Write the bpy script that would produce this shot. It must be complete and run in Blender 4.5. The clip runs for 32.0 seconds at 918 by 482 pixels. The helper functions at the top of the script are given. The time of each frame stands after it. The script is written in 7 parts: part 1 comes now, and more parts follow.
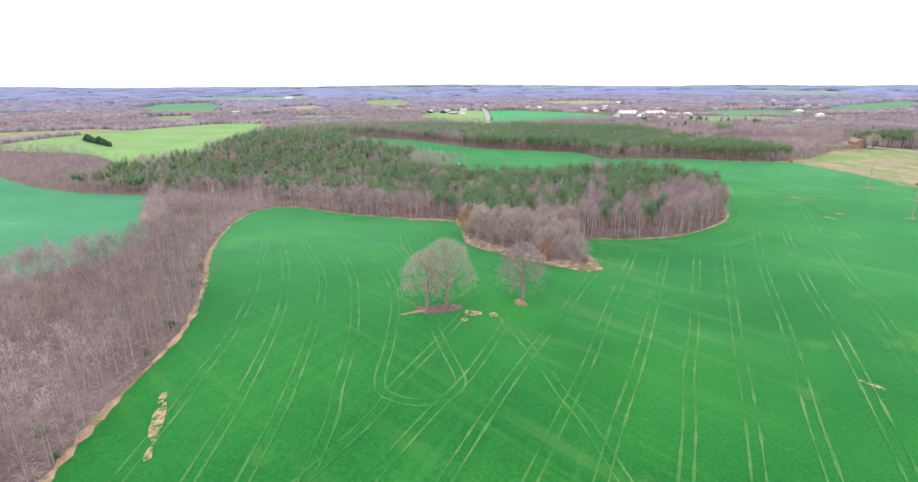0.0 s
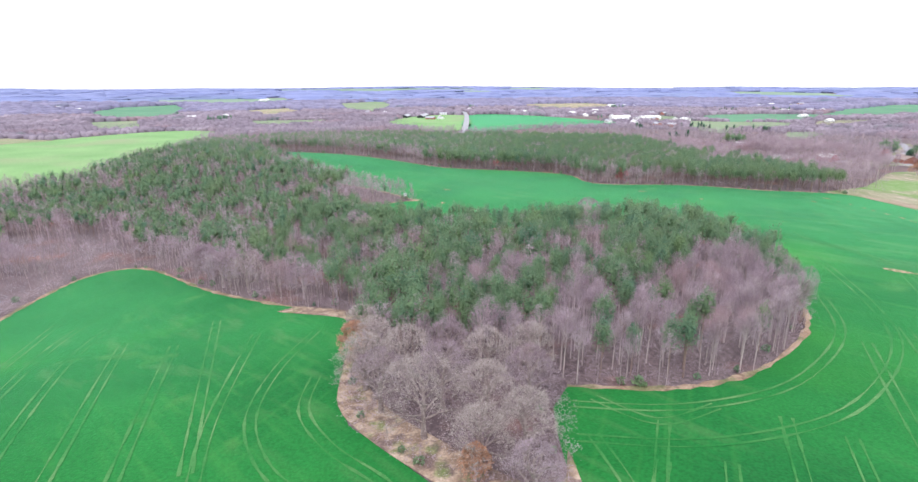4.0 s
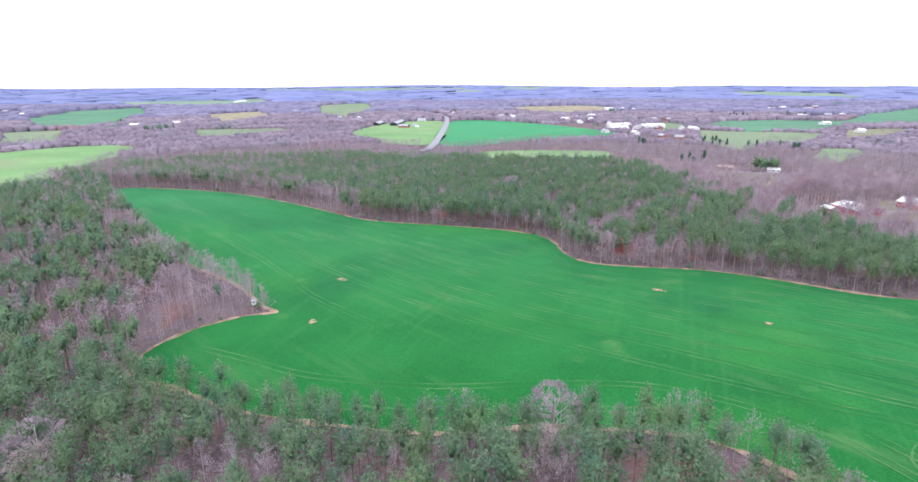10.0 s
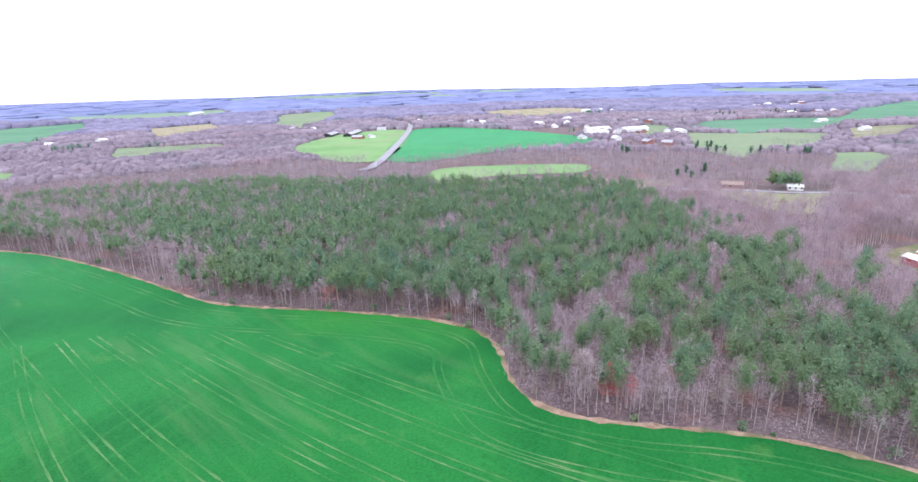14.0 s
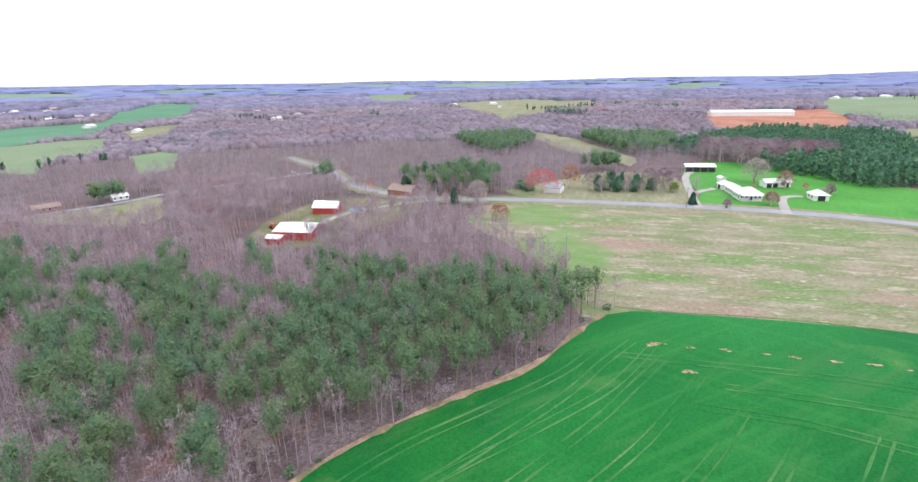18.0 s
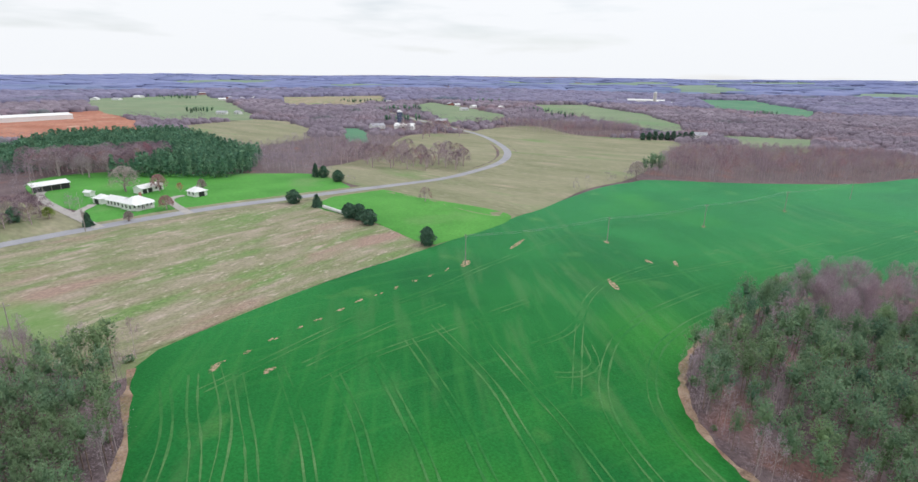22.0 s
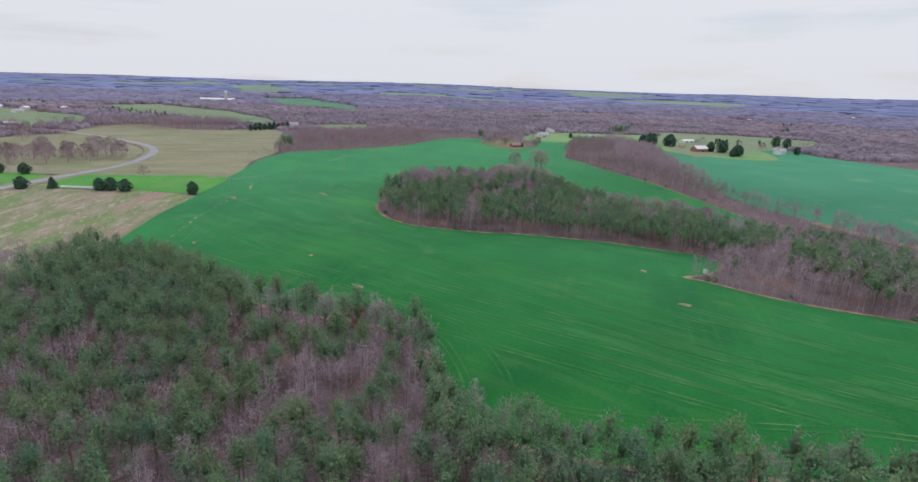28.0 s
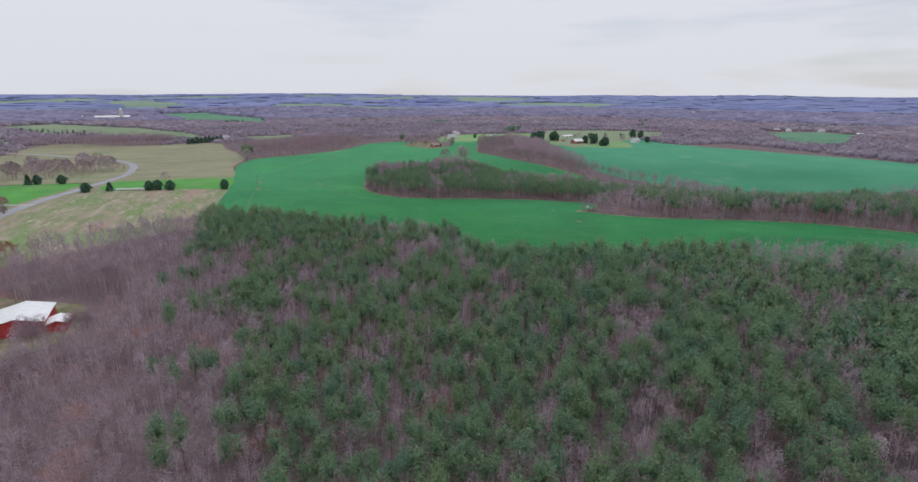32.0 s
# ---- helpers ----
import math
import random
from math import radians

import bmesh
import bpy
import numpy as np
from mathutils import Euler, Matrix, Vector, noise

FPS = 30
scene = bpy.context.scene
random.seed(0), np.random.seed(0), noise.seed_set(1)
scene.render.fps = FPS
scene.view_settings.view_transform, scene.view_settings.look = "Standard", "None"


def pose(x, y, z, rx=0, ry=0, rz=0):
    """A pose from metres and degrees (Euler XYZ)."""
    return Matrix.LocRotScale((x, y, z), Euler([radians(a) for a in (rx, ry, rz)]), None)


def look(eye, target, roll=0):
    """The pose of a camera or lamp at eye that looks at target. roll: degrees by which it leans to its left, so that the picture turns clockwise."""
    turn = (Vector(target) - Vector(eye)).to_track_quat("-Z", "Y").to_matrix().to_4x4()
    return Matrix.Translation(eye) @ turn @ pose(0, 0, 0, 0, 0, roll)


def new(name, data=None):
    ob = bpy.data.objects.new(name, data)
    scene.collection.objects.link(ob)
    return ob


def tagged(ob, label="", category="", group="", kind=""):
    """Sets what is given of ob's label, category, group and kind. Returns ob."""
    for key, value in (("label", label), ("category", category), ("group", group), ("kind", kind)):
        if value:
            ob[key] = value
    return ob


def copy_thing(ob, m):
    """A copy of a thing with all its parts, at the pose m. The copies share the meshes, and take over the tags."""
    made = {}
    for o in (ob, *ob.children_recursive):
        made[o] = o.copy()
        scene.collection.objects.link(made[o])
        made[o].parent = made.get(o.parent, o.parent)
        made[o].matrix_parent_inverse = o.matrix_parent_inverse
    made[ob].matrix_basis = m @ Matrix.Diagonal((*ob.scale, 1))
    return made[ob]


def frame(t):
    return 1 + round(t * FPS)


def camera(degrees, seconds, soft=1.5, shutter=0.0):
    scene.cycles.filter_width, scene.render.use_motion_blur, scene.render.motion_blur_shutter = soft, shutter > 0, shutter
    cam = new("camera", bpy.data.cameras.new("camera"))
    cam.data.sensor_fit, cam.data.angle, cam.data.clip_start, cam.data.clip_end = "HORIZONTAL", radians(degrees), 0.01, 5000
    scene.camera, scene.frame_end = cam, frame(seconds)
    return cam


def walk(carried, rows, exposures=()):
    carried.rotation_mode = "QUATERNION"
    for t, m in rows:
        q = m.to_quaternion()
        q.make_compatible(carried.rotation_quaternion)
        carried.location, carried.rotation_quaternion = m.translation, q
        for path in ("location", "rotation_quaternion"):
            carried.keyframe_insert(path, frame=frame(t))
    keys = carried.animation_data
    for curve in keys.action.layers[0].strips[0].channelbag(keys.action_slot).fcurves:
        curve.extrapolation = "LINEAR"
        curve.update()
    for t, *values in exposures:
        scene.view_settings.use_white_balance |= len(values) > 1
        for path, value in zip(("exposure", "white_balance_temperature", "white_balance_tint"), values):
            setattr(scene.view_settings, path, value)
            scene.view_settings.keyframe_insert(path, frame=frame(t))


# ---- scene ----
cam = camera(81.83, 32.0, soft=1.5)
# seconds, x, y, z, yaw, pitch, roll
ROWS = [
    (0.0, -0.00, -0.00, 53.94, -0.00, -16.22, 0.36),
    (0.5, 2.38, 11.11, 54.36, 0.03, -16.17, 0.23),
    (1.0, 5.36, 23.10, 54.62, -0.19, -16.10, 0.16),
    (1.5, 8.49, 34.90, 54.18, -0.47, -15.98, 0.17),
    (2.0, 11.95, 47.00, 54.29, -0.84, -16.03, 0.27),
    (2.5, 14.93, 58.04, 54.10, -1.20, -16.00, 0.15),
    (3.0, 18.18, 69.74, 53.96, -1.36, -16.04, 0.12),
    (3.5, 21.03, 82.79, 54.47, -1.27, -16.05, 0.18),
    (5.5, 32.52, 126.01, 61.96, 0.11, -16.29, 0.38),
    (6.0, 35.10, 134.90, 63.07, 0.27, -16.27, 0.21),
    (6.5, 37.60, 144.48, 63.94, -0.11, -16.38, 0.11),
    (7.0, 40.20, 153.38, 64.16, -0.51, -16.31, 0.02),
    (7.5, 43.81, 163.12, 64.69, -0.88, -16.33, -0.04),
    (8.0, 47.14, 172.78, 64.99, -1.21, -16.36, -0.02),
    (8.5, 50.21, 183.28, 64.76, -1.37, -16.27, 0.08),
    (9.0, 53.97, 194.44, 64.81, -1.20, -16.29, 0.24),
    (9.5, 57.03, 206.17, 65.09, -1.19, -16.29, 0.23),
    (10.0, 60.22, 217.91, 65.61, -1.22, -16.32, 0.34),
    (10.5, 63.45, 230.93, 65.43, -0.93, -16.33, 0.44),
    (11.0, 66.80, 244.07, 64.78, -0.42, -16.29, 0.49),
    (11.5, 71.75, 257.12, 64.69, -0.29, -16.27, 0.70),
    (12.0, 76.14, 270.06, 64.30, -0.37, -16.10, 0.69),
    (12.5, 80.75, 283.13, 64.65, -0.51, -16.07, 0.99),
    (13.0, 85.02, 295.59, 65.33, -0.76, -16.05, 0.70),
    (13.5, 92.18, 306.97, 65.46, -0.72, -15.93, 1.74),
    (15.5, 82.34, 330.79, 62.03, -31.98, -16.13, -0.28),
    (16.0, 83.36, 337.20, 62.10, -47.04, -16.25, 0.48),
    (16.5, 83.62, 342.72, 63.33, -57.63, -16.98, 0.80),
    (17.0, 84.71, 345.30, 63.34, -63.95, -17.18, 0.94),
    (17.5, 86.10, 347.35, 63.03, -67.86, -17.20, 0.94),
    (18.0, 87.86, 350.16, 63.30, -72.96, -17.33, 1.10),
    (18.5, 89.57, 353.67, 63.82, -74.58, -17.30, 0.98),
    (19.0, 89.98, 356.35, 64.36, -82.78, -17.21, 0.70),
    (19.5, 89.43, 357.31, 66.34, -94.17, -17.58, 0.44),
    (20.0, 90.39, 360.41, 65.49, -112.94, -17.47, -0.27),
    (20.5, 88.99, 367.01, 66.33, -131.98, -17.46, -0.38),
    (21.0, 91.08, 374.54, 66.78, -138.54, -17.56, -0.67),
    (21.5, 94.79, 382.07, 66.44, -141.62, -17.46, -0.76),
    (22.0, 99.80, 390.01, 66.13, -142.63, -17.46, -0.92),
    (22.5, 104.81, 398.89, 66.01, -143.22, -17.50, -0.86),
    (23.0, 109.10, 407.71, 65.61, -143.20, -17.38, -0.71),
    (23.5, 110.39, 416.87, 64.68, -142.38, -16.97, -0.52),
    (24.0, 106.52, 426.89, 64.42, -151.24, -16.55, -0.01),
    (24.5, 101.36, 442.44, 64.64, -166.81, -16.20, 0.60),
    (25.0, 100.61, 459.25, 65.37, -175.33, -16.32, 0.52),
    (25.5, 100.45, 473.95, 65.49, -176.96, -16.67, 0.54),
    (27.5, 113.18, 529.53, 67.00, -181.23, -17.14, -1.84),
    (28.0, 118.49, 543.46, 66.32, -187.53, -16.36, -1.84),
    (28.5, 124.47, 558.24, 65.85, -193.34, -15.58, -1.56),
    (29.0, 132.41, 573.09, 65.35, -195.78, -15.53, -1.14),
    (29.5, 141.66, 589.13, 65.72, -196.72, -15.55, -0.91),
    (30.0, 152.12, 604.75, 67.00, -197.42, -15.63, -0.77),
    (30.5, 162.04, 619.64, 69.34, -198.04, -15.71, -0.51),
    (31.0, 172.24, 633.46, 71.41, -198.41, -15.71, -0.23),
    (31.5, 181.51, 646.15, 72.20, -198.65, -15.66, -0.14),
    (32.0, 189.17, 655.66, 71.57, -199.56, -15.51, -0.20),
]
# seconds, stops, kelvin, tint
EXPOSURES = [(0.0, 0.03, 7000, 6), (3.0, 0.15, 6500, 10), (6.0, 0.16, 6080, 14), (9.0, 0.05, 6030, 15), (11.0, 0.05, 5980, 16), (13.0, 0.2, 5980, 16), (16.0, 0.13, 6130, 13), (17.5, 0.0, 6230, 10), (19.0, -0.4, 6380, 8), (20.0, -0.74, 6480, 6), (21.5, -0.56, 6420, 8), (23.3, -0.52, 6420, 9), (24.2, -0.58, 6420, 9), (25.0, -0.53, 6380, 10), (27.5, -0.84, 6270, 12), (32.0, -0.92, 6250, 12)]
walk(cam, [(t, pose(x, y, z, 90 + pitch, roll, yaw)) for t, x, y, z, yaw, pitch, roll in ROWS], EXPOSURES)

# ---- world and sun: thin bright overcast with a few paler blue gaps ----
world = bpy.data.worlds.new("overcast_sky")
scene.world = world
world.use_nodes = True
wn, wl = world.node_tree.nodes, world.node_tree.links
wn.clear()
sky = wn.new("ShaderNodeTexSky")
sky.sky_type = "NISHITA"
sky.sun_disc = False
sky.sun_elevation, sky.sun_rotation = radians(52), radians(200)
dim = wn.new("ShaderNodeMixRGB")
dim.blend_type = "MULTIPLY"
dim.inputs["Fac"].default_value = 1.0
dim.inputs["Color2"].default_value = (0.10, 0.10, 0.10, 1)
wl.new(sky.outputs["Color"], dim.inputs["Color1"])
clouds = wn.new("ShaderNodeTexNoise")
sky_way = wn.new("ShaderNodeTexCoord")
flat = wn.new("ShaderNodeMapping")
flat.inputs["Scale"].default_value = (2.0, 2.0, 14.0)
wl.new(sky_way.outputs["Generated"], flat.inputs["Vector"])
wl.new(flat.outputs["Vector"], clouds.inputs["Vector"])
clouds.inputs["Scale"].default_value = 1.5
clouds.inputs["Detail"].default_value = 6
gap = wn.new("ShaderNodeValToRGB")
gap.color_ramp.elements[0].position, gap.color_ramp.elements[0].color = 0.31, (0.62, 0.62, 0.62, 1)
gap.color_ramp.elements[1].position, gap.color_ramp.elements[1].color = 0.47, (1.0, 1.0, 1.0, 1)
wl.new(clouds.outputs["Fac"], gap.inputs["Fac"])
mixed = wn.new("ShaderNodeMixRGB")
mixed.inputs["Color2"].default_value = (0.985, 0.995, 1.025, 1)
wl.new(gap.outputs["Color"], mixed.inputs["Fac"])
wl.new(dim.outputs["Color"], mixed.inputs["Color1"])
back = wn.new("ShaderNodeBackground")
# an overcast sky is brighter overhead than at the horizon
height = wn.new("ShaderNodeSeparateXYZ")
wl.new(sky_way.outputs["Generated"], height.inputs["Vector"])
overhead = wn.new("ShaderNodeMapRange")
overhead.inputs["From Min"].default_value, overhead.inputs["From Max"].default_value = 0.0, 1.0
overhead.inputs["To Min"].default_value, overhead.inputs["To Max"].default_value = 1.36, 1.70
wl.new(height.outputs["Z"], overhead.inputs["Value"])
wl.new(overhead.outputs["Result"], back.inputs["Strength"])
wl.new(mixed.outputs["Color"], back.inputs["Color"])
wout = wn.new("ShaderNodeOutputWorld")
wl.new(back.outputs["Background"], wout.inputs["Surface"])

sun_data = bpy.data.lights.new("sun", "SUN")
sun_data.energy, sun_data.angle, sun_data.color = 1.5, radians(12), (1.0, 0.98, 0.99)
sun = new("sun", sun_data)
sun.matrix_world = look((0, 0, 500), (120, 330, 0))


# ---- materials ----
def ramp(nodes, stops):
    node = nodes.new("ShaderNodeValToRGB")
    els = node.color_ramp.elements
    while len(els) < len(stops):
        els.new(0.5)
    for el, (pos, col) in zip(els, stops):
        el.position, el.color = pos, (*col, 1)
    return node


def material(name, stops, scale=1.0, fine=None, stretch=(1, 1, 1), rough=0.9, metal=0.0, vary=None, amount=0.3, bump=0.0, bump_scale=4.0, patches=None, through_light=0.0, drifts=None):
    """stops: ramp of the coarse noise; fine: (scale, strength) grain; vary: 'island' or 'object' brightness;
    patches: (scale, low, high, colour) larger blotches of another colour; drifts: the same, tree by tree over the place."""
    m = bpy.data.materials.new(name)
    m.use_nodes = True
    n, l = m.node_tree.nodes, m.node_tree.links
    bsdf = n["Principled BSDF"]
    bsdf.inputs["Roughness"].default_value = rough
    bsdf.inputs["Metallic"].default_value = metal
    bsdf.inputs["Specular IOR Level"].default_value = 0.25
    tc = n.new("ShaderNodeTexCoord")
    mp = n.new("ShaderNodeMapping")
    mp.inputs["Scale"].default_value = stretch
    l.new(tc.outputs["Object"], mp.inputs["Vector"])
    t1 = n.new("ShaderNodeTexNoise")
    t1.inputs["Scale"].default_value, t1.inputs["Detail"].default_value = scale, 5
    l.new(mp.outputs["Vector"], t1.inputs["Vector"])
    r = ramp(n, stops)
    l.new(t1.outputs["Fac"], r.inputs["Fac"])
    col = r.outputs["Color"]
    if patches:
        for ps, lo, hi, pc in patches:
            t = n.new("ShaderNodeTexNoise")
            t.inputs["Scale"].default_value, t.inputs["Detail"].default_value = ps, 4
            l.new(mp.outputs["Vector"], t.inputs["Vector"])
            mr = n.new("ShaderNodeMapRange")
            mr.inputs["From Min"].default_value, mr.inputs["From Max"].default_value = lo, hi
            l.new(t.outputs["Fac"], mr.inputs["Value"])
            mx = n.new("ShaderNodeMixRGB")
            mx.inputs["Color2"].default_value = (*pc, 1)
            l.new(mr.outputs["Result"], mx.inputs["Fac"])
            l.new(col, mx.inputs["Color1"])
            col = mx.outputs["Color"]
    if drifts:
        spot = n.new("ShaderNodeNewGeometry")
        for ps, lo, hi, pc in drifts:
            t = n.new("ShaderNodeTexNoise")
            t.inputs["Scale"].default_value, t.inputs["Detail"].default_value = ps, 2
            l.new(spot.outputs["Position"], t.inputs["Vector"])
            mr = n.new("ShaderNodeMapRange")
            mr.inputs["From Min"].default_value, mr.inputs["From Max"].default_value = lo, hi
            mr.inputs["To Max"].default_value = 0.6
            l.new(t.outputs["Fac"], mr.inputs["Value"])
            mx = n.new("ShaderNodeMixRGB")
            mx.inputs["Color2"].default_value = (*pc, 1)
            l.new(mr.outputs["Result"], mx.inputs["Fac"])
            l.new(col, mx.inputs["Color1"])
            col = mx.outputs["Color"]
    if fine:
        t2 = n.new("ShaderNodeTexNoise")
        t2.inputs["Scale"].default_value, t2.inputs["Detail"].default_value = fine[0], 3
        l.new(mp.outputs["Vector"], t2.inputs["Vector"])
        mr = n.new("ShaderNodeMapRange")
        mr.inputs["From Min"].default_value, mr.inputs["From Max"].default_value = 0.3, 0.7
        mr.inputs["To Min"].default_value, mr.inputs["To Max"].default_value = 1 - fine[1], 1 + fine[1]
        l.new(t2.outputs["Fac"], mr.inputs["Value"])
        hs = n.new("ShaderNodeHueSaturation")
        l.new(mr.outputs["Result"], hs.inputs["Value"])
        l.new(col, hs.inputs["Color"])
        col = hs.outputs["Color"]
    if vary:
        info = n.new("ShaderNodeNewGeometry" if vary == "island" else "ShaderNodeObjectInfo")
        mr = n.new("ShaderNodeMapRange")
        mr.inputs["To Min"].default_value, mr.inputs["To Max"].default_value = 1 - amount, 1 + amount
        l.new(info.outputs["Random Per Island" if vary == "island" else "Random"], mr.inputs["Value"])
        hs = n.new("ShaderNodeHueSaturation")
        l.new(mr.outputs["Result"], hs.inputs["Value"])
        l.new(col, hs.inputs["Color"])
        col = hs.outputs["Color"]
    l.new(col, bsdf.inputs["Base Color"])
    if through_light:
        thin_leaf = n.new("ShaderNodeBsdfTranslucent")
        both = n.new("ShaderNodeMixShader")
        both.inputs["Fac"].default_value = through_light
        l.new(col, thin_leaf.inputs["Color"])
        l.new(bsdf.outputs["BSDF"], both.inputs[1])
        l.new(thin_leaf.outputs["BSDF"], both.inputs[2])
        l.new(both.outputs["Shader"], n["Material Output"].inputs["Surface"])
    if bump:
        t3 = n.new("ShaderNodeTexNoise")
        t3.inputs["Scale"].default_value, t3.inputs["Detail"].default_value = bump_scale, 4
        l.new(mp.outputs["Vector"], t3.inputs["Vector"])
        b = n.new("ShaderNodeBump")
        b.inputs["Strength"].default_value, b.inputs["Distance"].default_value = bump, 0.2
        l.new(t3.outputs["Fac"], b.inputs["Height"])
        l.new(b.outputs["Normal"], bsdf.inputs["Normal"])
    return m


def overlay(m, build, colour):
    """Mixes colour over the base colour; build(nodes, links, coords) gives the amount."""
    n, l = m.node_tree.nodes, m.node_tree.links
    base = n["Principled BSDF"].inputs["Base Color"]
    below = base.links[0].from_socket
    mx = n.new("ShaderNodeMixRGB")
    mx.inputs["Color2"].default_value = (*colour, 1)
    l.new(below, mx.inputs["Color1"])
    l.new(build(n, l, n.new("ShaderNodeTexCoord").outputs["Object"]), mx.inputs["Fac"])
    l.new(mx.outputs["Color"], base)


def drill_rows(m, angle, across, along, amount, colour, seed):
    """Faint long streaks left by the drill and the sprayer, in drifts."""
    def build(n, l, co):
        mp = n.new("ShaderNodeMapping")
        mp.inputs["Rotation"].default_value = (0, 0, radians(-angle))
        mp.inputs["Scale"].default_value = (along, across, 1)
        turn = n.new("ShaderNodeMapping")
        turn.inputs["Rotation"].default_value = (0, 0, radians(-angle))
        mp.inputs["Rotation"].default_value = (0, 0, 0)
        l.new(co, turn.inputs["Vector"])
        l.new(turn.outputs["Vector"], mp.inputs["Vector"])
        t = n.new("ShaderNodeTexNoise")
        t.inputs["Scale"].default_value, t.inputs["Detail"].default_value = 1.0, 3
        l.new(mp.outputs["Vector"], t.inputs["Vector"])
        drift = n.new("ShaderNodeTexNoise")
        shift = n.new("ShaderNodeMapping")
        shift.inputs["Location"].default_value = (seed * 31.0, seed * 17.0, 0)
        l.new(co, shift.inputs["Vector"])
        l.new(shift.outputs["Vector"], drift.inputs["Vector"])
        drift.inputs["Scale"].default_value, drift.inputs["Detail"].default_value = 0.014, 2
        r1, r2 = n.new("ShaderNodeMapRange"), n.new("ShaderNodeMapRange")
        for r, lo, hi, top in ((r1, 0.53, 0.68, amount), (r2, 0.44, 0.56, 1.0)):
            r.inputs["From Min"].default_value, r.inputs["From Max"].default_value = lo, hi
            r.inputs["To Min"].default_value, r.inputs["To Max"].default_value = 0.0, top
        l.new(t.outputs["Fac"], r1.inputs["Value"])
        l.new(drift.outputs["Fac"], r2.inputs["Value"])
        mul = n.new("ShaderNodeMath")
        mul.operation = "MULTIPLY"
        l.new(r1.outputs["Result"], mul.inputs[0])
        l.new(r2.outputs["Result"], mul.inputs[1])
        return mul.outputs["Value"]
    overlay(m, build, colour)


def damp_corner(m, x, y, rx, ry, colour):
    """A greener stretch of grass with a ragged edge round x, y."""
    def build(n, l, co):
        mp = n.new("ShaderNodeMapping")
        mp.vector_type = "TEXTURE"
        mp.inputs["Location"].default_value, mp.inputs["Scale"].default_value = (x, y, 0), (rx, ry, 400)
        l.new(co, mp.inputs["Vector"])
        g = n.new("ShaderNodeTexGradient")
        g.gradient_type = "SPHERICAL"
        l.new(mp.outputs["Vector"], g.inputs["Vector"])
        t = n.new("ShaderNodeTexNoise")
        t.inputs["Scale"].default_value, t.inputs["Detail"].default_value = 0.09, 5
        l.new(co, t.inputs["Vector"])
        add = n.new("ShaderNodeMath")
        l.new(g.outputs["Fac"], add.inputs[0])
        l.new(t.outputs["Fac"], add.inputs[1])
        r = n.new("ShaderNodeMapRange")
        r.inputs["From Min"].default_value, r.inputs["From Max"].default_value = 0.72, 1.05
        r.inputs["To Max"].default_value = 0.6
        l.new(add.outputs["Value"], r.inputs["Value"])
        return r.outputs["Result"]
    overlay(m, build, colour)


def fuzz(m, weight, tint):
    """Soft light on the blade tips, seen at a low angle."""
    s = m.node_tree.nodes["Principled BSDF"].inputs
    s["Specular IOR Level"].default_value = 0.1
    s["Sheen Weight"].default_value, s["Sheen Roughness"].default_value = weight, 0.3
    s["Sheen Tint"].default_value = (*tint, 1)


M_LITTER = material("leaf_litter", [(0.3, (0.112, 0.080, 0.088)), (0.7, (0.186, 0.136, 0.142))], 0.08, (1.2, 0.35), bump=0.5, bump_scale=0.8, patches=[(0.02, 0.5, 0.7, (0.150, 0.118, 0.126)), (0.05, 0.57, 0.72, (0.235, 0.120, 0.105))])
M_CROP = material("winter_wheat", [(0.3, (0.009, 0.124, 0.023)), (0.72, (0.020, 0.176, 0.037))], 0.03, (2.0, 0.2), bump=0.4, bump_scale=2.5, rough=0.8, patches=[(0.02, 0.5, 0.70, (0.008, 0.108, 0.024)), (0.012, 0.54, 0.74, (0.034, 0.208, 0.026)), (0.055, 0.64, 0.8, (0.080, 0.211, 0.054))])
fuzz(M_CROP, 0.58, (0.25, 0.85, 0.52))
drill_rows(M_CROP, 66, 0.42, 0.012, 0.2, (0.055, 0.235, 0.05), 1)
drill_rows(M_CROP, -46, 0.42, 0.012, 0.26, (0.055, 0.235, 0.05), 4)
drill_rows(M_CROP, -46, 0.2, 0.02, 0.2, (0.15, 0.24, 0.10), 7)
M_CROP_W = material("blue_green_wheat", [(0.3, (0.042, 0.185, 0.105)), (0.72, (0.07, 0.235, 0.14))], 0.02, (1.0, 0.12), rough=0.9, patches=[(0.03, 0.6, 0.75, (0.12, 0.24, 0.15))])
fuzz(M_CROP_W, 0.42, (0.18, 0.75, 0.42))
M_GRASS = material("bright_lawn_grass", [(0.3, (0.055, 0.235, 0.032)), (0.7, (0.09, 0.31, 0.05))], 0.05, (1.0, 0.14), rough=0.8, patches=[(0.03, 0.53, 0.72, (0.14, 0.26, 0.085)), (0.012, 0.56, 0.7, (0.075, 0.215, 0.05))])
M_GRASS_L = material("pale_green_pasture", [(0.3, (0.135, 0.28, 0.095)), (0.7, (0.205, 0.345, 0.14))], 0.02, (0.6, 0.12), rough=0.85, patches=[(0.012, 0.5, 0.7, (0.22, 0.28, 0.145))])
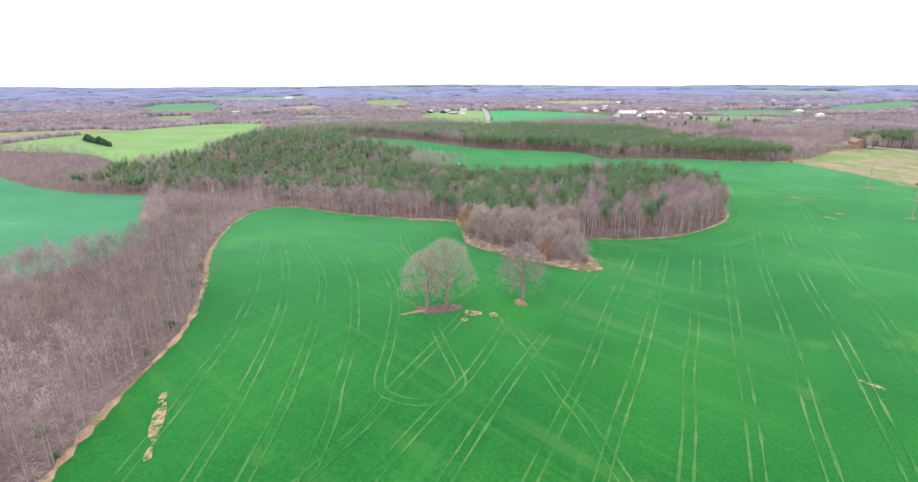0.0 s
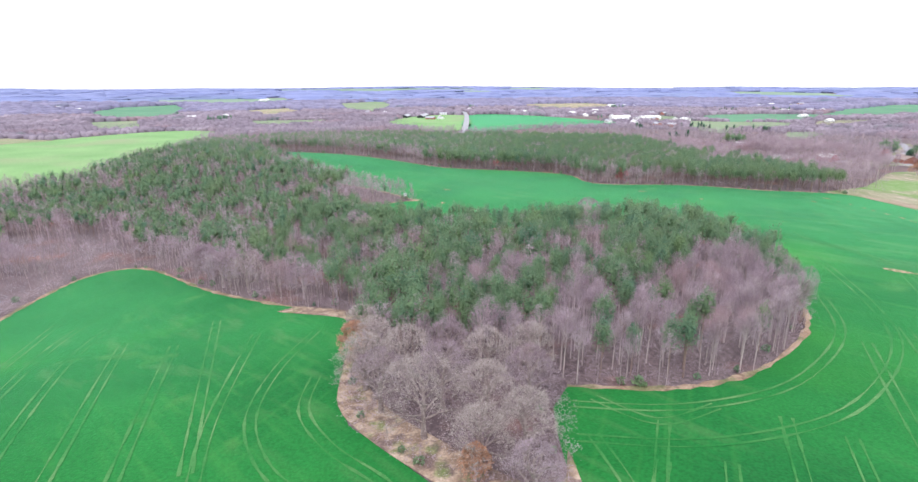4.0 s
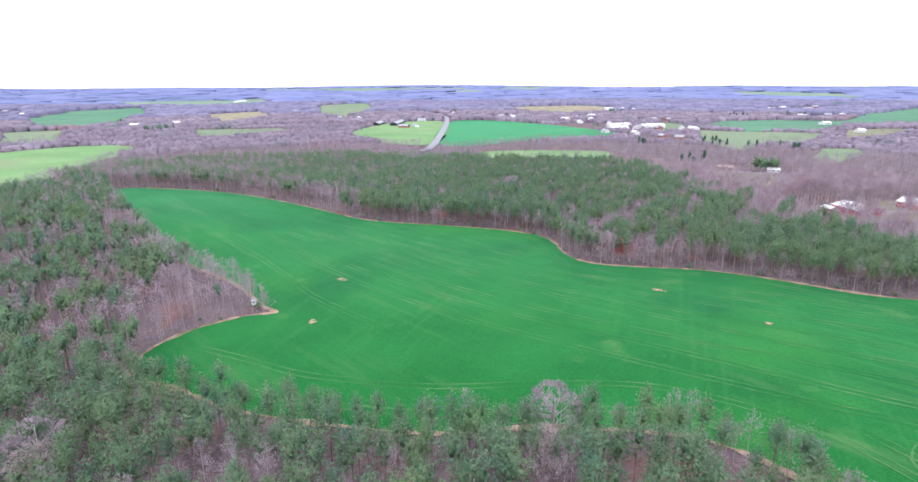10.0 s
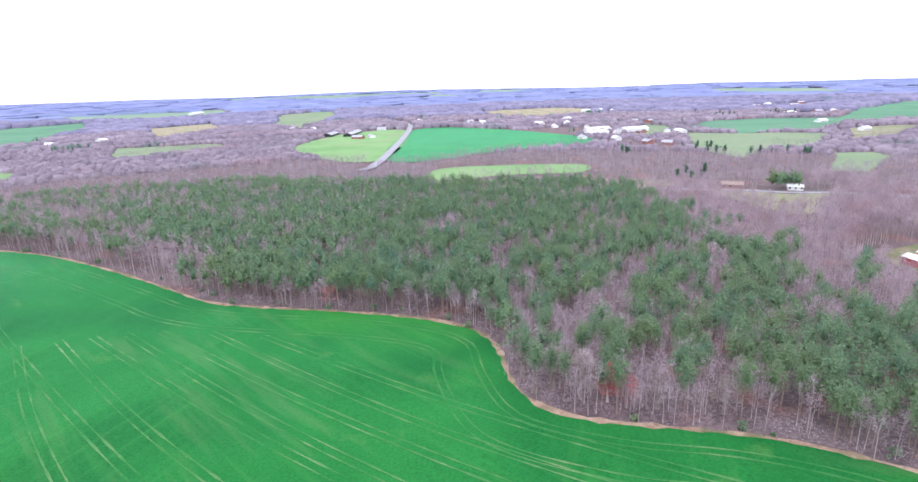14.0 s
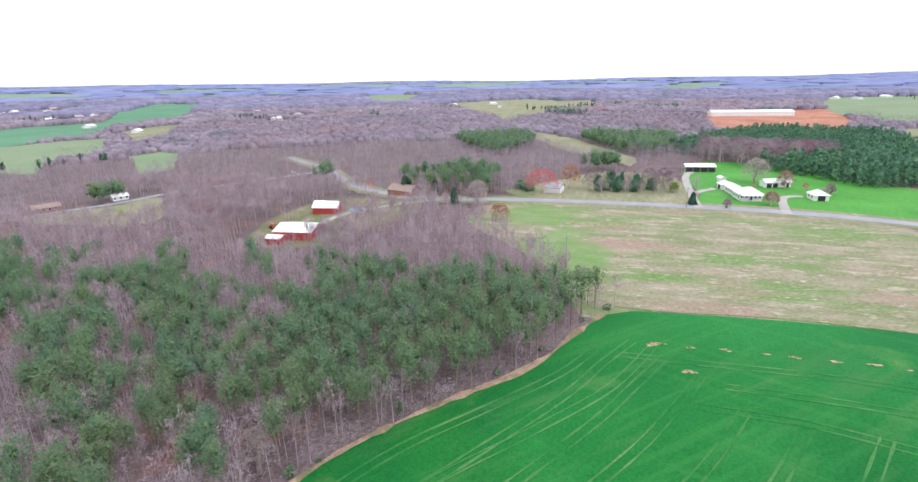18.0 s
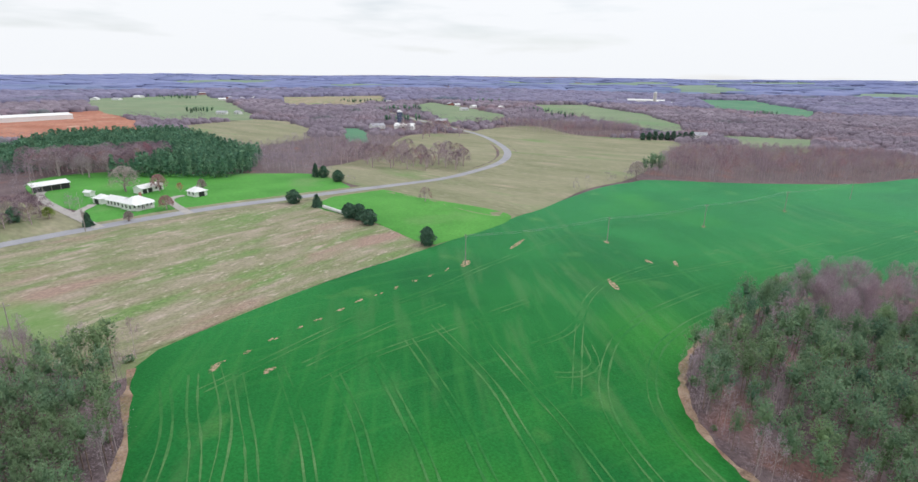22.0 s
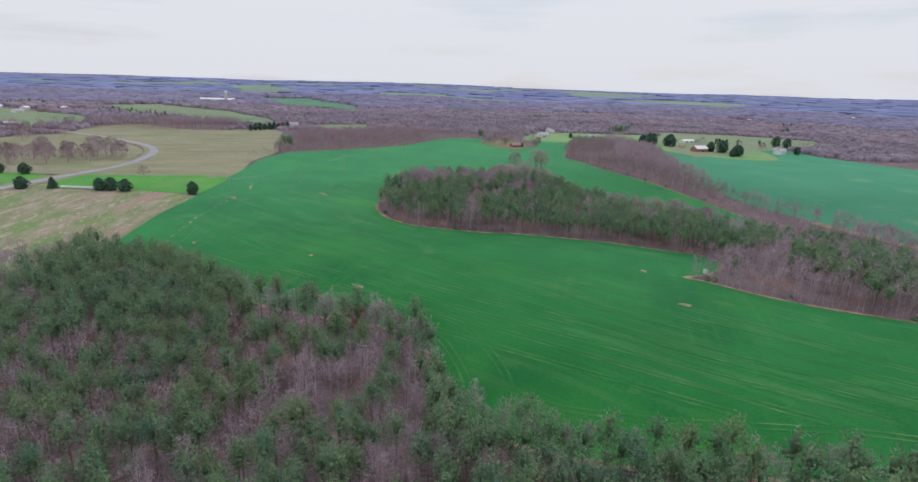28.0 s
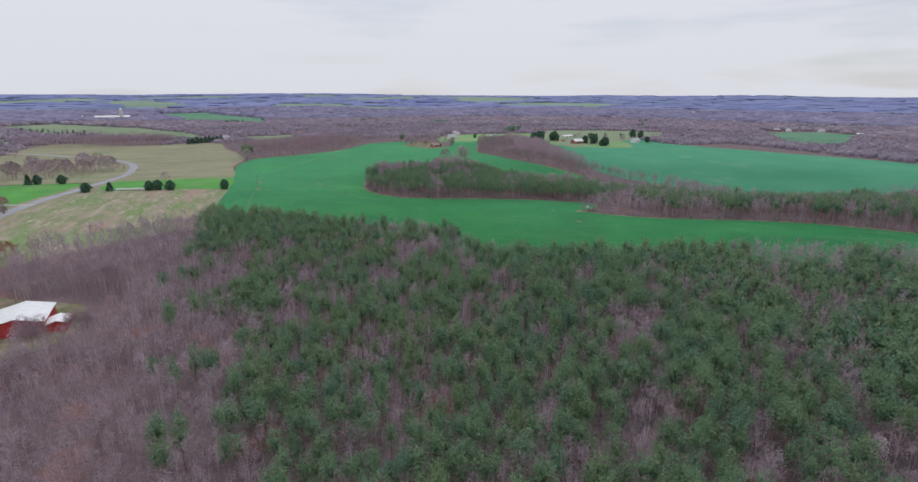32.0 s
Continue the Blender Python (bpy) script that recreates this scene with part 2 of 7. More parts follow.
M_TAN = material("winter_tan_pasture", [(0.34, (0.215, 0.215, 0.105)), (0.5, (0.285, 0.25, 0.165)), (0.66, (0.375, 0.30, 0.235))], 0.045, (0.6, 0.25), stretch=(1.8, 0.7, 1), patches=[(0.022, 0.54, 0.70, (0.14, 0.255, 0.07)), (0.06, 0.56, 0.70, (0.45, 0.355, 0.295)), (0.03, 0.60, 0.74, (0.34, 0.215, 0.175)), (0.16, 0.62, 0.74, (0.50, 0.41, 0.35))])
M_HAY = material("mown_hay_stubble", [(0.34, (0.185, 0.212, 0.105)), (0.5, (0.245, 0.235, 0.150)), (0.66, (0.325, 0.278, 0.215))], 0.11, (1.6, 0.3), stretch=(2.0, 0.6, 1), patches=[(0.04, 0.49, 0.66, (0.150, 0.230, 0.080)), (0.14, 0.58, 0.72, (0.40, 0.335, 0.28)), (0.03, 0.56, 0.70, (0.305, 0.215, 0.175)), (0.4, 0.6, 0.74, (0.44, 0.375, 0.32))])
damp_corner(M_HAY, 258, 368, 40, 24, (0.12, 0.27, 0.06))
damp_corner(M_HAY, 305, 385, 26, 30, (0.14, 0.27, 0.07))
M_PASTURE = material("olive_pasture", [(0.3, (0.190, 0.200, 0.112)), (0.7, (0.285, 0.268, 0.178))], 0.03, (0.4, 0.14), stretch=(0.5, 1.6, 1), patches=[(0.02, 0.58, 0.73, (0.155, 0.245, 0.09)), (0.06, 0.6, 0.75, (0.335, 0.285, 0.21)), (0.25, 0.58, 0.7, (0.30, 0.275, 0.20))])
M_CLAY = material("red_clay", [(0.3, (0.33, 0.125, 0.080)), (0.7, (0.45, 0.215, 0.150))], 0.02, (0.2, 0.2), patches=[(0.03, 0.6, 0.7, (0.50, 0.34, 0.26))])
M_PATCHY = material("thin_wheat_over_soil", [(0.40, (0.03, 0.15, 0.045)), (0.47, (0.20, 0.20, 0.10)), (0.6, (0.42, 0.30, 0.215))], 1.1, (3.5, 0.25))
M_SOIL = material("sandy_soil", [(0.3, (0.26, 0.165, 0.115)), (0.5, (0.35, 0.245, 0.175)), (0.7, (0.43, 0.32, 0.24))], 0.35, (2.5, 0.25), bump=0.4, bump_scale=2, patches=[(0.16, 0.50, 0.64, (0.17, 0.165, 0.085)), (0.4, 0.55, 0.7, (0.19, 0.125, 0.095))])
M_BANK = material("sandy_bank_with_litter", [(0.36, (0.20, 0.135, 0.105)), (0.5, (0.30, 0.215, 0.16)), (0.66, (0.42, 0.32, 0.25))], 0.5, (2.5, 0.3), bump=0.5, bump_scale=2, patches=[(0.3, 0.5, 0.62, (0.165, 0.115, 0.105)), (0.22, 0.56, 0.68, (0.16, 0.19, 0.075))])
M_TRACK = material("worn_wheel_track", [(0.34, (0.018, 0.154, 0.034)), (0.48, (0.050, 0.184, 0.052)), (0.62, (0.092, 0.215, 0.076)), (0.78, (0.135, 0.235, 0.10))], 0.07, (1.6, 0.15))
fuzz(M_TRACK, 0.58, (0.25, 0.85, 0.52))
M_ROAD = material("grey_asphalt", [(0.3, (0.27, 0.27, 0.30)), (0.7, (0.35, 0.35, 0.38))], 0.1, (3, 0.1))
# farthest fields: green with the grey of distance haze painted in
M_FIELD_F = material("haze_muted_far_field", [(0.3, (0.15, 0.23, 0.17)), (0.7, (0.22, 0.30, 0.22))], 0.004, (0.05, 0.1))
M_YARD = material("worn_yard_grass", [(0.35, (0.135, 0.150, 0.070)), (0.5, (0.190, 0.175, 0.105)), (0.68, (0.270, 0.220, 0.165))], 0.12, (1.2, 0.25), patches=[(0.07, 0.52, 0.66, (0.13, 0.185, 0.07)), (0.1, 0.58, 0.7, (0.30, 0.245, 0.20))])
# far pasture and wheat: distance haze is mixed into these duller greens
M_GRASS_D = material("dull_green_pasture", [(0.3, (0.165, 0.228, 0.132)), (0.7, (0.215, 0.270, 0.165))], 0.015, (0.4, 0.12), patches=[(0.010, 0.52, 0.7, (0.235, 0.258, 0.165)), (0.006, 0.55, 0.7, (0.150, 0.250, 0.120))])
M_CROP_D = material("haze_dulled_wheat", [(0.3, (0.075, 0.205, 0.120)), (0.7, (0.110, 0.250, 0.150))], 0.012, (0.4, 0.12), patches=[(0.02, 0.56, 0.72, (0.15, 0.25, 0.15))])
M_GRAVEL = material("pale_gravel", [(0.3, (0.34, 0.32, 0.31)), (0.7, (0.45, 0.42, 0.40))], 0.3, (3, 0.15))
M_PINE = material("pine_needles", [(0.3, (0.146, 0.248, 0.156)), (0.5, (0.196, 0.306, 0.184)), (0.7, (0.268, 0.372, 0.212))], 0.5, (2.4, 0.12), vary="island", amount=0.12, rough=0.8, through_light=0.5, drifts=[(0.10, 0.54, 0.68, (0.235, 0.332, 0.152)), (0.11, 0.56, 0.68, (0.108, 0.228, 0.182)), (0.035, 0.55, 0.66, (0.222, 0.302, 0.160))])
M_PINE_P = material("plantation_needles", [(0.3, (0.065, 0.17, 0.115)), (0.5, (0.12, 0.25, 0.155)), (0.7, (0.20, 0.34, 0.205))], 0.2, vary="island", amount=0.25, rough=0.8, through_light=0.35)
M_PINE_D = material("dark_cedar_needles", [(0.3, (0.05, 0.115, 0.08)), (0.7, (0.095, 0.175, 0.11))], 0.2, vary="island", amount=0.35, rough=0.8, through_light=0.3)
M_BARK = material("pine_bark", [(0.3, (0.22, 0.15, 0.13)), (0.7, (0.34, 0.25, 0.22))], 1.5, rough=0.95)
M_TWIG = material("mauve_bare_twigs", [(0.32, (0.305, 0.230, 0.275)), (0.5, (0.405, 0.320, 0.372)), (0.7, (0.54, 0.440, 0.495))], 0.12, vary="island", amount=0.13, rough=0.95, through_light=0.3, drifts=[(0.2, 0.52, 0.64, (0.56, 0.475, 0.51)), (0.23, 0.54, 0.64, (0.25, 0.170, 0.195)), (0.05, 0.58, 0.68, (0.42, 0.270, 0.285))])
M_TWIG_M = material("mauve_grey_twigs", [(0.34, (0.275, 0.236, 0.282)), (0.5, (0.352, 0.302, 0.352)), (0.66, (0.455, 0.392, 0.445))], 0.05, (0.5, 0.08), vary="island", amount=0.11, rough=0.95, through_light=0.3, drifts=[(0.13, 0.54, 0.66, (0.47, 0.415, 0.455)), (0.15, 0.55, 0.66, (0.235, 0.190, 0.232)), (0.018, 0.56, 0.68, (0.345, 0.262, 0.300)), (0.011, 0.58, 0.7, (0.285, 0.262, 0.312))])
M_TWIG_G = material("grey_bare_twigs", [(0.3, (0.38, 0.325, 0.315)), (0.7, (0.56, 0.485, 0.465))], 0.3, vary="island", amount=0.25, rough=0.95, through_light=0.3)
M_TWIG_B = material("brown_grey_twigs", [(0.32, (0.185, 0.146, 0.156)), (0.5, (0.265, 0.216, 0.224)), (0.7, (0.38, 0.320, 0.328))], 0.12, vary="island", amount=0.16, rough=0.95, through_light=0.3, drifts=[(0.17, 0.53, 0.64, (0.43, 0.37, 0.38)), (0.21, 0.54, 0.64, (0.16, 0.12, 0.13)), (0.03, 0.6, 0.72, (0.31, 0.205, 0.21))])
M_LIMB = material("pale_grey_bark", [(0.3, (0.40, 0.325, 0.325)), (0.7, (0.56, 0.465, 0.46))], 1.0, rough=0.95)
M_OAK = material("dark_oak_bark", [(0.3, (0.215, 0.165, 0.160)), (0.7, (0.36, 0.295, 0.285))], 1.3, (5.0, 0.25), rough=0.95, bump=0.5, bump_scale=6)
M_TRUNK = material("grey_brown_bark", [(0.3, (0.36, 0.285, 0.295)), (0.7, (0.55, 0.455, 0.46))], 1.0, rough=0.95)
M_TWIG_R = material("russet_bare_twigs", [(0.32, (0.20, 0.140, 0.178)), (0.5, (0.30, 0.225, 0.268)), (0.7, (0.45, 0.360, 0.402))], 0.13, vary="island", amount=0.2, rough=0.95, through_light=0.3, drifts=[(0.07, 0.54, 0.62, (0.43, 0.17, 0.19)), (0.085, 0.52, 0.60, (0.46, 0.41, 0.44)), (0.1, 0.58, 0.64, (0.44, 0.38, 0.25)), (0.06, 0.55, 0.62, (0.20, 0.14, 0.20))])
M_RUSSET = material("russet_dry_leaves", [(0.3, (0.36, 0.20, 0.14)), (0.7, (0.50, 0.29, 0.20))], 0.4, vary="island", amount=0.3, rough=0.95)
M_BUD = material("red_maple_buds", [(0.3, (0.460, 0.124, 0.131)), (0.7, (0.598, 0.192, 0.198))], 0.3, vary="island", amount=0.25)
M_BLUSH = material("pinkish_brown_buds", [(0.3, (0.36, 0.20, 0.20)), (0.7, (0.47, 0.30, 0.29))], 0.3, vary="island", amount=0.25)
M_FRESH = material("fresh_spring_leaves", [(0.3, (0.20, 0.30, 0.06)), (0.7, (0.32, 0.38, 0.10))], 0.3, vary="island", amount=0.3)
# mauve-grey twig colour plus a little distance haze painted into it
M_WOODS = material("lightly_hazed_bare_woods", [(0.34, (0.195, 0.162, 0.208)), (0.52, (0.240, 0.200, 0.246)), (0.68, (0.295, 0.250, 0.298))], 0.02, (0.15, 0.12), vary="island", amount=0.12, rough=1.0, patches=[(0.008, 0.56, 0.68, (0.260, 0.185, 0.215)), (0.012, 0.62, 0.7, (0.130, 0.148, 0.158))])
# the same leafless woods further out, coloured bluer to imitate haze
M_WOODS_M = material("haze_tinted_far_woods", [(0.34, (0.170, 0.160, 0.250)), (0.52, (0.212, 0.198, 0.295)), (0.68, (0.265, 0.242, 0.345))], 0.012, (0.15, 0.12), vary="island", amount=0.09, rough=1.0, patches=[(0.006, 0.6, 0.7, (0.12, 0.145, 0.195))])
# horizon hills: the blue of distance haze put straight into the base colour
M_WOODS_F = material("haze_blue_wooded_hills", [(0.3, (0.160, 0.188, 0.36)), (0.5, (0.195, 0.222, 0.40)), (0.7, (0.24, 0.265, 0.44))], 0.004, (0.02, 0.10), vary="island", amount=0.06, rough=1.0, patches=[(0.0016, 0.55, 0.68, (0.165, 0.21, 0.33))])
M_RED = material("red_painted_metal", [(0.3, (0.42, 0.045, 0.05)), (0.7, (0.52, 0.075, 0.075))], 0.6, rough=0.55)
M_ROOF_W = material("white_metal_roof", [(0.3, (0.72, 0.73, 0.74)), (0.7, (0.84, 0.84, 0.84))], 0.4, rough=0.45)
M_ROOF_G = material("grey_shingles", [(0.3, (0.34, 0.34, 0.38)), (0.7, (0.46, 0.46, 0.50))], 1.2, rough=0.85)
M_ROOF_B = material("brown_shingles", [(0.3, (0.26, 0.19, 0.17)), (0.7, (0.36, 0.28, 0.25))], 1.2, rough=0.85)
M_WHITE = material("white_siding", [(0.3, (0.76, 0.76, 0.76)), (0.7, (0.84, 0.84, 0.83))], 0.8, rough=0.6)
M_BRICK = material("red_brick_wall", [(0.3, (0.33, 0.14, 0.11)), (0.7, (0.42, 0.20, 0.16))], 2.0, rough=0.85)
M_DARK = material("dark_opening", [(0.3, (0.03, 0.03, 0.035)), (0.7, (0.05, 0.05, 0.06))], 1.0, rough=0.4)
M_POLE = material("weathered_pole_wood", [(0.3, (0.30, 0.27, 0.24)), (0.7, (0.42, 0.39, 0.36))], 1.0)
M_WIRE = material("aluminium_wire", [(0.3, (0.45, 0.47, 0.48)), (0.7, (0.52, 0.54, 0.55))], 1.0, rough=0.5)
M_BALE = material("white_bale_wrap", [(0.3, (0.62, 0.62, 0.62)), (0.7, (0.78, 0.77, 0.76))], 1.0, rough=0.5)
M_POOL = material("blue_pool_cover", [(0.3, (0.16, 0.36, 0.62)), (0.7, (0.26, 0.48, 0.72))], 1.0, rough=0.4)
M_TRACTOR = material("orange_red_paint", [(0.3, (0.60, 0.06, 0.04)), (0.7, (0.70, 0.10, 0.06))], 1.0, rough=0.4)
M_TYRE = material("black_rubber", [(0.3, (0.02, 0.02, 0.02)), (0.7, (0.035, 0.035, 0.035))], 2.0)
M_SILO = material("dark_blue_enamel", [(0.3, (0.06, 0.08, 0.14)), (0.7, (0.10, 0.12, 0.20))], 0.5, rough=0.4)
M_CONCRETE = material("pale_concrete", [(0.3, (0.55, 0.54, 0.52)), (0.7, (0.68, 0.67, 0.65))], 0.5)

# ---- terrain ----
# x, y, height of gentle knolls and hollows
KNOLLS = np.array([
    (-6, 119, 3.7), (15, 125, 2.3), (41, 153, -0.5), (107, 210, -0.5), (-101, 294, -14), (-202, 348, -19.5), (-31, 240, -5.6),
    (14, 364, -1.9), (22, 395, 1.9), (106, 438, -1.9), (-109, 477, 7.4), (206, 343, 2.8), (161, 326, 3.7), (198, 257, 6.5),
    (172, 199, 4.7), (149, 149, 4.7), (126, 79, 1.9), (218, 253, 7.4), (273, 248, 8.4), (347, 267, 10.2), (412, 311, 10.2),
    (246, 365, 4.7), (289, 394, 9.3), (262, 476, 1.6), (297, 72, 2.8), (201, 57, 7.4), (-35, -83, 2.3), (0, 0, 1.9)], float)


def ter(x, y):
    x, y = np.asarray(x, float), np.asarray(y, float)
    w = np.exp(-((x[..., None] - KNOLLS[:, 0]) ** 2 + (y[..., None] - KNOLLS[:, 1]) ** 2) / 6050.0)
    z = (w * KNOLLS[:, 2]).sum(-1) / (w.sum(-1) + 0.25)
    r = np.hypot(x - 90, y - 320)
    g = np.clip((r - 850) / 3600, 0, 1)
    u = np.clip((r - 650) / 900, 0, 1)
    roll = 3.2 * np.sin(x / 210 + 1.3) * np.cos(y / 260) + 2.4 * np.sin((x + y) / 330 + 0.5) + 2.0 * np.sin((x - 1.7 * y) / 450)
    far = 5 * np.sin(x / 520 + 2) * np.sin(y / 610 + 1)
    east = np.clip(((x - 90) * 0.995 + (y - 320) * 0.1) / np.maximum(r, 1), 0, 1) ** 2
    return z + 60 * (1 - 0.7 * east) * g * g * (3 - 2 * g) + u * roll + g * far


def link(name, me, mat, parent=None, label=""):
    ob = new(name, me)
    if mat is not None and not me.materials:
        me.materials.append(mat)
    ob.parent = parent
    if label:
        ob["label"] = label
    return ob


def part(name, bm, mat, parent, label=""):
    me = bpy.data.meshes.new(name)
    bm.to_mesh(me)
    bm.free()
    return link(name, me, mat, parent, label)


def np_mesh(name, verts, faces):
    """verts (n, 3); faces (m, k) with k 3 or 4."""
    verts, faces = np.asarray(verts, np.float32), np.asarray(faces, np.int32)
    me = bpy.data.meshes.new(name)
    me.vertices.add(len(verts))
    me.vertices.foreach_set("co", verts.ravel())
    k = faces.shape[1]
    me.loops.add(faces.size)
    me.loops.foreach_set("vertex_index", faces.ravel())
    me.polygons.add(len(faces))
    me.polygons.foreach_set("loop_start", np.arange(0, faces.size, k, dtype=np.int32))
    me.update(calc_edges=True)
    return me


def smooth(pts, closed=False, step=6.0):
    """Catmull-Rom through the points, at about step metres."""
    p = np.asarray(pts, float)
    n = len(p)
    out = []
    for i in range(n if closed else n - 1):
        if closed:
            a, b, c, d = p[(i - 1) % n], p[i], p[(i + 1) % n], p[(i + 2) % n]
        else:
            a, b, c, d = p[max(i - 1, 0)], p[i], p[i + 1], p[min(i + 2, n - 1)]
        m = max(1, int(np.hypot(*(c - b)) / step))
        for t in np.arange(m)[:, None] / m:
            out.append((0.5 * (2 * b + (c - a) * t + (2 * a - 5 * b + 4 * c - d) * t ** 2 + (3 * b - a - 3 * c + d) * t ** 3)).ravel())
    if not closed:
        out.append(p[-1])
    return np.array(out)


def inside(x, y, poly):
    x, y = np.asarray(x, float), np.asarray(y, float)
    res = np.zeros(x.shape, bool)
    q = np.roll(poly, -1, 0)
    for (x0, y0), (x1, y1) in zip(poly, q):
        if y0 != y1:
            res ^= ((y0 > y) != (y1 > y)) & (x < (x1 - x0) * (y - y0) / (y1 - y0) + x0)
    return res


def edge_distance(x, y, line):
    x, y = np.asarray(x, float), np.asarray(y, float)
    best = np.full(x.shape, 1e9)
    for a, b in zip(line[:-1], line[1:]):
        d = b - a
        t = np.clip(((x - a[0]) * d[0] + (y - a[1]) * d[1]) / max(d @ d, 1e-9), 0, 1)
        best = np.minimum(best, np.hypot(x - a[0] - t * d[0], y - a[1] - t * d[1]))
    return best


from mathutils.geometry import delaunay_2d_cdt


def sheet(name, poly, mat, lift, grid, label, parent=None):
    """A ground cover laid over the terrain inside a closed outline."""
    lo, hi = poly.min(0), poly.max(0)
    gx, gy = np.meshgrid(np.arange(lo[0], hi[0], grid), np.arange(lo[1], hi[1], grid))
    gx, gy = gx.ravel(), gy.ravel()
    keep = inside(gx, gy, poly)
    keep[keep] &= edge_distance(gx[keep], gy[keep], np.vstack([poly, poly[:1]])) > grid * 0.4
    pts = [Vector(p) for p in poly] + [Vector(p) for p in zip(gx[keep], gy[keep])]
    n = len(poly)
    v, _, f, *_ = delaunay_2d_cdt(pts, [(i, (i + 1) % n) for i in range(n)], [list(range(n))], 1, 1e-4)
    v = np.array([tuple(p) for p in v])
    me = np_mesh(name, np.column_stack([v, ter(v[:, 0], v[:, 1]) + lift]), np.array([list(t)[:3] for t in f]))
    me.polygons.foreach_set("use_smooth", [True] * len(me.polygons))
    ob = link(name, me, mat, parent, label)
    if parent is None:
        tagged(ob, label, name.replace("_", " "), kind="structure")
    return ob


def ribbon_data(line, width, lift, wobble=0.0, side=0.0):
    """Vertices and quads of a strip along a line over the terrain."""
    p = np.asarray(line, float)
    d = np.gradient(p, axis=0)
    d /= np.maximum(np.hypot(d[:, 0], d[:, 1]), 1e-6)[:, None]
    nrm = np.column_stack([-d[:, 1], d[:, 0]])
    w = width * (1 + wobble * np.random.uniform(-1, 1, len(p)))
    a, b = p + nrm * (side + w / 2)[:, None], p + nrm * (side - w / 2)[:, None]
    v = np.vstack([a, b])
    n = len(p)
    i = np.arange(n - 1)
    f = np.column_stack([i + n, i + 1 + n, i + 1, i])
    return np.column_stack([v, ter(v[:, 0], v[:, 1]) + lift]), f


def merged(chunks):
    vs, fs, o = [], [], 0
    for v, f in chunks:
        vs.append(v), fs.append(f + o)
        o += len(v)
    return np.vstack(vs), np.vstack(fs)


# ground: one sheet to the horizon
def axis(lo, hi, core0, core1, step):
    out = list(np.arange(core0, core1, step))
    s, x = step, core1
    while x < hi:
        out.append(x)
        s = min(s * 1.12, 55)
        x += s
    s, x = step, core0
    while x > lo:
        s = min(s * 1.12, 55)
        x -= s
        out.insert(0, x)
    return np.array(out)


ax, ay = axis(-4200, 4400, -260, 460, 9), axis(-3950, 4650, -160, 680, 9)
GX, GY = np.meshgrid(ax, ay)
nx, ny = len(ax), len(ay)
ij = (np.arange(ny - 1)[:, None] * nx + np.arange(nx - 1)).ravel()
ground_me = np_mesh("ground", np.column_stack([GX.ravel(), GY.ravel(), ter(GX.ravel(), GY.ravel())]), np.column_stack([ij, ij + 1, ij + nx + 1, ij + nx]))
ground_me.polygons.foreach_set("use_smooth", [True] * len(ground_me.polygons))
ground = tagged(link("ground", ground_me, M_LITTER), "brown leaf-littered rolling woodland ground", "ground", kind="structure")

# ---- outlines of the large wheat field ----
WEST_EDGE = [(-119, -118), (-78, -23), (-55, 39), (-57, 61), (-59, 75), (-60, 90), (-62, 110), (-71, 138), (-86, 173), (-100, 212), (-110, 252), (-111, 282), (-100, 290), (-86, 284), (-55, 257), (-27, 239), (-8, 230), (1, 216)]
CLUMP_EDGE = [(1, 216), (2, 190), (6, 174), (13, 167), (24, 156), (33, 150), (39, 148), (42, 151), (41, 160), (42, 178), (46, 185)]
TIP_EDGE = [(46, 185), (64, 183), (77, 185), (88, 190), (101, 200), (108, 208), (113, 218), (121, 245), (124, 265), (122, 279), (117, 291), (107, 301), (94, 305), (75, 308), (57, 308), (42, 311), (27, 315), (12, 320), (-4, 329), (-18, 335)]
SPIT_EDGE = [(-18, 335), (-21, 346), (-15, 357), (-2, 366), (8, 368), (2, 373), (-10, 388), (-23, 400), (-43, 415), (-71, 443), (-107, 488), (-134, 522), (-150, 540), (-148, 558), (-118, 551)]
NORTH_EDGE = [(-118, 551), (-72, 534), (-34, 513), (-5, 495), (16, 481), (36, 475), (60, 470), (86, 462), (101, 452), (106, 440), (107, 424), (111, 413), (120, 406), (134, 401), (150, 395), (161, 388), (172, 379), (184, 368), (192, 363), (204, 358), (216, 352)]
EAST_EDGE = [(216, 352), (220, 345), (222, 311), (221, 283), (219, 262), (218, 238), (218, 213), (219, 110), (209, 70), (202, 55), (154, 20), (102, -40), (70, -95), (43, -130), (0, -135), (-25, -105), (-30, -41), (-54, -62), (-66, -120)]
west, clump, tip, spit, north, east = [smooth(e, step=5) for e in (WEST_EDGE, CLUMP_EDGE, TIP_EDGE, SPIT_EDGE, NORTH_EDGE, EAST_EDGE)]
FIELD = np.vstack([e[:-1] for e in (west, clump, tip, spit, north, east)] + [east[-1:]])
WOOD_SIDE = np.vstack([e[:-1] for e in (west, clump, tip, spit)] + [north])
rng = np.random.default_rng(7)
wheat = sheet("wheat_field", FIELD, M_CROP, 0.14, 7, "large rolling field of deep green winter wheat")

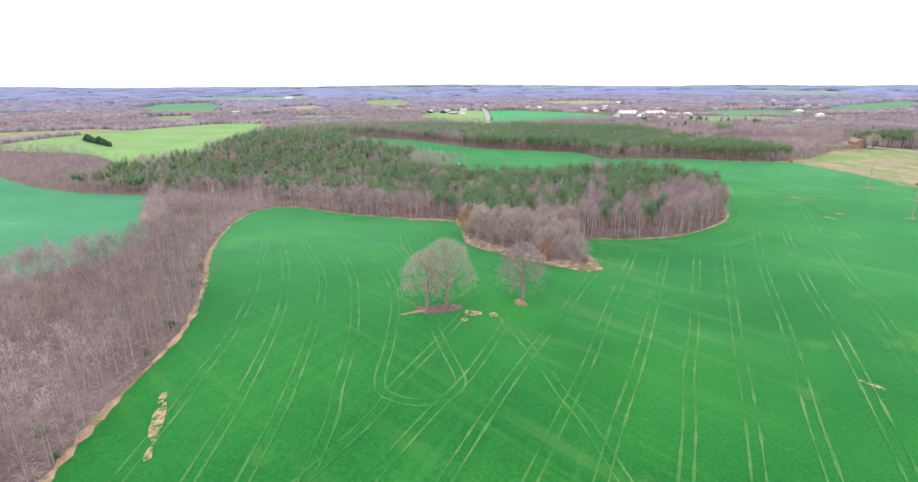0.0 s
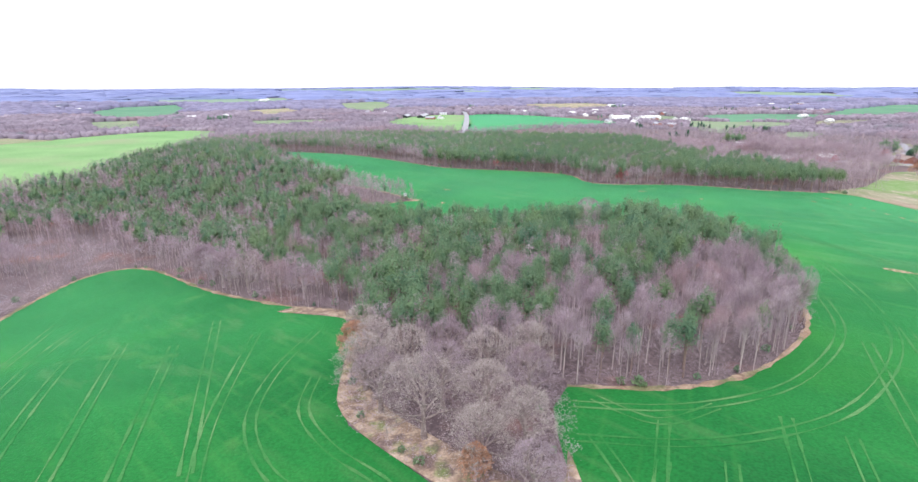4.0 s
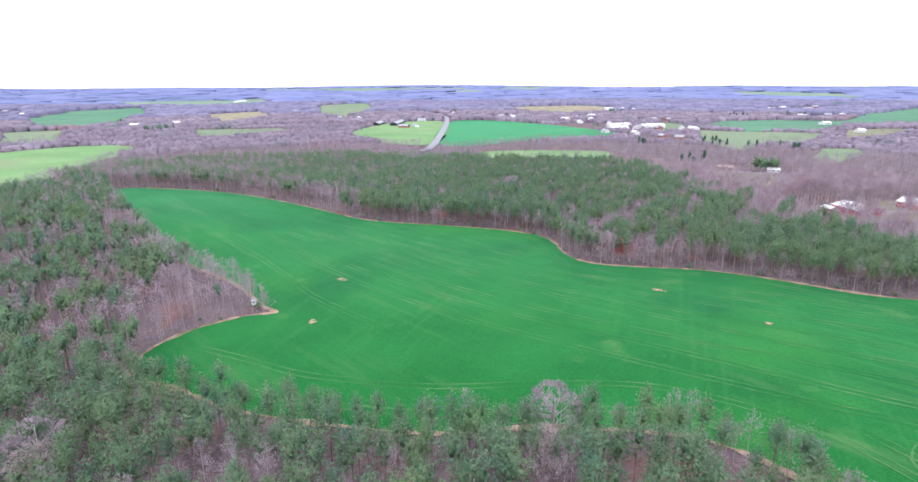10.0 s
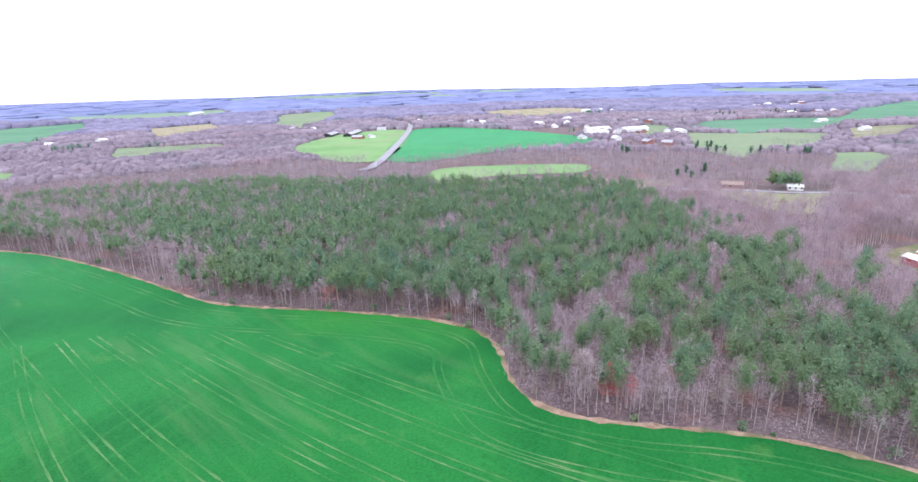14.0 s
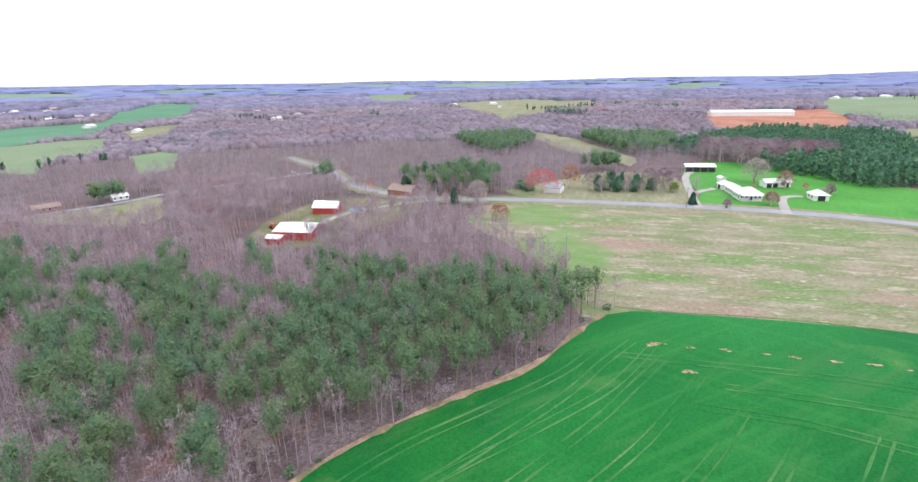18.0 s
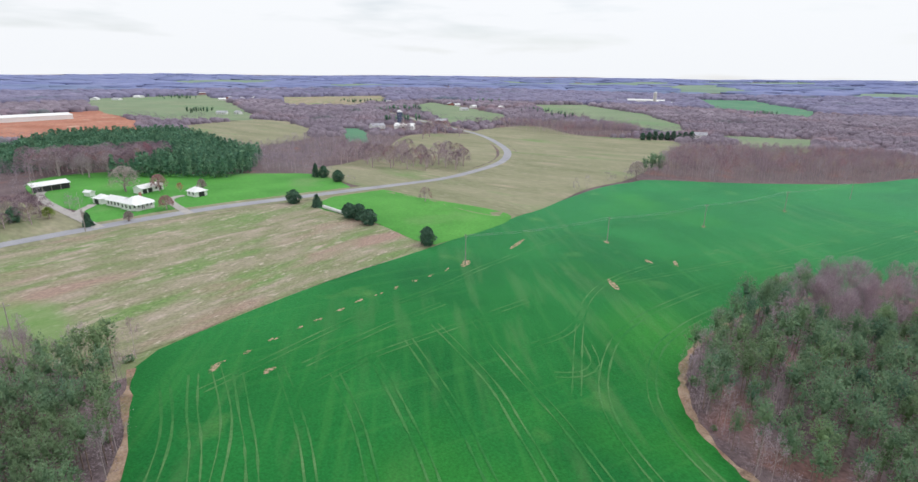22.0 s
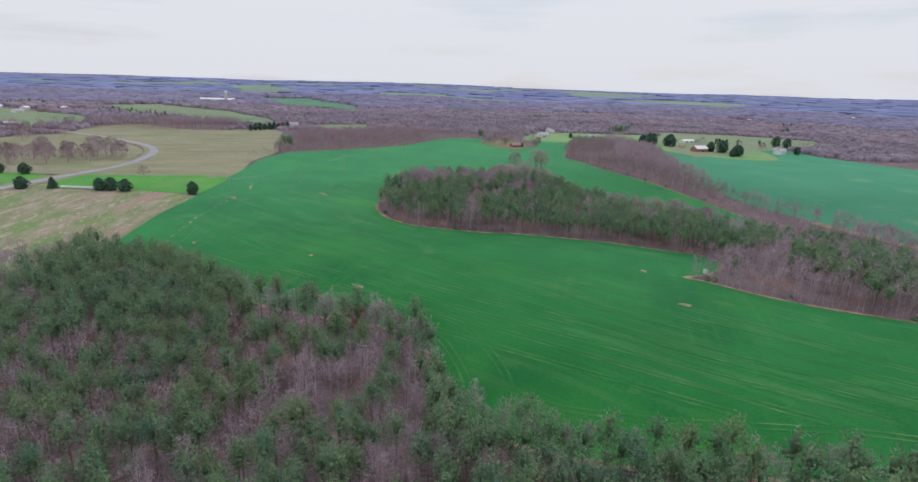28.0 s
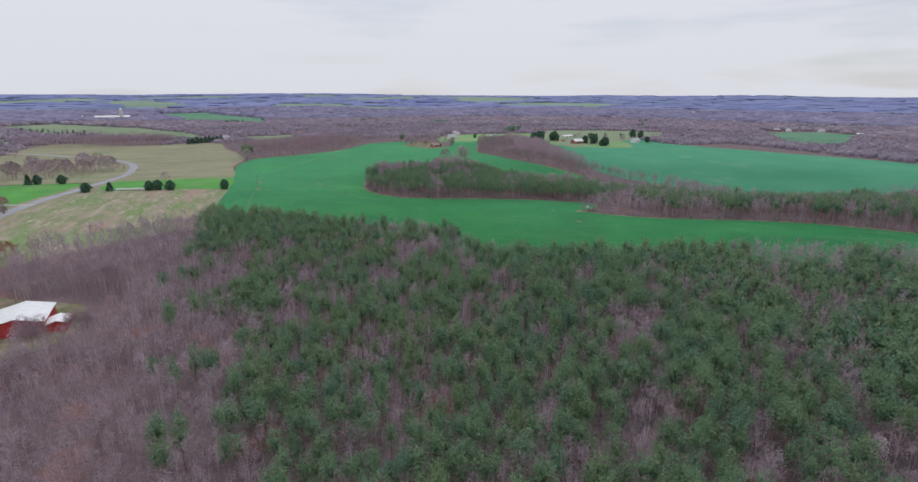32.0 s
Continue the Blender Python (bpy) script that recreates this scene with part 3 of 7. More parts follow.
# sandy bare margin between the wheat and the trees
chunks = []
for e in (west[8:], tip, spit, north):
    chunks.append(ribbon_data(smooth(e, step=2), 1.35, 0.19, 0.75, side=0.35))
v, f = merged(chunks)
tagged(link("field_margin", np_mesh("field_margin", v, f), M_SOIL), "bare sandy dirt margin along the wood edge", "dirt margin", kind="structure")
for pts, lab in (([(0.6, 205), (1.2, 192), (3, 180), (9, 171), (18, 162), (28, 153.5), (38, 147.2), (42.6, 149), (42.5, 157), (42, 166), (40.5, 160), (38, 156.5), (31, 161), (22, 169), (13, 178), (6, 190)], "bare sandy bank at the foot of the grey trees"),
                 ([(-25, 233), (-5, 225), (0, 215), (4, 221), (-3, 230), (-21, 236)], "bare sandy patch at the field corner")):
    sheet("sandy_bank", smooth(pts, True, 3), M_BANK, 0.24, 3, lab)

sheet("sandy_bank", smooth([(-209, 354), (-197, 326), (-174, 281), (-152, 248), (-146, 252), (-165, 285), (-187, 328), (-200, 354)], True, 5), M_SOIL, 0.3, 8, "pale eroded bank at the far field's edge")

# ---- other fields, lawns and clearings ----
PATCHES = [
    ("wheat_field", M_CROP_W, 0.15, 12, "blue-green wheat field beyond the tree belt", [(-190, -140), (-187, -45), (-148, 75), (-128, 185), (-147, 242), (-172, 279), (-195, 326), (-207, 350), (-267, 355), (-312, 364), (-389, 398), (-471, 299), (-427, 138), (-382, 3), (-387, -153), (-274, -167)]),
    ("pasture", M_GRASS_L, 0.3, 16, "pale yellow-green pasture on a rise", [(-258, 436), (-224, 542), (-260, 685), (-295, 838), (-386, 838), (-469, 631), (-442, 506), (-336, 470)]),
    ("pasture", M_PASTURE, 0.5, 20, "thin strip of dull green pasture between hedges", [(-578, 577), (-506, 542), (-487, 622), (-432, 721), (-505, 748), (-596, 685)]),
    ("wheat_field", M_CROP, 0.5, 25, "green field beside the straight road", [(51, 838), (67, 1246), (170, 1250), (278, 1062), (293, 927), (177, 887)]),
    ("pasture", M_GRASS_L, 0.5, 25, "light green pasture beside the straight road", [(41, 842), (56, 1241), (-48, 1210), (-77, 981)]),
    ("pasture", M_GRASS_L, 0.3, 12, "small green clearing behind the pine wood", [(94, 708), (149, 721), (209, 721), (220, 762), (149, 775), (98, 766)]),
    ("pasture", M_PASTURE, 0.3, 12, "grassy roadside strip behind the pine wood", [(58, 672), (148, 657), (241, 648), (254, 672), (185, 691), (94, 701)]),
    ("ploughed_field", M_TAN, 0.5, 40, "bare tan field in the distance", [(173, 1681), (307, 1448), (444, 1492), (518, 1708), (464, 1833), (282, 1797)]),
    ("hay_field", M_HAY, 0.18, 9, "mown tan hay field with green streaks", [(222, 350), (239, 361), (260, 380), (285, 398), (315, 409), (325, 389), (325, 362), (324, 315), (318, 268), (307, 242), (290, 241), (260, 242), (227, 249), (221, 273), (223, 311)]),
    ("lawn", M_GRASS, 0.2, 10, "bright green lawn round the white farmhouse", [(333, 319), (332, 300), (328, 269), (318, 219), (314, 203), (361, 188), (380, 205), (409, 239), (455, 273), (448, 307), (391, 319), (355, 314)]),
    ("lawn", M_GRASS, 0.2, 9, "wedge of bright green grass beside the road", [(292, 242.5), (304, 222), (303, 200), (300, 193), (273, 193), (221, 191), (219, 247), (228, 248), (260, 241.5)]),
    ("pasture", M_PASTURE, 0.2, 14, "olive-tan pasture inside the bend", [(221, 192), (273, 194), (300, 194), (302, 156), (305, 104), (314, 48), (348, -21), (407, -84), (475, -128), (488, -203), (460, -260), (370, -198), (267, -216), (242, -113), (222, -4), (214, 63), (222, 109)]),
    ("pasture", M_PASTURE, 0.2, 14, "winter pasture on the far side of the road", [(313, 195), (361, 185), (390, 165), (426, 75), (507, -50), (484, -108), (457, -109), (404, -61), (360, -7), (328, 48), (316, 109), (312, 165)]),
    ("pasture", M_PASTURE, 0.6, 20, "grassy clearing on a low hill", [(700, 450), (640, 398), (545, 358), (450, 340), (425, 346), (490, 370), (570, 410), (640, 442)]),
    ("pasture", M_PASTURE, 0.2, 12, "rough tan grass beyond the road", [(336, 389), (335, 344), (335, 319), (357, 318), (401, 328), (405, 362), (374, 389), (351, 407)]),
    ("pasture", M_PASTURE, 0.25, 12, "rough tan-green field beside the back road", [(262, 628), (281, 620), (300, 607), (320, 603), (300, 575), (272, 556), (262, 575)]),
    ("farm_yard", M_YARD, 0.18, 6, "grassy yard with worn dirt round the red barn", [(250, 462), (250, 486), (268, 497), (304, 503), (330, 492), (327, 462), (320, 441), (292, 440), (268, 452)]),
    ("farm_yard", M_YARD, 0.35, 8, "sandy yard round the low brick house", [(9, -80), (-12, -112), (-36, -118), (-40, -81), (-38, -37), (-16, -22), (-2, -40)]),
    ("lawn", M_GRASS_L, 0.3, 14, "pale lawn round the farm buildings", [(-188, -131), (-203, -50), (-243, 14), (-300, 21), (-346, -104), (-302, -248), (-128, -257), (-56, -131), (-115, -107)]),
    # far fields; the _D pasture and wheat colours include painted haze
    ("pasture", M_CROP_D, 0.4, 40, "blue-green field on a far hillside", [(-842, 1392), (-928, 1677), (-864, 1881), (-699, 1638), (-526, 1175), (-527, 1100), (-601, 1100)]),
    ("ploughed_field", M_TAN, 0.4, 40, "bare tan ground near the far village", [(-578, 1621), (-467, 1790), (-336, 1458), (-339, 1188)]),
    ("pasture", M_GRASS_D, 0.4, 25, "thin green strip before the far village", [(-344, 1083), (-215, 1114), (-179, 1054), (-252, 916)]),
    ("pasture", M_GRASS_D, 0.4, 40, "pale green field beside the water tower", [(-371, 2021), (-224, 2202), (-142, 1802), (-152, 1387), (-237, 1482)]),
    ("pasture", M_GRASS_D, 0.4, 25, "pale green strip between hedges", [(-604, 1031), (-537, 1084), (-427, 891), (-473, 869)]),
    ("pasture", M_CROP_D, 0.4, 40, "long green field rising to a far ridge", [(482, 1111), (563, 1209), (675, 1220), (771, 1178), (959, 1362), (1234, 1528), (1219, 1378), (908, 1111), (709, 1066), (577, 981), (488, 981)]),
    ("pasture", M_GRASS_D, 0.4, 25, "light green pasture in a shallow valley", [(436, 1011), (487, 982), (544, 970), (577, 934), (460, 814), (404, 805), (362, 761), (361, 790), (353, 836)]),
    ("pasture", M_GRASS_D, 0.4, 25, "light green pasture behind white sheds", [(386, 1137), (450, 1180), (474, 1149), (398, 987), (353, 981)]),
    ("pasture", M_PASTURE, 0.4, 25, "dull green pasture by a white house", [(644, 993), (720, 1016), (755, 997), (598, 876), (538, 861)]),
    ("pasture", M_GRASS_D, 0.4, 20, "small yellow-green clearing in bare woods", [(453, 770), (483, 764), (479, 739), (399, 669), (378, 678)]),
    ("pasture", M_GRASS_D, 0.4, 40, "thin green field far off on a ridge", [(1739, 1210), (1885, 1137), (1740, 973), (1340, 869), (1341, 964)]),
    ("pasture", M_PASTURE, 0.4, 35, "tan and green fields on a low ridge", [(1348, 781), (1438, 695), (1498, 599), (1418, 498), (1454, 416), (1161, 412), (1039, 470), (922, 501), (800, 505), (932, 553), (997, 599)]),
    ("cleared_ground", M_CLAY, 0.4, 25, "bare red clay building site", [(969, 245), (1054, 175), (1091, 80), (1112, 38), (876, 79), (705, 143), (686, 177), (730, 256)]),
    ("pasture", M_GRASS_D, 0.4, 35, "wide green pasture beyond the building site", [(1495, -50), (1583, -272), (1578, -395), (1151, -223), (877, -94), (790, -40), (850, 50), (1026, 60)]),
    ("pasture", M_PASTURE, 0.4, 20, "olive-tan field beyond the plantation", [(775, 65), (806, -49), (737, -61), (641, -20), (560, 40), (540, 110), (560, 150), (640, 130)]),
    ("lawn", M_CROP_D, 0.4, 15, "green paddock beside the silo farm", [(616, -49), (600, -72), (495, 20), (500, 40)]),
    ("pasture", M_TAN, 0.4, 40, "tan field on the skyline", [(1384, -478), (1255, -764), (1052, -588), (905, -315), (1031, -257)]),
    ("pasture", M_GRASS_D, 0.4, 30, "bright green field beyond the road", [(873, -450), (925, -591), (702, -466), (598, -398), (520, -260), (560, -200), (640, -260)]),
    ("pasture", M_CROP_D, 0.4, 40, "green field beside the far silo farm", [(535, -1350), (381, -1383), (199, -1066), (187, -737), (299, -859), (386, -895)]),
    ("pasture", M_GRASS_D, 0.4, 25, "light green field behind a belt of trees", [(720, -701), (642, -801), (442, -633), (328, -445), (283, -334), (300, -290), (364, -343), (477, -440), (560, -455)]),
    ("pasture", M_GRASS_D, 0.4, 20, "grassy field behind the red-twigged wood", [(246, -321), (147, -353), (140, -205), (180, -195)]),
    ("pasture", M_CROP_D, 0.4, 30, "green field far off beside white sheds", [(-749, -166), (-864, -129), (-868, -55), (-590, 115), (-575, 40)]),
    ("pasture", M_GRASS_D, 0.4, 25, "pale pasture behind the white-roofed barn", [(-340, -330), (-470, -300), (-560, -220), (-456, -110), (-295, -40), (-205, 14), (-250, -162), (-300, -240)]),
]
# fields scattered through the far woods, their green muted as if by haze
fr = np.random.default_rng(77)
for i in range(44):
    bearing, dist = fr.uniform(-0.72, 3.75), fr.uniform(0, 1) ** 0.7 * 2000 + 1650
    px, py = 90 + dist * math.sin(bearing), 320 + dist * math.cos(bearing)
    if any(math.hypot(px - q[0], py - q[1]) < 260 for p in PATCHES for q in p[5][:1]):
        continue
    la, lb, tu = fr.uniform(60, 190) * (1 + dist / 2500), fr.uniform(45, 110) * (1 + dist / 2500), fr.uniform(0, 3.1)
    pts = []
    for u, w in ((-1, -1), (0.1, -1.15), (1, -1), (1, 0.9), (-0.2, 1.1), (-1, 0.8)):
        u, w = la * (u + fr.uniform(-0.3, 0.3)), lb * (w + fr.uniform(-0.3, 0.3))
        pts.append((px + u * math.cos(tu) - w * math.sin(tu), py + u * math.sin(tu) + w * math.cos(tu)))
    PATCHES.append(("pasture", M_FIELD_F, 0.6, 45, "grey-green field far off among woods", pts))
sheet("rough_grass", smooth([(214, 358), (226, 362), (240, 366), (262, 384), (292, 410), (322, 408), (334, 392), (331, 330), (324, 262), (312, 190), (300, 186), (215, 186)], True, 8), M_HAY, 0.06, 9, "rough tan grass along the hay field's edges")
OPEN = [FIELD]


def cornered(pts, step):
    """Nearly straight field edges with clear corners and a small waver."""
    out = []
    for i, a in enumerate(pts):
        a, b = np.array(a, float), np.array(pts[(i + 1) % len(pts)], float)
        n = max(2, int(np.hypot(*(b - a)) / step))
        u = np.arange(n)[:, None] / n
        out.append(a + (b - a) * u + fr.normal(size=(n, 2)) * step * 0.10)
    return np.vstack(out)


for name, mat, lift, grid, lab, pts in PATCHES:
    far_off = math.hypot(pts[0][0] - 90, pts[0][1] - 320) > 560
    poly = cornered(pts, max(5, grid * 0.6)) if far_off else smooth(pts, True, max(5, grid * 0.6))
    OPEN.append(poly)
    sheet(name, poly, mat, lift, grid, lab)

# ---- roads and drives ----
ROAD = smooth([(475, 623), (429, 560), (373, 508), (345, 473), (330, 435), (331, 403), (331, 368), (328, 317), (323, 277), (314, 237), (308, 201), (306, 170), (308, 109), (319, 48), (353, -14), (404, -72), (461, -120), (516, -151), (633, -212), (778, -292)], step=5)
BACK_ROAD = smooth([(200, 655), (263, 632), (281, 625), (302, 612), (333, 603), (372, 580), (420, 552)], step=5)
FAR_ROAD = smooth([(31, 775), (44, 838), (59, 1250), (44, 1439), (-45, 1708)], step=20)
DRIVES = [smooth(p, step=3) for p in ([(327, 318), (351, 318.5), (385, 318), (403, 315.5), (411, 312)], [(351, 318), (359, 313), (363, 308.5), (366, 306.5)], [(321, 286), (347, 282), (354, 276), (354, 272)], [(332, 425), (318, 452), (298, 470), (280, 474), (272, 484)])]
for line, w, mat, lift, lab, nm in [(ROAD, 6.4, M_ROAD, 0.32, "grey two-lane country road curving through pasture", "road"), (FAR_ROAD, 9.0, M_ROAD, 1.2, "straight pale road running to the horizon", "road"), (BACK_ROAD, 5.6, M_ROAD, 0.32, "narrow grey back road behind the barn wood", "road")] + [(d, 3.6, M_GRAVEL, 0.36, "grey gravel drive to the farm buildings", "driveway") for d in DRIVES]:
    v, f = ribbon_data(line, w, lift)
    tagged(link(nm, np_mesh(nm, v, f), mat), lab, nm, kind="structure")
verge = [ribbon_data(ROAD, 5.0, 0.26, 0.2, side=s) for s in (-5.0, 5.0)]
v, f = merged(verge)
tagged(link("road_verge", np_mesh("road_verge", v, f), M_PASTURE), "tan grass verge along the road", "verge", kind="structure")

# ---- wheel tracks in the wheat ----
TRAMS_WEST = [[(-87, 245), (-85, 228), (-61, 151), (-54, 125), (-50, 103), (-49, 89), (-48, 78), (-47, 48)], [(-78, 240), (-74, 212), (-54, 155), (-45, 125), (-41, 103), (-39, 86), (-38, 74), (-37, 46)],
              [(-69, 236), (-64, 206), (-42, 150), (-36, 128), (-33, 108), (-31, 89), (-30, 74), (-30, 46)], [(-57, 215), (-34, 154), (-26, 121), (-23, 101), (-22, 83), (-21, 73), (-22, 46)],
              [(-43, 212), (-24, 154), (-17, 128), (-15, 103), (-15, 87), (-13, 81.5), (-7, 79), (-2, 81), (0, 86), (-3, 98), (-8, 117)], [(2, 120), (-5, 101), (-12, 84), (-15, 74), (-29, 47)],
              [(11, 113), (2, 89), (-6, 74), (-19, 47)], [(10, 115), (15, 96), (18, 81), (20, 74), (24, 50)]]
TRAMS_EAST = [[(39, 146), (24, 116), (13, 94), (5, 77), (-8, 47)], [(56, 163), (37, 121), (26, 95), (17, 76), (3, 47)], [(66, 162), (45, 115), (33, 89), (25, 73), (13, 47)],
              [(81, 173), (53, 110), (43, 89), (36, 72), (24, 46)], [(88, 167), (70, 127), (58, 100), (46, 72), (34, 46)], [(114, 198), (91, 151), (73, 109), (63, 87), (56, 72), (45, 46)],
              [(127, 204), (97, 141), (83, 107), (70, 78), (56, 48)], [(155, 239), (122, 169), (96, 109), (68, 50)]]
TRAMS_MID = [[(-40, 229), (-26, 190), (-16, 162)], [(-25, 217), (-19, 179), (-14, 160)], [(-10, 217), (-13, 197), (-12, 178), (-6, 165), (2, 157), (11, 152)], [(-4, 192), (-3, 179), (4, 168), (13, 160), (22, 151), (35, 145)],
             [(60, 173), (53, 157), (45, 140), (41, 132)], [(47, 170), (49, 157), (46, 152)], [(50, 181), (59, 173), (71, 177)],
             [(154, 288), (151, 279), (151, 271), (153, 261)], [(144, 296), (139.5, 292), (139, 286), (144, 279)], [(197, 347), (197, 333), (197, 307), (193, 274), (192, 248), (185, 189), (158, 113), (127, 48)],
             [(189, 328), (188, 305), (185, 284)], [(181, 334), (180, 316), (175, 296), (168, 267)], [(137, 300), (155, 255), (153, 219), (136, 174)]]
TRAMS_NORTH = [[(-71, 469), (-25, 430), (0, 401), (16, 380), (38, 359)], [(-70, 494), (15, 416), (64, 374), (107, 342), (130, 324), (141, 316), (154, 307), (179, 295)],
               [(-23, 452), (4, 418), (37, 384), (70, 357), (110, 327), (123, 318), (136, 309), (150, 301), (172, 287)], [(-14, 455), (32, 411), (86, 367), (124, 339), (138, 330), (148, 323), (159, 316), (179, 305)],
               [(-6, 457), (45, 415), (79, 389), (101, 371), (128, 350), (145, 336), (163, 325), (180, 316)], [(3, 458), (58, 411), (110, 372), (153, 342), (167, 333), (181, 326)],
               [(12, 459), (64, 417), (119, 377), (161, 348), (179, 338), (192, 332)], [(26, 458), (80, 414), (130, 379), (168, 354), (185, 345), (197, 339)],
               [(42, 454), (90, 418), (136, 386), (175, 360), (193, 351), (204, 345)]]


def offset_line(line, d):
    g = np.gradient(line, axis=0)
    g /= np.maximum(np.hypot(g[:, 0], g[:, 1]), 1e-6)[:, None]
    return line + np.column_stack([-g[:, 1], g[:, 0]]) * d


edge_tracks = [smooth(offset_line(e[::3], -d), step=4) for e in (tip, north) for d in (6.0, 16.0)]
for line in [smooth(t, step=2.2) for t in TRAMS_WEST + TRAMS_EAST + TRAMS_MID + TRAMS_NORTH] + edge_tracks:
    v, f = merged([ribbon_data(line, 0.38, 0.205, 0.7, side=s) for s in (-0.95, 0.95)])
    link("wheel_track", np_mesh("wheel_track", v, f), M_TRACK, wheat, "pale pair of tractor wheel tracks")


def blot(name, x, y, a, b, turn, mat, lift, parent, label=""):
    n = 26
    t = np.arange(n) * 2 * np.pi / n
    r = (0.88 + 0.12 * np.sin(2 * t + x) + 0.09 * np.sin(3 * t + y)) * (1 + rng.uniform(-0.1, 0.1, n))
    px, py = a * r * np.cos(t), b * r * np.sin(t)
    c, s = math.cos(turn), math.sin(turn)
    v = np.vstack([np.column_stack([x + c * px - s * py, y + s * px + c * py]), [[x, y]]])
    f = np.array([(i, (i + 1) % n, n) for i in range(n)])
    return link(name, np_mesh(name, np.column_stack([v, ter(v[:, 0], v[:, 1]) + lift]), f), mat, parent, label)


for i in range(12):
    x, y = 203.8 - 0.11 * max(0.0, 6.8 * i - 42), 339 - 6.8 * i
    for k in range(3):
        blot("soil_patch", x + rng.uniform(-0.5, 0.5), y + rng.uniform(-1.3, 1.3), 0.25 + rng.uniform(0, 0.2), 0.7 + rng.uniform(0, 0.5), 0.1, M_PATCHY, 0.21 + 0.004 * k, wheat, "small bare sandy patch in the wheat")
for x, y, a, b, t in [(203, 341, 0.8, 2.6, 0.5), (199, 255, 1.8, 3.4, 0.3), (173, 197, 1.3, 2.0, 0.2), (150, 144, 1.2, 2.0, 0.2), (126, 84, 1.2, 2.2, 0.2), (153, 208, 1.0, 2.2, 0.9), (197, 225, 0.8, 9, 0.15), (193, 334, 1.0, 1.6, 0), (154, 238, 1.2, 4.5, 0.7),
                      (-49, 74, 1.0, 7.0, 0.35), (-52, 81, 0.8, 2.0, 0.2), (-46, 66, 0.7, 1.8, 0.3), (22, 395, 1.3, 2.4, 0.9), (20, 361, 1.2, 2.0, 0.2), (3, 117, 1.6, 2.6, 1.0), (8, 116, 1.2, 1.8, 0.2), (1, 113, 0.8, 1.2, 0), (74, 84, 0.7, 2.2, 0.6), (145, 203, 0.8, 3.5, 0.5), (147, 348, 1.0, 1.2, 0), (128, 377, 1.0, 3.0, 0.8)]:
    blot("soil_patch", x, y, a, b, t, M_PATCHY, 0.21, wheat, "bare sandy patch in the wheat")
blot("soil_patch", -5.5, 119.5, 6.2, 3.6, 0.1, M_LITTER, 0.22, wheat, "bare brown leaf litter under the oaks")
blot("soil_patch", -11, 117.5, 4.0, 0.8, 0.5, M_SOIL, 0.23, wheat, "bare sandy strip beside the oaks")
blot("soil_patch", 15.2, 123.2, 1.5, 3.0, 0.1, M_SOIL, 0.22, wheat, "wedge of bare soil under the lone oak")

# ---- trees ----
def tri_cloud(centres, size, r, facing=None):
    """One triangle round each centre, in a random plane or with its normal near facing."""
    n = len(centres)
    nrm = r.normal(size=(n, 3)) if facing is None else facing + r.normal(size=(n, 3)) * 0.45
    nrm /= np.linalg.norm(nrm, axis=1)[:, None]
    a = np.cross(nrm, r.normal(size=(n, 3)))
    a /= np.linalg.norm(a, axis=1)[:, None]
    b = np.cross(nrm, a)
    s = (size * r.uniform(0.7, 1.3, n))[:, None]
    v = np.stack([centres - a * s * 0.7 - b * s * 0.48, centres - a * s * 0.7 + b * s * 0.48, centres + a * s * 0.95], 1).reshape(-1, 3)
    return v, np.arange(3 * n).reshape(n, 3)


def tube(p, q, r0, r1, k=4):
    """Tapered prism from p to q as triangles."""
    p, q = np.asarray(p, float), np.asarray(q, float)
    d = (q - p) / max(np.linalg.norm(q - p), 1e-6)
    u = np.cross(d, (0.3, 0.9, 0.2))
    u /= np.linalg.norm(u)
    w = np.cross(d, u)
    t = np.arange(k) * 2 * np.pi / k
    ring = np.cos(t)[:, None] * u + np.sin(t)[:, None] * w
    v = np.vstack([p + ring * r0, q + ring * r1])
    i = np.arange(k)
    j = (i + 1) % k
    return v, np.vstack([np.column_stack([i, j, j + k]), np.column_stack([i, j + k, i + k])])


GOLD = (1 + 5 ** 0.5) / 2
ICO_V = np.array([(-1, GOLD, 0), (1, GOLD, 0), (-1, -GOLD, 0), (1, -GOLD, 0), (0, -1, GOLD), (0, 1, GOLD), (0, -1, -GOLD), (0, 1, -GOLD), (GOLD, 0, -1), (GOLD, 0, 1), (-GOLD, 0, -1), (-GOLD, 0, 1)]) / (1 + GOLD ** 2) ** 0.5
ICO_F = np.array([(0, 11, 5), (0, 5, 1), (0, 1, 7), (0, 7, 10), (0, 10, 11), (1, 5, 9), (5, 11, 4), (11, 10, 2), (10, 7, 6), (7, 1, 8), (3, 9, 4), (3, 4, 2), (3, 2, 6), (3, 6, 8), (3, 8, 9), (4, 9, 5), (2, 4, 11), (6, 2, 10), (8, 6, 7), (9, 8, 1)])


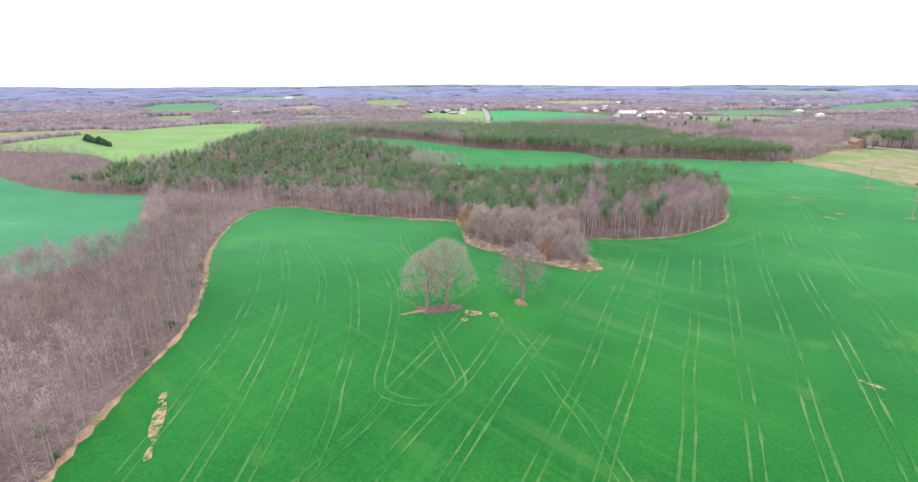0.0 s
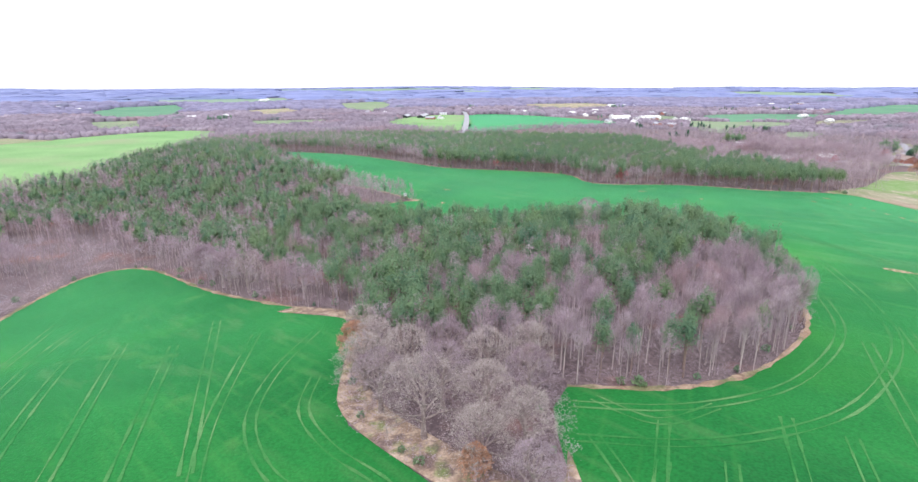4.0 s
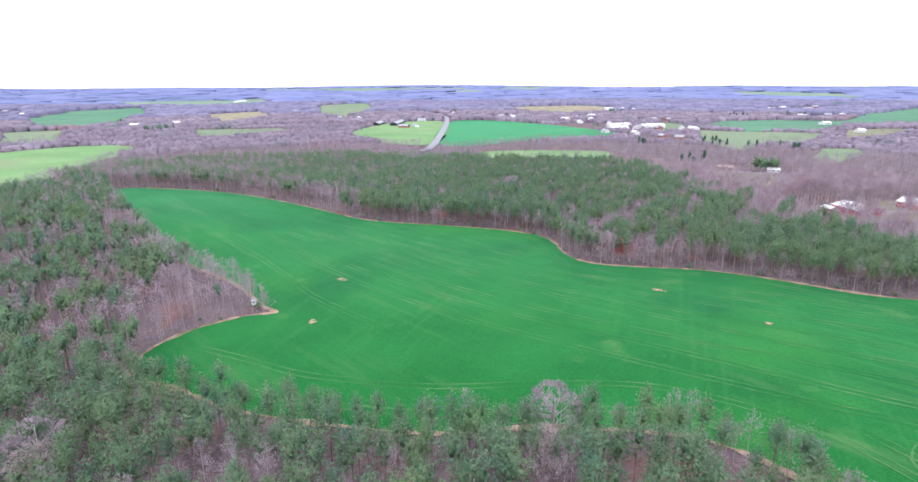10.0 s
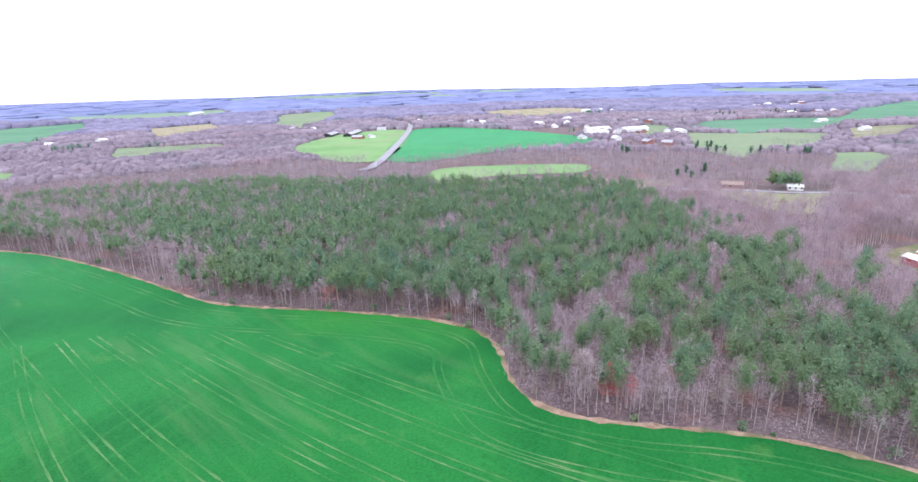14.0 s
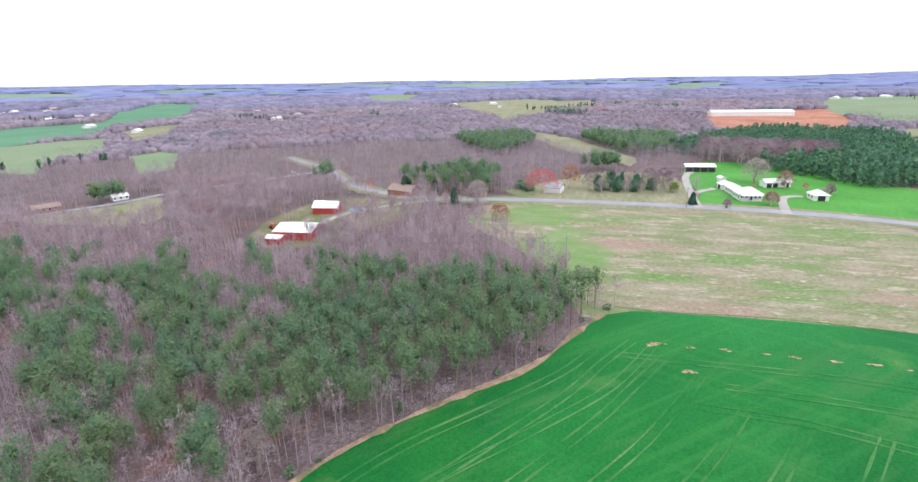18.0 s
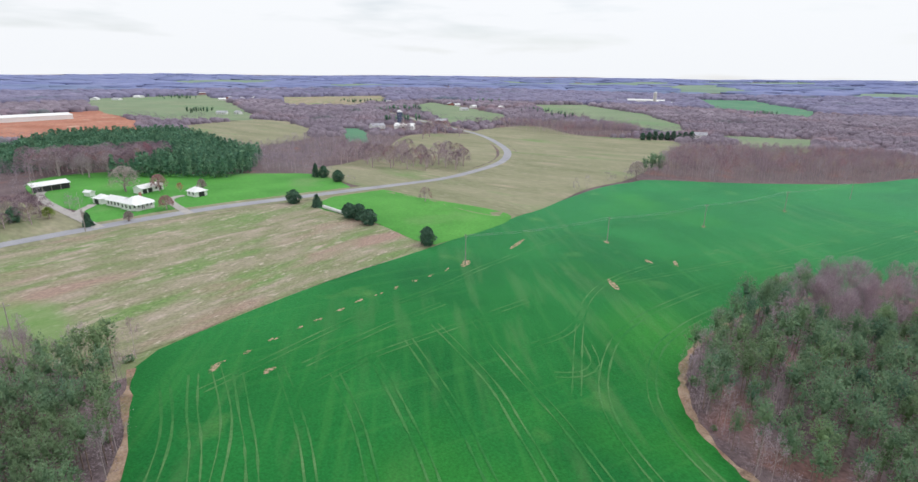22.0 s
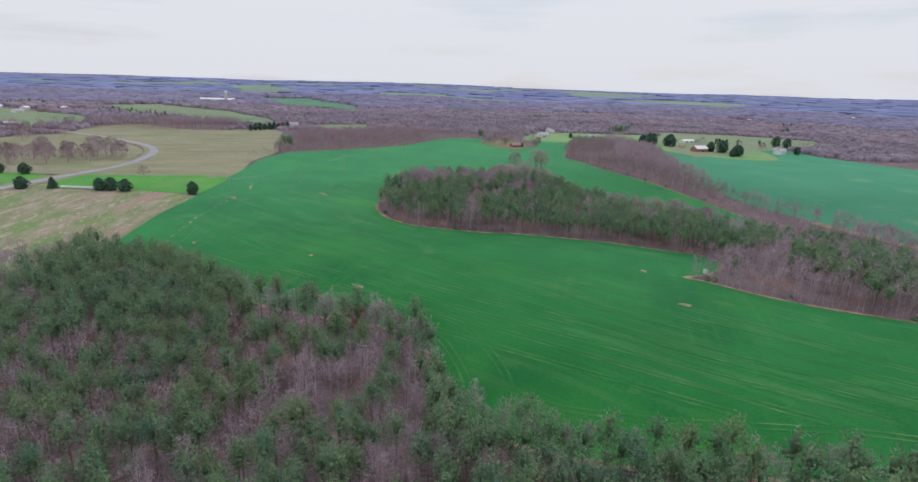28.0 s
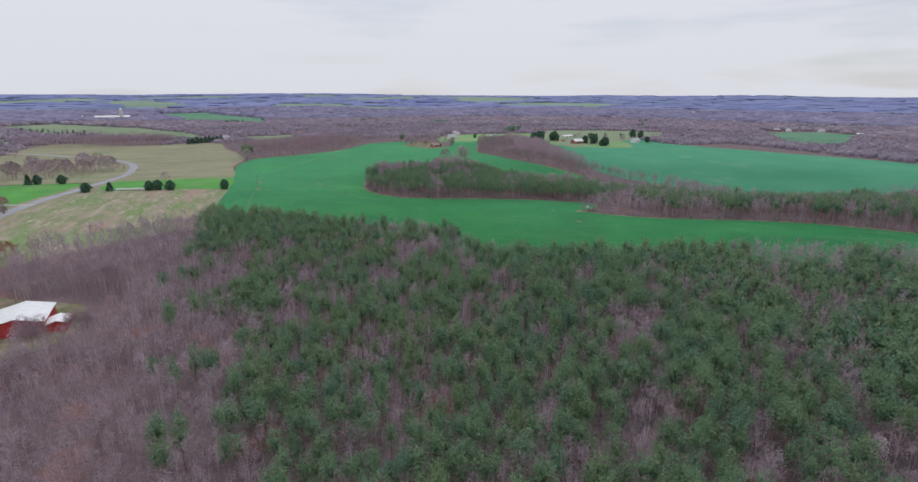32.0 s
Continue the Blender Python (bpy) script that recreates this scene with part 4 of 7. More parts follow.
def ball_mesh(level):
    """A unit icosahedron, its faces split level times."""
    v, f = [tuple(p) for p in ICO_V], [tuple(t) for t in ICO_F]
    for _ in range(level):
        mids, out = {}, []

        def mid(a, b):
            key = (min(a, b), max(a, b))
            if key not in mids:
                m = (np.array(v[a]) + np.array(v[b])) / 2
                v.append(tuple(m / np.linalg.norm(m)))
                mids[key] = len(v) - 1
            return mids[key]
        for a, b, c in f:
            ab, bc, ca = mid(a, b), mid(b, c), mid(c, a)
            out += [(a, ab, ca), (b, bc, ab), (c, ca, bc), (ab, bc, ca)]
        f = out
    return np.array(v), np.array(f)


BALLS = [ball_mesh(0), ball_mesh(1), ball_mesh(2)]


def pine(r, h, lobes, tufts, size, base=0.48, rad=1.7, level=1, k=4):
    """One full uneven crown with lobes swelling out of it and needle tufts all over, on a long bare trunk."""
    lean = r.uniform(-0.25, 0.25, 2)
    trunk = [tube((0, 0, -0.5), (lean[0], lean[1], h * 0.55), 0.17, 0.12, k), tube((lean[0], lean[1], h * 0.55), (0, 0, h * 0.9), 0.12, 0.03, 3)]
    for i in range(3):
        t, z = r.uniform(0, 6.28), h * (base - 0.08 + 0.04 * i)
        trunk.append(tube((lean[0] * 0.8, lean[1] * 0.8, z), (math.cos(t) * rad * 0.6, math.sin(t) * rad * 0.6, z + 0.6), 0.04, 0.015, 3))
    low, top = h * base, h
    half = (top - low) / 2
    bv, bf = BALLS[level]
    ph = r.uniform(0, 6.28, 6)

    def skin(d):
        """Distance of the crown's skin along the unit directions d."""
        t = np.arctan2(d[:, 1], d[:, 0])
        lump = 1 + 0.16 * np.sin(2 * t + ph[0] + 2.5 * d[:, 2]) + 0.13 * np.sin(5 * t + ph[1] - 4 * d[:, 2]) + 0.12 * np.sin(6 * d[:, 2] + ph[2] + 2 * t)
        egg = np.where(d[:, 2] < 0, 1 - 0.20 * d[:, 2] ** 2, 1 - 0.30 * d[:, 2] ** 2 * np.hypot(d[:, 0], d[:, 1]))
        return lump * egg
    size3 = np.array([rad, rad, half])
    mid = np.array([0, 0, low + half * 0.95])
    core = mid + bv * (skin(bv) * r.uniform(0.7, 1.05, len(bv)))[:, None] * size3 * ((0.36, 0.36, 0.56) if tufts > 150 else (0.56, 0.56, 0.74))
    balls = [(core, bf)]
    for i in range(lobes):
        u = 1 - 1.75 * (i + 0.5) / lobes
        t = i * 2.39996 + r.uniform(-0.4, 0.4)
        d = np.array([[math.sqrt(max(0, 1 - u * u)) * math.cos(t), math.sqrt(max(0, 1 - u * u)) * math.sin(t), u]])
        c = mid + (d * skin(d)[:, None])[0] * size3 * r.uniform(0.55, 0.85)
        turn = np.linalg.qr(r.normal(size=(3, 3)))[0]
        if np.linalg.det(turn) < 0:
            turn[:, 0] *= -1
        w = rad * r.uniform(0.20, 0.36) * (0.75 if tufts > 150 else 1.0)
        balls.append((c + (ICO_V @ turn.T) * r.uniform(0.5, 1.2, (12, 1)) * w * (1, 1, 0.8), ICO_F))
    chunks = balls
    if tufts:
        d = r.normal(size=(tufts, 3))
        d[:, 2] = d[:, 2] * 0.9 + 0.25
        d /= np.linalg.norm(d, axis=1)[:, None]
        p = mid + d * (skin(d) * r.uniform(0.62, 1.10, tufts))[:, None] * size3
        n = tufts // 2
        sprays = strands(r, p[:n], d[:n] + (0, 0, 0.9) + r.normal(size=(n, 3)) * 0.35, r.uniform(1.2, 2.3, n) * size, size * 0.9)
        chunks = balls + [sprays, tri_cloud(p[n:], size, r, d[n:] + (0, 0, 0.6))]
    return merged(trunk), merged(chunks)


def strands(r, p, d, length, width):
    """Slim triangles from the points p along d: twigs."""
    n = len(p)
    d = d / np.linalg.norm(d, axis=1)[:, None]
    q = p + d * length[:, None]
    side = np.cross(d, r.normal(size=(n, 3)))
    side *= (width / 2 / np.maximum(np.linalg.norm(side, axis=1), 1e-6))[:, None]
    return np.stack([p - side, p + side, q], 1).reshape(-1, 3), np.arange(3 * n).reshape(n, 3)


def crown_points(r, n, h, low, rad, shell):
    """Points in an egg-shaped crown between low and h, denser towards its skin."""
    u = r.uniform(0, 1, n)
    prof = np.sin(np.pi * np.clip(0.16 + 0.80 * u, 0, 1)) ** 0.7
    t = r.uniform(0, 2 * np.pi, n)
    rr = rad * prof * (shell + (1 - shell) * np.sqrt(r.uniform(0, 1, n))) * (1 + 0.16 * np.sin(3 * t + 5 * u) + 0.12 * np.sin(5 * t - 9 * u))
    return np.column_stack([rr * np.cos(t), rr * np.sin(t), low + (h * 0.96 - low) * u])


def bare(r, h, limbs, twigs, tw, spread=2.0, low=0.3, k=4, thick=0.15):
    """A slim stem that divides into steep leaders, side branches off those, and a rounded top of fine twigs."""
    lean = r.uniform(-0.4, 0.4, 2)
    fork = np.array([lean[0] * 0.5, lean[1] * 0.5, h * (low + 0.08)])
    top = np.array([lean[0], lean[1], h * 0.94])
    solid = [tube((0, 0, -0.5), fork, thick, thick * 0.72, k), tube(fork, top, thick * 0.6, 0.02, 3)]
    starts, ways = [fork + (top - fork) * 0.25], [(top - fork) * 0.7]
    for i in range(limbs):
        u = r.uniform(0.0, 0.6)
        t = i * 2.4 + r.uniform(-0.6, 0.6)
        reach = spread * r.uniform(0.45, 1.0)
        b0 = fork + (top - fork) * u
        b2 = np.array([reach * math.cos(t), reach * math.sin(t), h * (0.97 - 0.28 * (reach / spread) ** 2) - (0.6 - u) * h * 0.12 * r.uniform(0, 1)])
        b1 = b0 + (b2 - b0) * 0.45 + np.array([math.cos(t), math.sin(t), 0]) * reach * 0.10
        solid += [tube(b0, b1, thick * 0.34, thick * 0.22, 3), tube(b1, b2, thick * 0.22, 0.015, 3)]
        starts.append(b1)
        ways.append(b2 - b1)
    n = len(starts)
    k2 = r.integers(0, n, twigs)
    p = np.array(starts)[k2] + np.array(ways)[k2] * r.uniform(0.0, 1.0, (twigs, 1)) + r.normal(size=(twigs, 3)) * spread * 0.10
    half = twigs // 2
    p[:half] = crown_points(r, half, h, h * (low + 0.12), spread, 0.35)
    d = np.column_stack([p[:, 0], p[:, 1], np.full(twigs, h * 0.09)]) / (h * 0.12) + r.normal(size=p.shape) * 0.75
    d /= np.linalg.norm(d, axis=1)[:, None]
    length = r.uniform(0.5, 1.1, twigs) * h * 0.085
    return merged(solid), strands(r, p - d * length[:, None] * 0.5, d, length, tw)


def domed(p, rad, h, limit):
    """Keep points inside the round dome of a crown."""
    mid = np.array([0, 0, h * 0.40])
    q = (p - mid) / np.array([rad, rad, h * 0.56])
    n = np.linalg.norm(q, axis=1)
    out = mid + (p - mid) * np.minimum(1.0, limit / np.maximum(n, 1e-6))[:, None]
    out[:, 2] = np.maximum(out[:, 2], h * 0.14)
    return out


def oak(r, h, rad, limbs, twigs, tw, thick):
    """A broad domed tree: a stout trunk, limbs that leave it all the way up and bend outward, forks, and fine twigs at the ends."""
    crook = np.array([(0, 0, -0.5), (r.normal() * 0.15, r.normal() * 0.15, h * 0.2), (r.normal() * 0.3, r.normal() * 0.3, h * 0.42), (r.normal() * 0.5, r.normal() * 0.5, h * 0.66)])
    wid = thick * np.array([1.45, 1.0, 0.72, 0.35])
    solid = [tube(crook[i], crook[i + 1], wid[i], wid[i + 1], 8) for i in range(3)]
    starts, ways = [], []
    for i in range(limbs):
        u = (i + 0.5) / limbs
        t = i * 2.4 + r.uniform(-0.4, 0.4)
        el = -0.12 + 1.45 * u + r.uniform(-0.1, 0.1)
        q = r.uniform(0.84, 0.98)
        end = np.array([rad * q * math.cos(t) * math.cos(el) ** 0.6, rad * q * math.sin(t) * math.cos(el) ** 0.6, h * 0.40 + h * 0.56 * q * math.sin(max(el, -0.35))])
        s = 1.0 + 1.9 * min(u * 1.15, 0.98)
        a = crook[int(s)] + (crook[min(int(s) + 1, 3)] - crook[int(s)]) * (s % 1.0)
        m1 = a + (end - a) * 0.35 + np.array([r.normal() * 0.35, r.normal() * 0.35, h * 0.05])
        m2 = a + (end - a) * 0.7 + np.array([r.normal() * 0.45, r.normal() * 0.45, h * 0.04])
        w = thick * (0.46 - 0.22 * u)
        solid += [tube(a, m1, w, w * 0.7, 5), tube(m1, m2, w * 0.7, w * 0.42, 4), tube(m2, end, w * 0.42, 0.025, 3)]
        for j in range(9):
            k = r.uniform(0, 1)
            b = (m1 + (m2 - m1) * k * 2) if k < 0.5 else (m2 + (end - m2) * (k * 2 - 1))
            e = b + (end - a) / np.linalg.norm(end - a) * rad * 0.22 + r.normal(size=3) * rad * 0.19
            e = domed(e[None], rad, h, 1.0 + r.uniform(-0.06, 0.03))[0]
            solid.append(tube(b, e, w * 0.24, 0.018, 3))
            starts.append(b)
            ways.append(e - b)
    k = r.integers(0, len(starts), twigs)
    p0, w = np.array(starts)[k], np.array(ways)[k]
    p = p0 + w * r.uniform(0.2, 1.1, (twigs, 1)) + r.normal(size=(twigs, 3)) * rad * 0.05
    p = domed(p, rad, h, r.uniform(0.9, 1.02, twigs))
    out = p - np.array([0, 0, h * 0.38])
    d = out / np.linalg.norm(out, axis=1)[:, None] * 0.8 + w / np.linalg.norm(w, axis=1)[:, None] * 0.5 + r.normal(size=p.shape) * 0.7
    n = twigs // 2
    u, t = r.uniform(-0.25, 1, n), r.uniform(0, 2 * np.pi, n)
    rr = rad * np.sqrt(1 - u ** 2) * np.sqrt(r.uniform(0.55, 1.0, n)) * (1 + 0.12 * np.sin(3 * t + 5 * u) + 0.1 * np.sin(5 * t - 7 * u))
    q = np.column_stack([rr * np.cos(t), rr * np.sin(t), h * (0.40 + 0.56 * u)])
    p, d = np.vstack([p, q]), np.vstack([d, (q - np.array([0, 0, h * 0.36])) / rad + r.normal(size=q.shape) * 0.6])
    return merged(solid), strands(r, p, d, r.uniform(0.5, 1.2, twigs + n) * h * 0.05, tw)


def cone_tree(r, h, rad, n, size, low=0.03, power=0.8, round_top=False):
    """Dense evergreen with foliage to the ground."""
    u = r.uniform(0, 1, n) ** 0.85
    prof = np.sin(np.pi * np.clip(0.12 + 0.86 * u, 0, 1)) ** 0.6 if round_top else (1 - u) ** power
    rr = rad * prof * np.sqrt(r.uniform(0.45, 1.0, n))
    t = r.uniform(0, 2 * np.pi, n)
    bulge = 1 + 0.18 * np.sin(3 * t + 7 * u) + 0.1 * np.sin(5 * t - 9 * u)
    c = np.column_stack([rr * bulge * np.cos(t), rr * bulge * np.sin(t), h * (low + (0.97 - low) * u)])
    return tube((0, 0, -0.4), (0, 0, h * 0.8), 0.16, 0.05, 4), tri_cloud(c, size, r, np.column_stack([np.cos(t), np.sin(t), np.full(n, 0.8)]))


def tree_kind(name, made, mat_trunk, mat_crown, label, category, crown="crown"):
    (tv, tf), (cv, cf) = made
    root = new(name)
    link("trunk", np_mesh("trunk", tv, tf), mat_trunk, root)
    link(crown, np_mesh(crown, cv, cf), mat_crown, root)
    return tagged(root, label, category)


def spots(poly, spacing, r, jitter=0.42):
    lo, hi = poly.min(0), poly.max(0)
    gx, gy = np.meshgrid(np.arange(lo[0], hi[0], spacing), np.arange(lo[1], hi[1], spacing))
    gx[1::2] += spacing / 2
    x = gx.ravel() + r.uniform(-jitter, jitter, gx.size) * spacing
    y = gy.ravel() + r.uniform(-jitter, jitter, gx.size) * spacing
    k = inside(x, y, poly)
    return x[k], y[k]


def blob(x, y, scale, seed):
    """Smooth pseudo-random field in about -1..1."""
    s = seed * 1.7
    return (np.sin(x / scale + s) * np.cos(y / scale * 1.13 - s) + np.sin((x + y) / scale * 0.71 + 2 * s) * np.cos((x - y) / scale * 1.31 + s) + 0.6 * np.sin(x / scale * 2.3 - y / scale * 1.9 + 3 * s)) / 2.0


def in_open(x, y, margin_field=0.0):
    out = np.zeros(x.shape, bool)
    for poly in OPEN:
        lo, hi = poly.min(0), poly.max(0)
        k = (x > lo[0]) & (x < hi[0]) & (y > lo[1]) & (y < hi[1])
        if k.any():
            out[k] |= inside(x[k], y[k], poly)
    return out


def stand(name, templates, x, y, scale, r, mat, label, category, sink=0.0, sub="stuff"):
    """Joined trees of a wood: copies of a few templates over the terrain."""
    chunks = []
    pick = r.integers(0, len(templates), len(x))
    for t, (tv, tf) in enumerate(templates):
        k = pick == t
        n = int(k.sum())
        if not n:
            continue
        a = r.uniform(0, 2 * np.pi, n)
        c, s = np.cos(a)[:, None], np.sin(a)[:, None]
        sc = scale[k][:, None]
        wide = sc * r.uniform(0.85, 1.15, n)[:, None]
        vx = (tv[:, 0] * c - tv[:, 1] * s) * wide + x[k][:, None]
        vy = (tv[:, 0] * s + tv[:, 1] * c) * wide + y[k][:, None]
        vz = tv[:, 2] * sc + (ter(x[k], y[k]) - sink)[:, None]
        v = np.stack([vx, vy, vz], -1).reshape(-1, 3)
        f = (tf[None] + (np.arange(n) * len(tv))[:, None, None]).reshape(-1, tf.shape[1])
        chunks.append((v, f))
    v, f = merged(chunks)
    return tagged(link(name, np_mesh(name, v, f), mat), label, category, kind=sub)


tr = np.random.default_rng(11)
PINES = [tree_kind("pine_tree", pine(tr, 13.6 + 0.4 * i, 12, 760, 0.23, 0.40, 1.75 + 0.1 * i, 1), M_BARK, M_PINE, "tall green pine with a bare lower trunk", "pine tree") for i in range(5)]
PINES += [tree_kind("pine_tree", pine(tr, 13.2, 9, 600, 0.23, 0.50, 1.4, 1), M_BARK, M_PINE, "slender green pine with a small high crown", "pine tree")]
BARES = [tree_kind("bare_tree", bare(tr, 12.6 + 0.5 * i, 14, 900, 0.05, 2.3 + 0.12 * i, 0.32, 4, 0.17), M_LIMB, M_TWIG, "leafless grey-mauve hardwood with upright limbs", "bare tree") for i in range(5)]
P_MID = [pine(tr, 13.6, 4, 120, 0.40, 0.38, 1.95 + 0.08 * i, 0, 3) for i in range(6)]
P_SLIM = [pine(tr, 12.6, 3, 70, 0.55, 0.40, 2.0, 0, 3) for _ in range(6)]
P_FINE = [pine(tr, 12.2 + 0.4 * i, 7, 380, 0.30, 0.40 + 0.02 * (i % 3), 1.7 + 0.08 * i, 0, 3) for i in range(7)]
B_MID = [bare(tr, 13.2, 3, 120, 0.14, 2.5, 0.30, 3, 0.10) for _ in range(6)]
B_FINE = [bare(tr, 12.4, 5, 230, 0.08, 2.4, 0.32, 3, 0.10) for _ in range(6)]
B_NEAR = [bare(tr, 12.4, 6, 330, 0.062, 2.6, 0.28, 3, 0.11) for _ in range(5)]
P_FAR = [pine(tr, 14.0, 0, 12, 0.9, 0.2, 2.3, 1, 3)[1] for _ in range(4)]
P_WIDE = [pine(tr, 13.5, 5, 60, 0.8, 0.12, 3.6, 1, 3)[1] for _ in range(5)]
B_HALF = [bare(tr, 12.0, 7, 74, 0.24, 3.2, 0.2, 3)[1] for _ in range(6)]
T_HALF = [merged([tube((0, 0, -0.5), (tr.uniform(-0.3, 0.3), tr.uniform(-0.3, 0.3), 9.5), 0.14, 0.04, 3)]) for _ in range(3)]

# woods next to the wheat
WOOD_PEN = np.vstack([smooth(WEST_EDGE[10:], step=8)[:-1], clump[:-1], tip[:-1], smooth(SPIT_EDGE[:13], step=6), [(-193, 524), (-220, 452), (-252, 425), (-271, 362), (-200, 344), (-171, 319), (-135, 295), (-115, 282)]])
WOOD_BARN = np.vstack([smooth(SPIT_EDGE[12:], step=8)[:-1], north, [(228, 359), (245, 370), (258, 386), (274, 400), (290, 414), (285, 429), (260, 437), (236, 447), (238, 492), (240, 515), (261, 542), (266, 613), (243, 642), (148, 651), (58, 665), (-15, 694), (-115, 694), (-206, 649), (-215, 586)]])
BELT = np.vstack([smooth(WEST_EDGE[:11], step=8), [(-115, 282), (-135, 292), (-155, 273), (-132, 235), (-123, 183), (-109, 147), (-95, 102), (-97, 57), (-119, 4), (-145, -50), (-151, -95)]])
WOOD_EAST = np.array([(200, 51), (154, 14), (101, -54), (66, -109), (53, -167), (99, -199), (180, -158), (227, -105), (217, -32), (206, 22)], float)
WOOD_TWO = np.array([(516, -222), (440, -192), (384, -176), (338, -198), (314, -262), (350, -300), (430, -275), (495, -258)], float)

BRUSH = np.array([(-200, 343), (-147, 345), (-104, 303), (-112, 285), (-107, 243), (-100, 205), (-112, 205), (-140, 240), (-166, 282)], float)
WIDE_SPOTS = np.array([(-51, 260), (-13, 299), (-20, 243), (1, 240), (-27, 259), (79, 302), (-58, 268)], float)
near_p, near_b = [], []


def plant(poly, spacing, pine_share, seed, label_p, label_b, edge_bare=4.0, keep_clear=1.3, near=None, pines=None, twig=None, fine=None, cut_in=False):
    """Fill a wood: pines and bare trees in drifts, bare trees along the edge."""
    r = np.random.default_rng(seed)
    x, y = spots(poly, spacing, r)
    d = edge_distance(x, y, WOOD_SIDE)
    brush = (inside(x, y, BRUSH) & (r.uniform(size=len(x)) < 0.85)) | ((y < 192) & (x > 0) & (x < 44) & (poly is WOOD_PEN) & (r.uniform(size=len(x)) < 0.97))
    room = np.min(np.hypot(x[:, None] - WIDE_SPOTS[:, 0], y[:, None] - WIDE_SPOTS[:, 1]), axis=1)
    ok = (d > keep_clear) & (room > 3.6) & ~brush & (cut_in | ~in_open(x, y)) & (edge_distance(x, y, ROAD) > 8)
    x, y, d = x[ok], y[ok], d[ok]
    drift = 0.72 * blob(x, y, 11.0, seed) + 0.5 * blob(x, y, 5.0, seed + 3) + r.normal(size=len(x)) * 0.34
    want = pine_share(x, y, d)
    is_p = drift < (want * 2.6 - 1.3)
    is_p &= ~((d < edge_bare) & (x < 155) & ~((y > 280) & (y < 335) & (x > -10)) & (r.uniform(size=len(x)) < 0.3))
    thin = ~((~is_p) & (d > 12) & (r.uniform(size=len(x)) < 0.12))
    x, y, is_p = x[thin], y[thin], is_p[thin]
    sc = r.uniform(0.78, 1.12, len(x))
    if poly is BELT:
        sc *= 0.92
    if poly is WOOD_BARN:
        sc *= np.where(x > 165, 0.88, np.where(x > 110, 0.92, 1.0))
    if poly is WOOD_PEN:
        sc *= np.where((y > 252) & (x > -30) & (edge_distance(x, y, WOOD_SIDE) < 16), 0.86, 1.0)
    pick = near(x, y) if near else np.zeros(len(x), bool)
    for k in np.where(pick)[0]:
        (near_p if is_p[k] else near_b).append((x[k], y[k], sc[k], r.uniform(0, 360), int(r.integers(0, 100))))
    rest = ~pick
    close = fine(x, y) if fine else np.zeros(len(x), bool)
    for n, (group, ps, bs) in enumerate(((rest & close, P_FINE, B_NEAR if poly is BELT else B_FINE), (rest & ~close, pines or P_MID, B_MID))):
        a, b = group & is_p, group & ~is_p
        if a.any():
            stand("pine_wood_trunks", [t[0] for t in ps], x[a], y[a], sc[a], np.random.default_rng(seed + 1 + 50 * n), M_BARK, "many tall brown pine trunks in the wood", "pine wood")
            stand("pine_wood", [t[1] for t in ps], x[a], y[a], sc[a], np.random.default_rng(seed + 1 + 50 * n), M_PINE, label_p, "pine wood")
        if b.any():
            stand("bare_wood_trunks", [t[0] for t in bs], x[b], y[b], sc[b], np.random.default_rng(seed + 2 + 50 * n), M_TRUNK, "many grey leafless trunks in the wood", "bare wood")
            stand("bare_wood", [t[1] for t in bs], x[b], y[b], sc[b], np.random.default_rng(seed + 2 + 50 * n), twig or M_TWIG, label_b, "bare wood")


def share_pen(x, y, d):
    s = np.full(x.shape, 0.58)
    s = np.where((x > 30) & (y < 260), 0.46, s)
    s = np.where((x > 78) & (y < 230), 0.14, s)
    s = np.where((x > 78) & (y >= 230), 0.64, s)
    s = np.where((x > 105) & (y < 225), 0.8, s)
    s = np.where((y > 250) & (x > -30) & (d < 18), np.where(x > 55, 0.74, 0.95), s)
    s = np.where((x < -54), 0.46, s)
    s = np.where((x < -125), 0.2, s)
    s = np.where((d < 15) & (x < -12) & (y < 320), 0.04, s)
    s = np.where((y > 352), np.where(x < -35, 0.52, 0.08), s)
    s = np.where((y < 198) & (x < 47), -1.0, s)
    return s


def share_barn(x, y, d):
    s = np.full(x.shape, 0.50)
    s = np.where(y > 440, np.where(x > 202, 0.38, 0.54), s)
    s = np.where(y > 500, np.where(x > 202, 0.36, 0.59), s)
    s = np.where(d < 20, 0.4, s)
    s = np.where((x > 158) & (d < 42), 0.95, s)
    s = np.where((x > 15) & (x < 112) & (d < 26), 0.8, s)
    s = np.where((x < -54), 0.44, s)
    s = np.where((x > 223) | ((x > 216) & (y > 505)), 0.03, s)
    return s


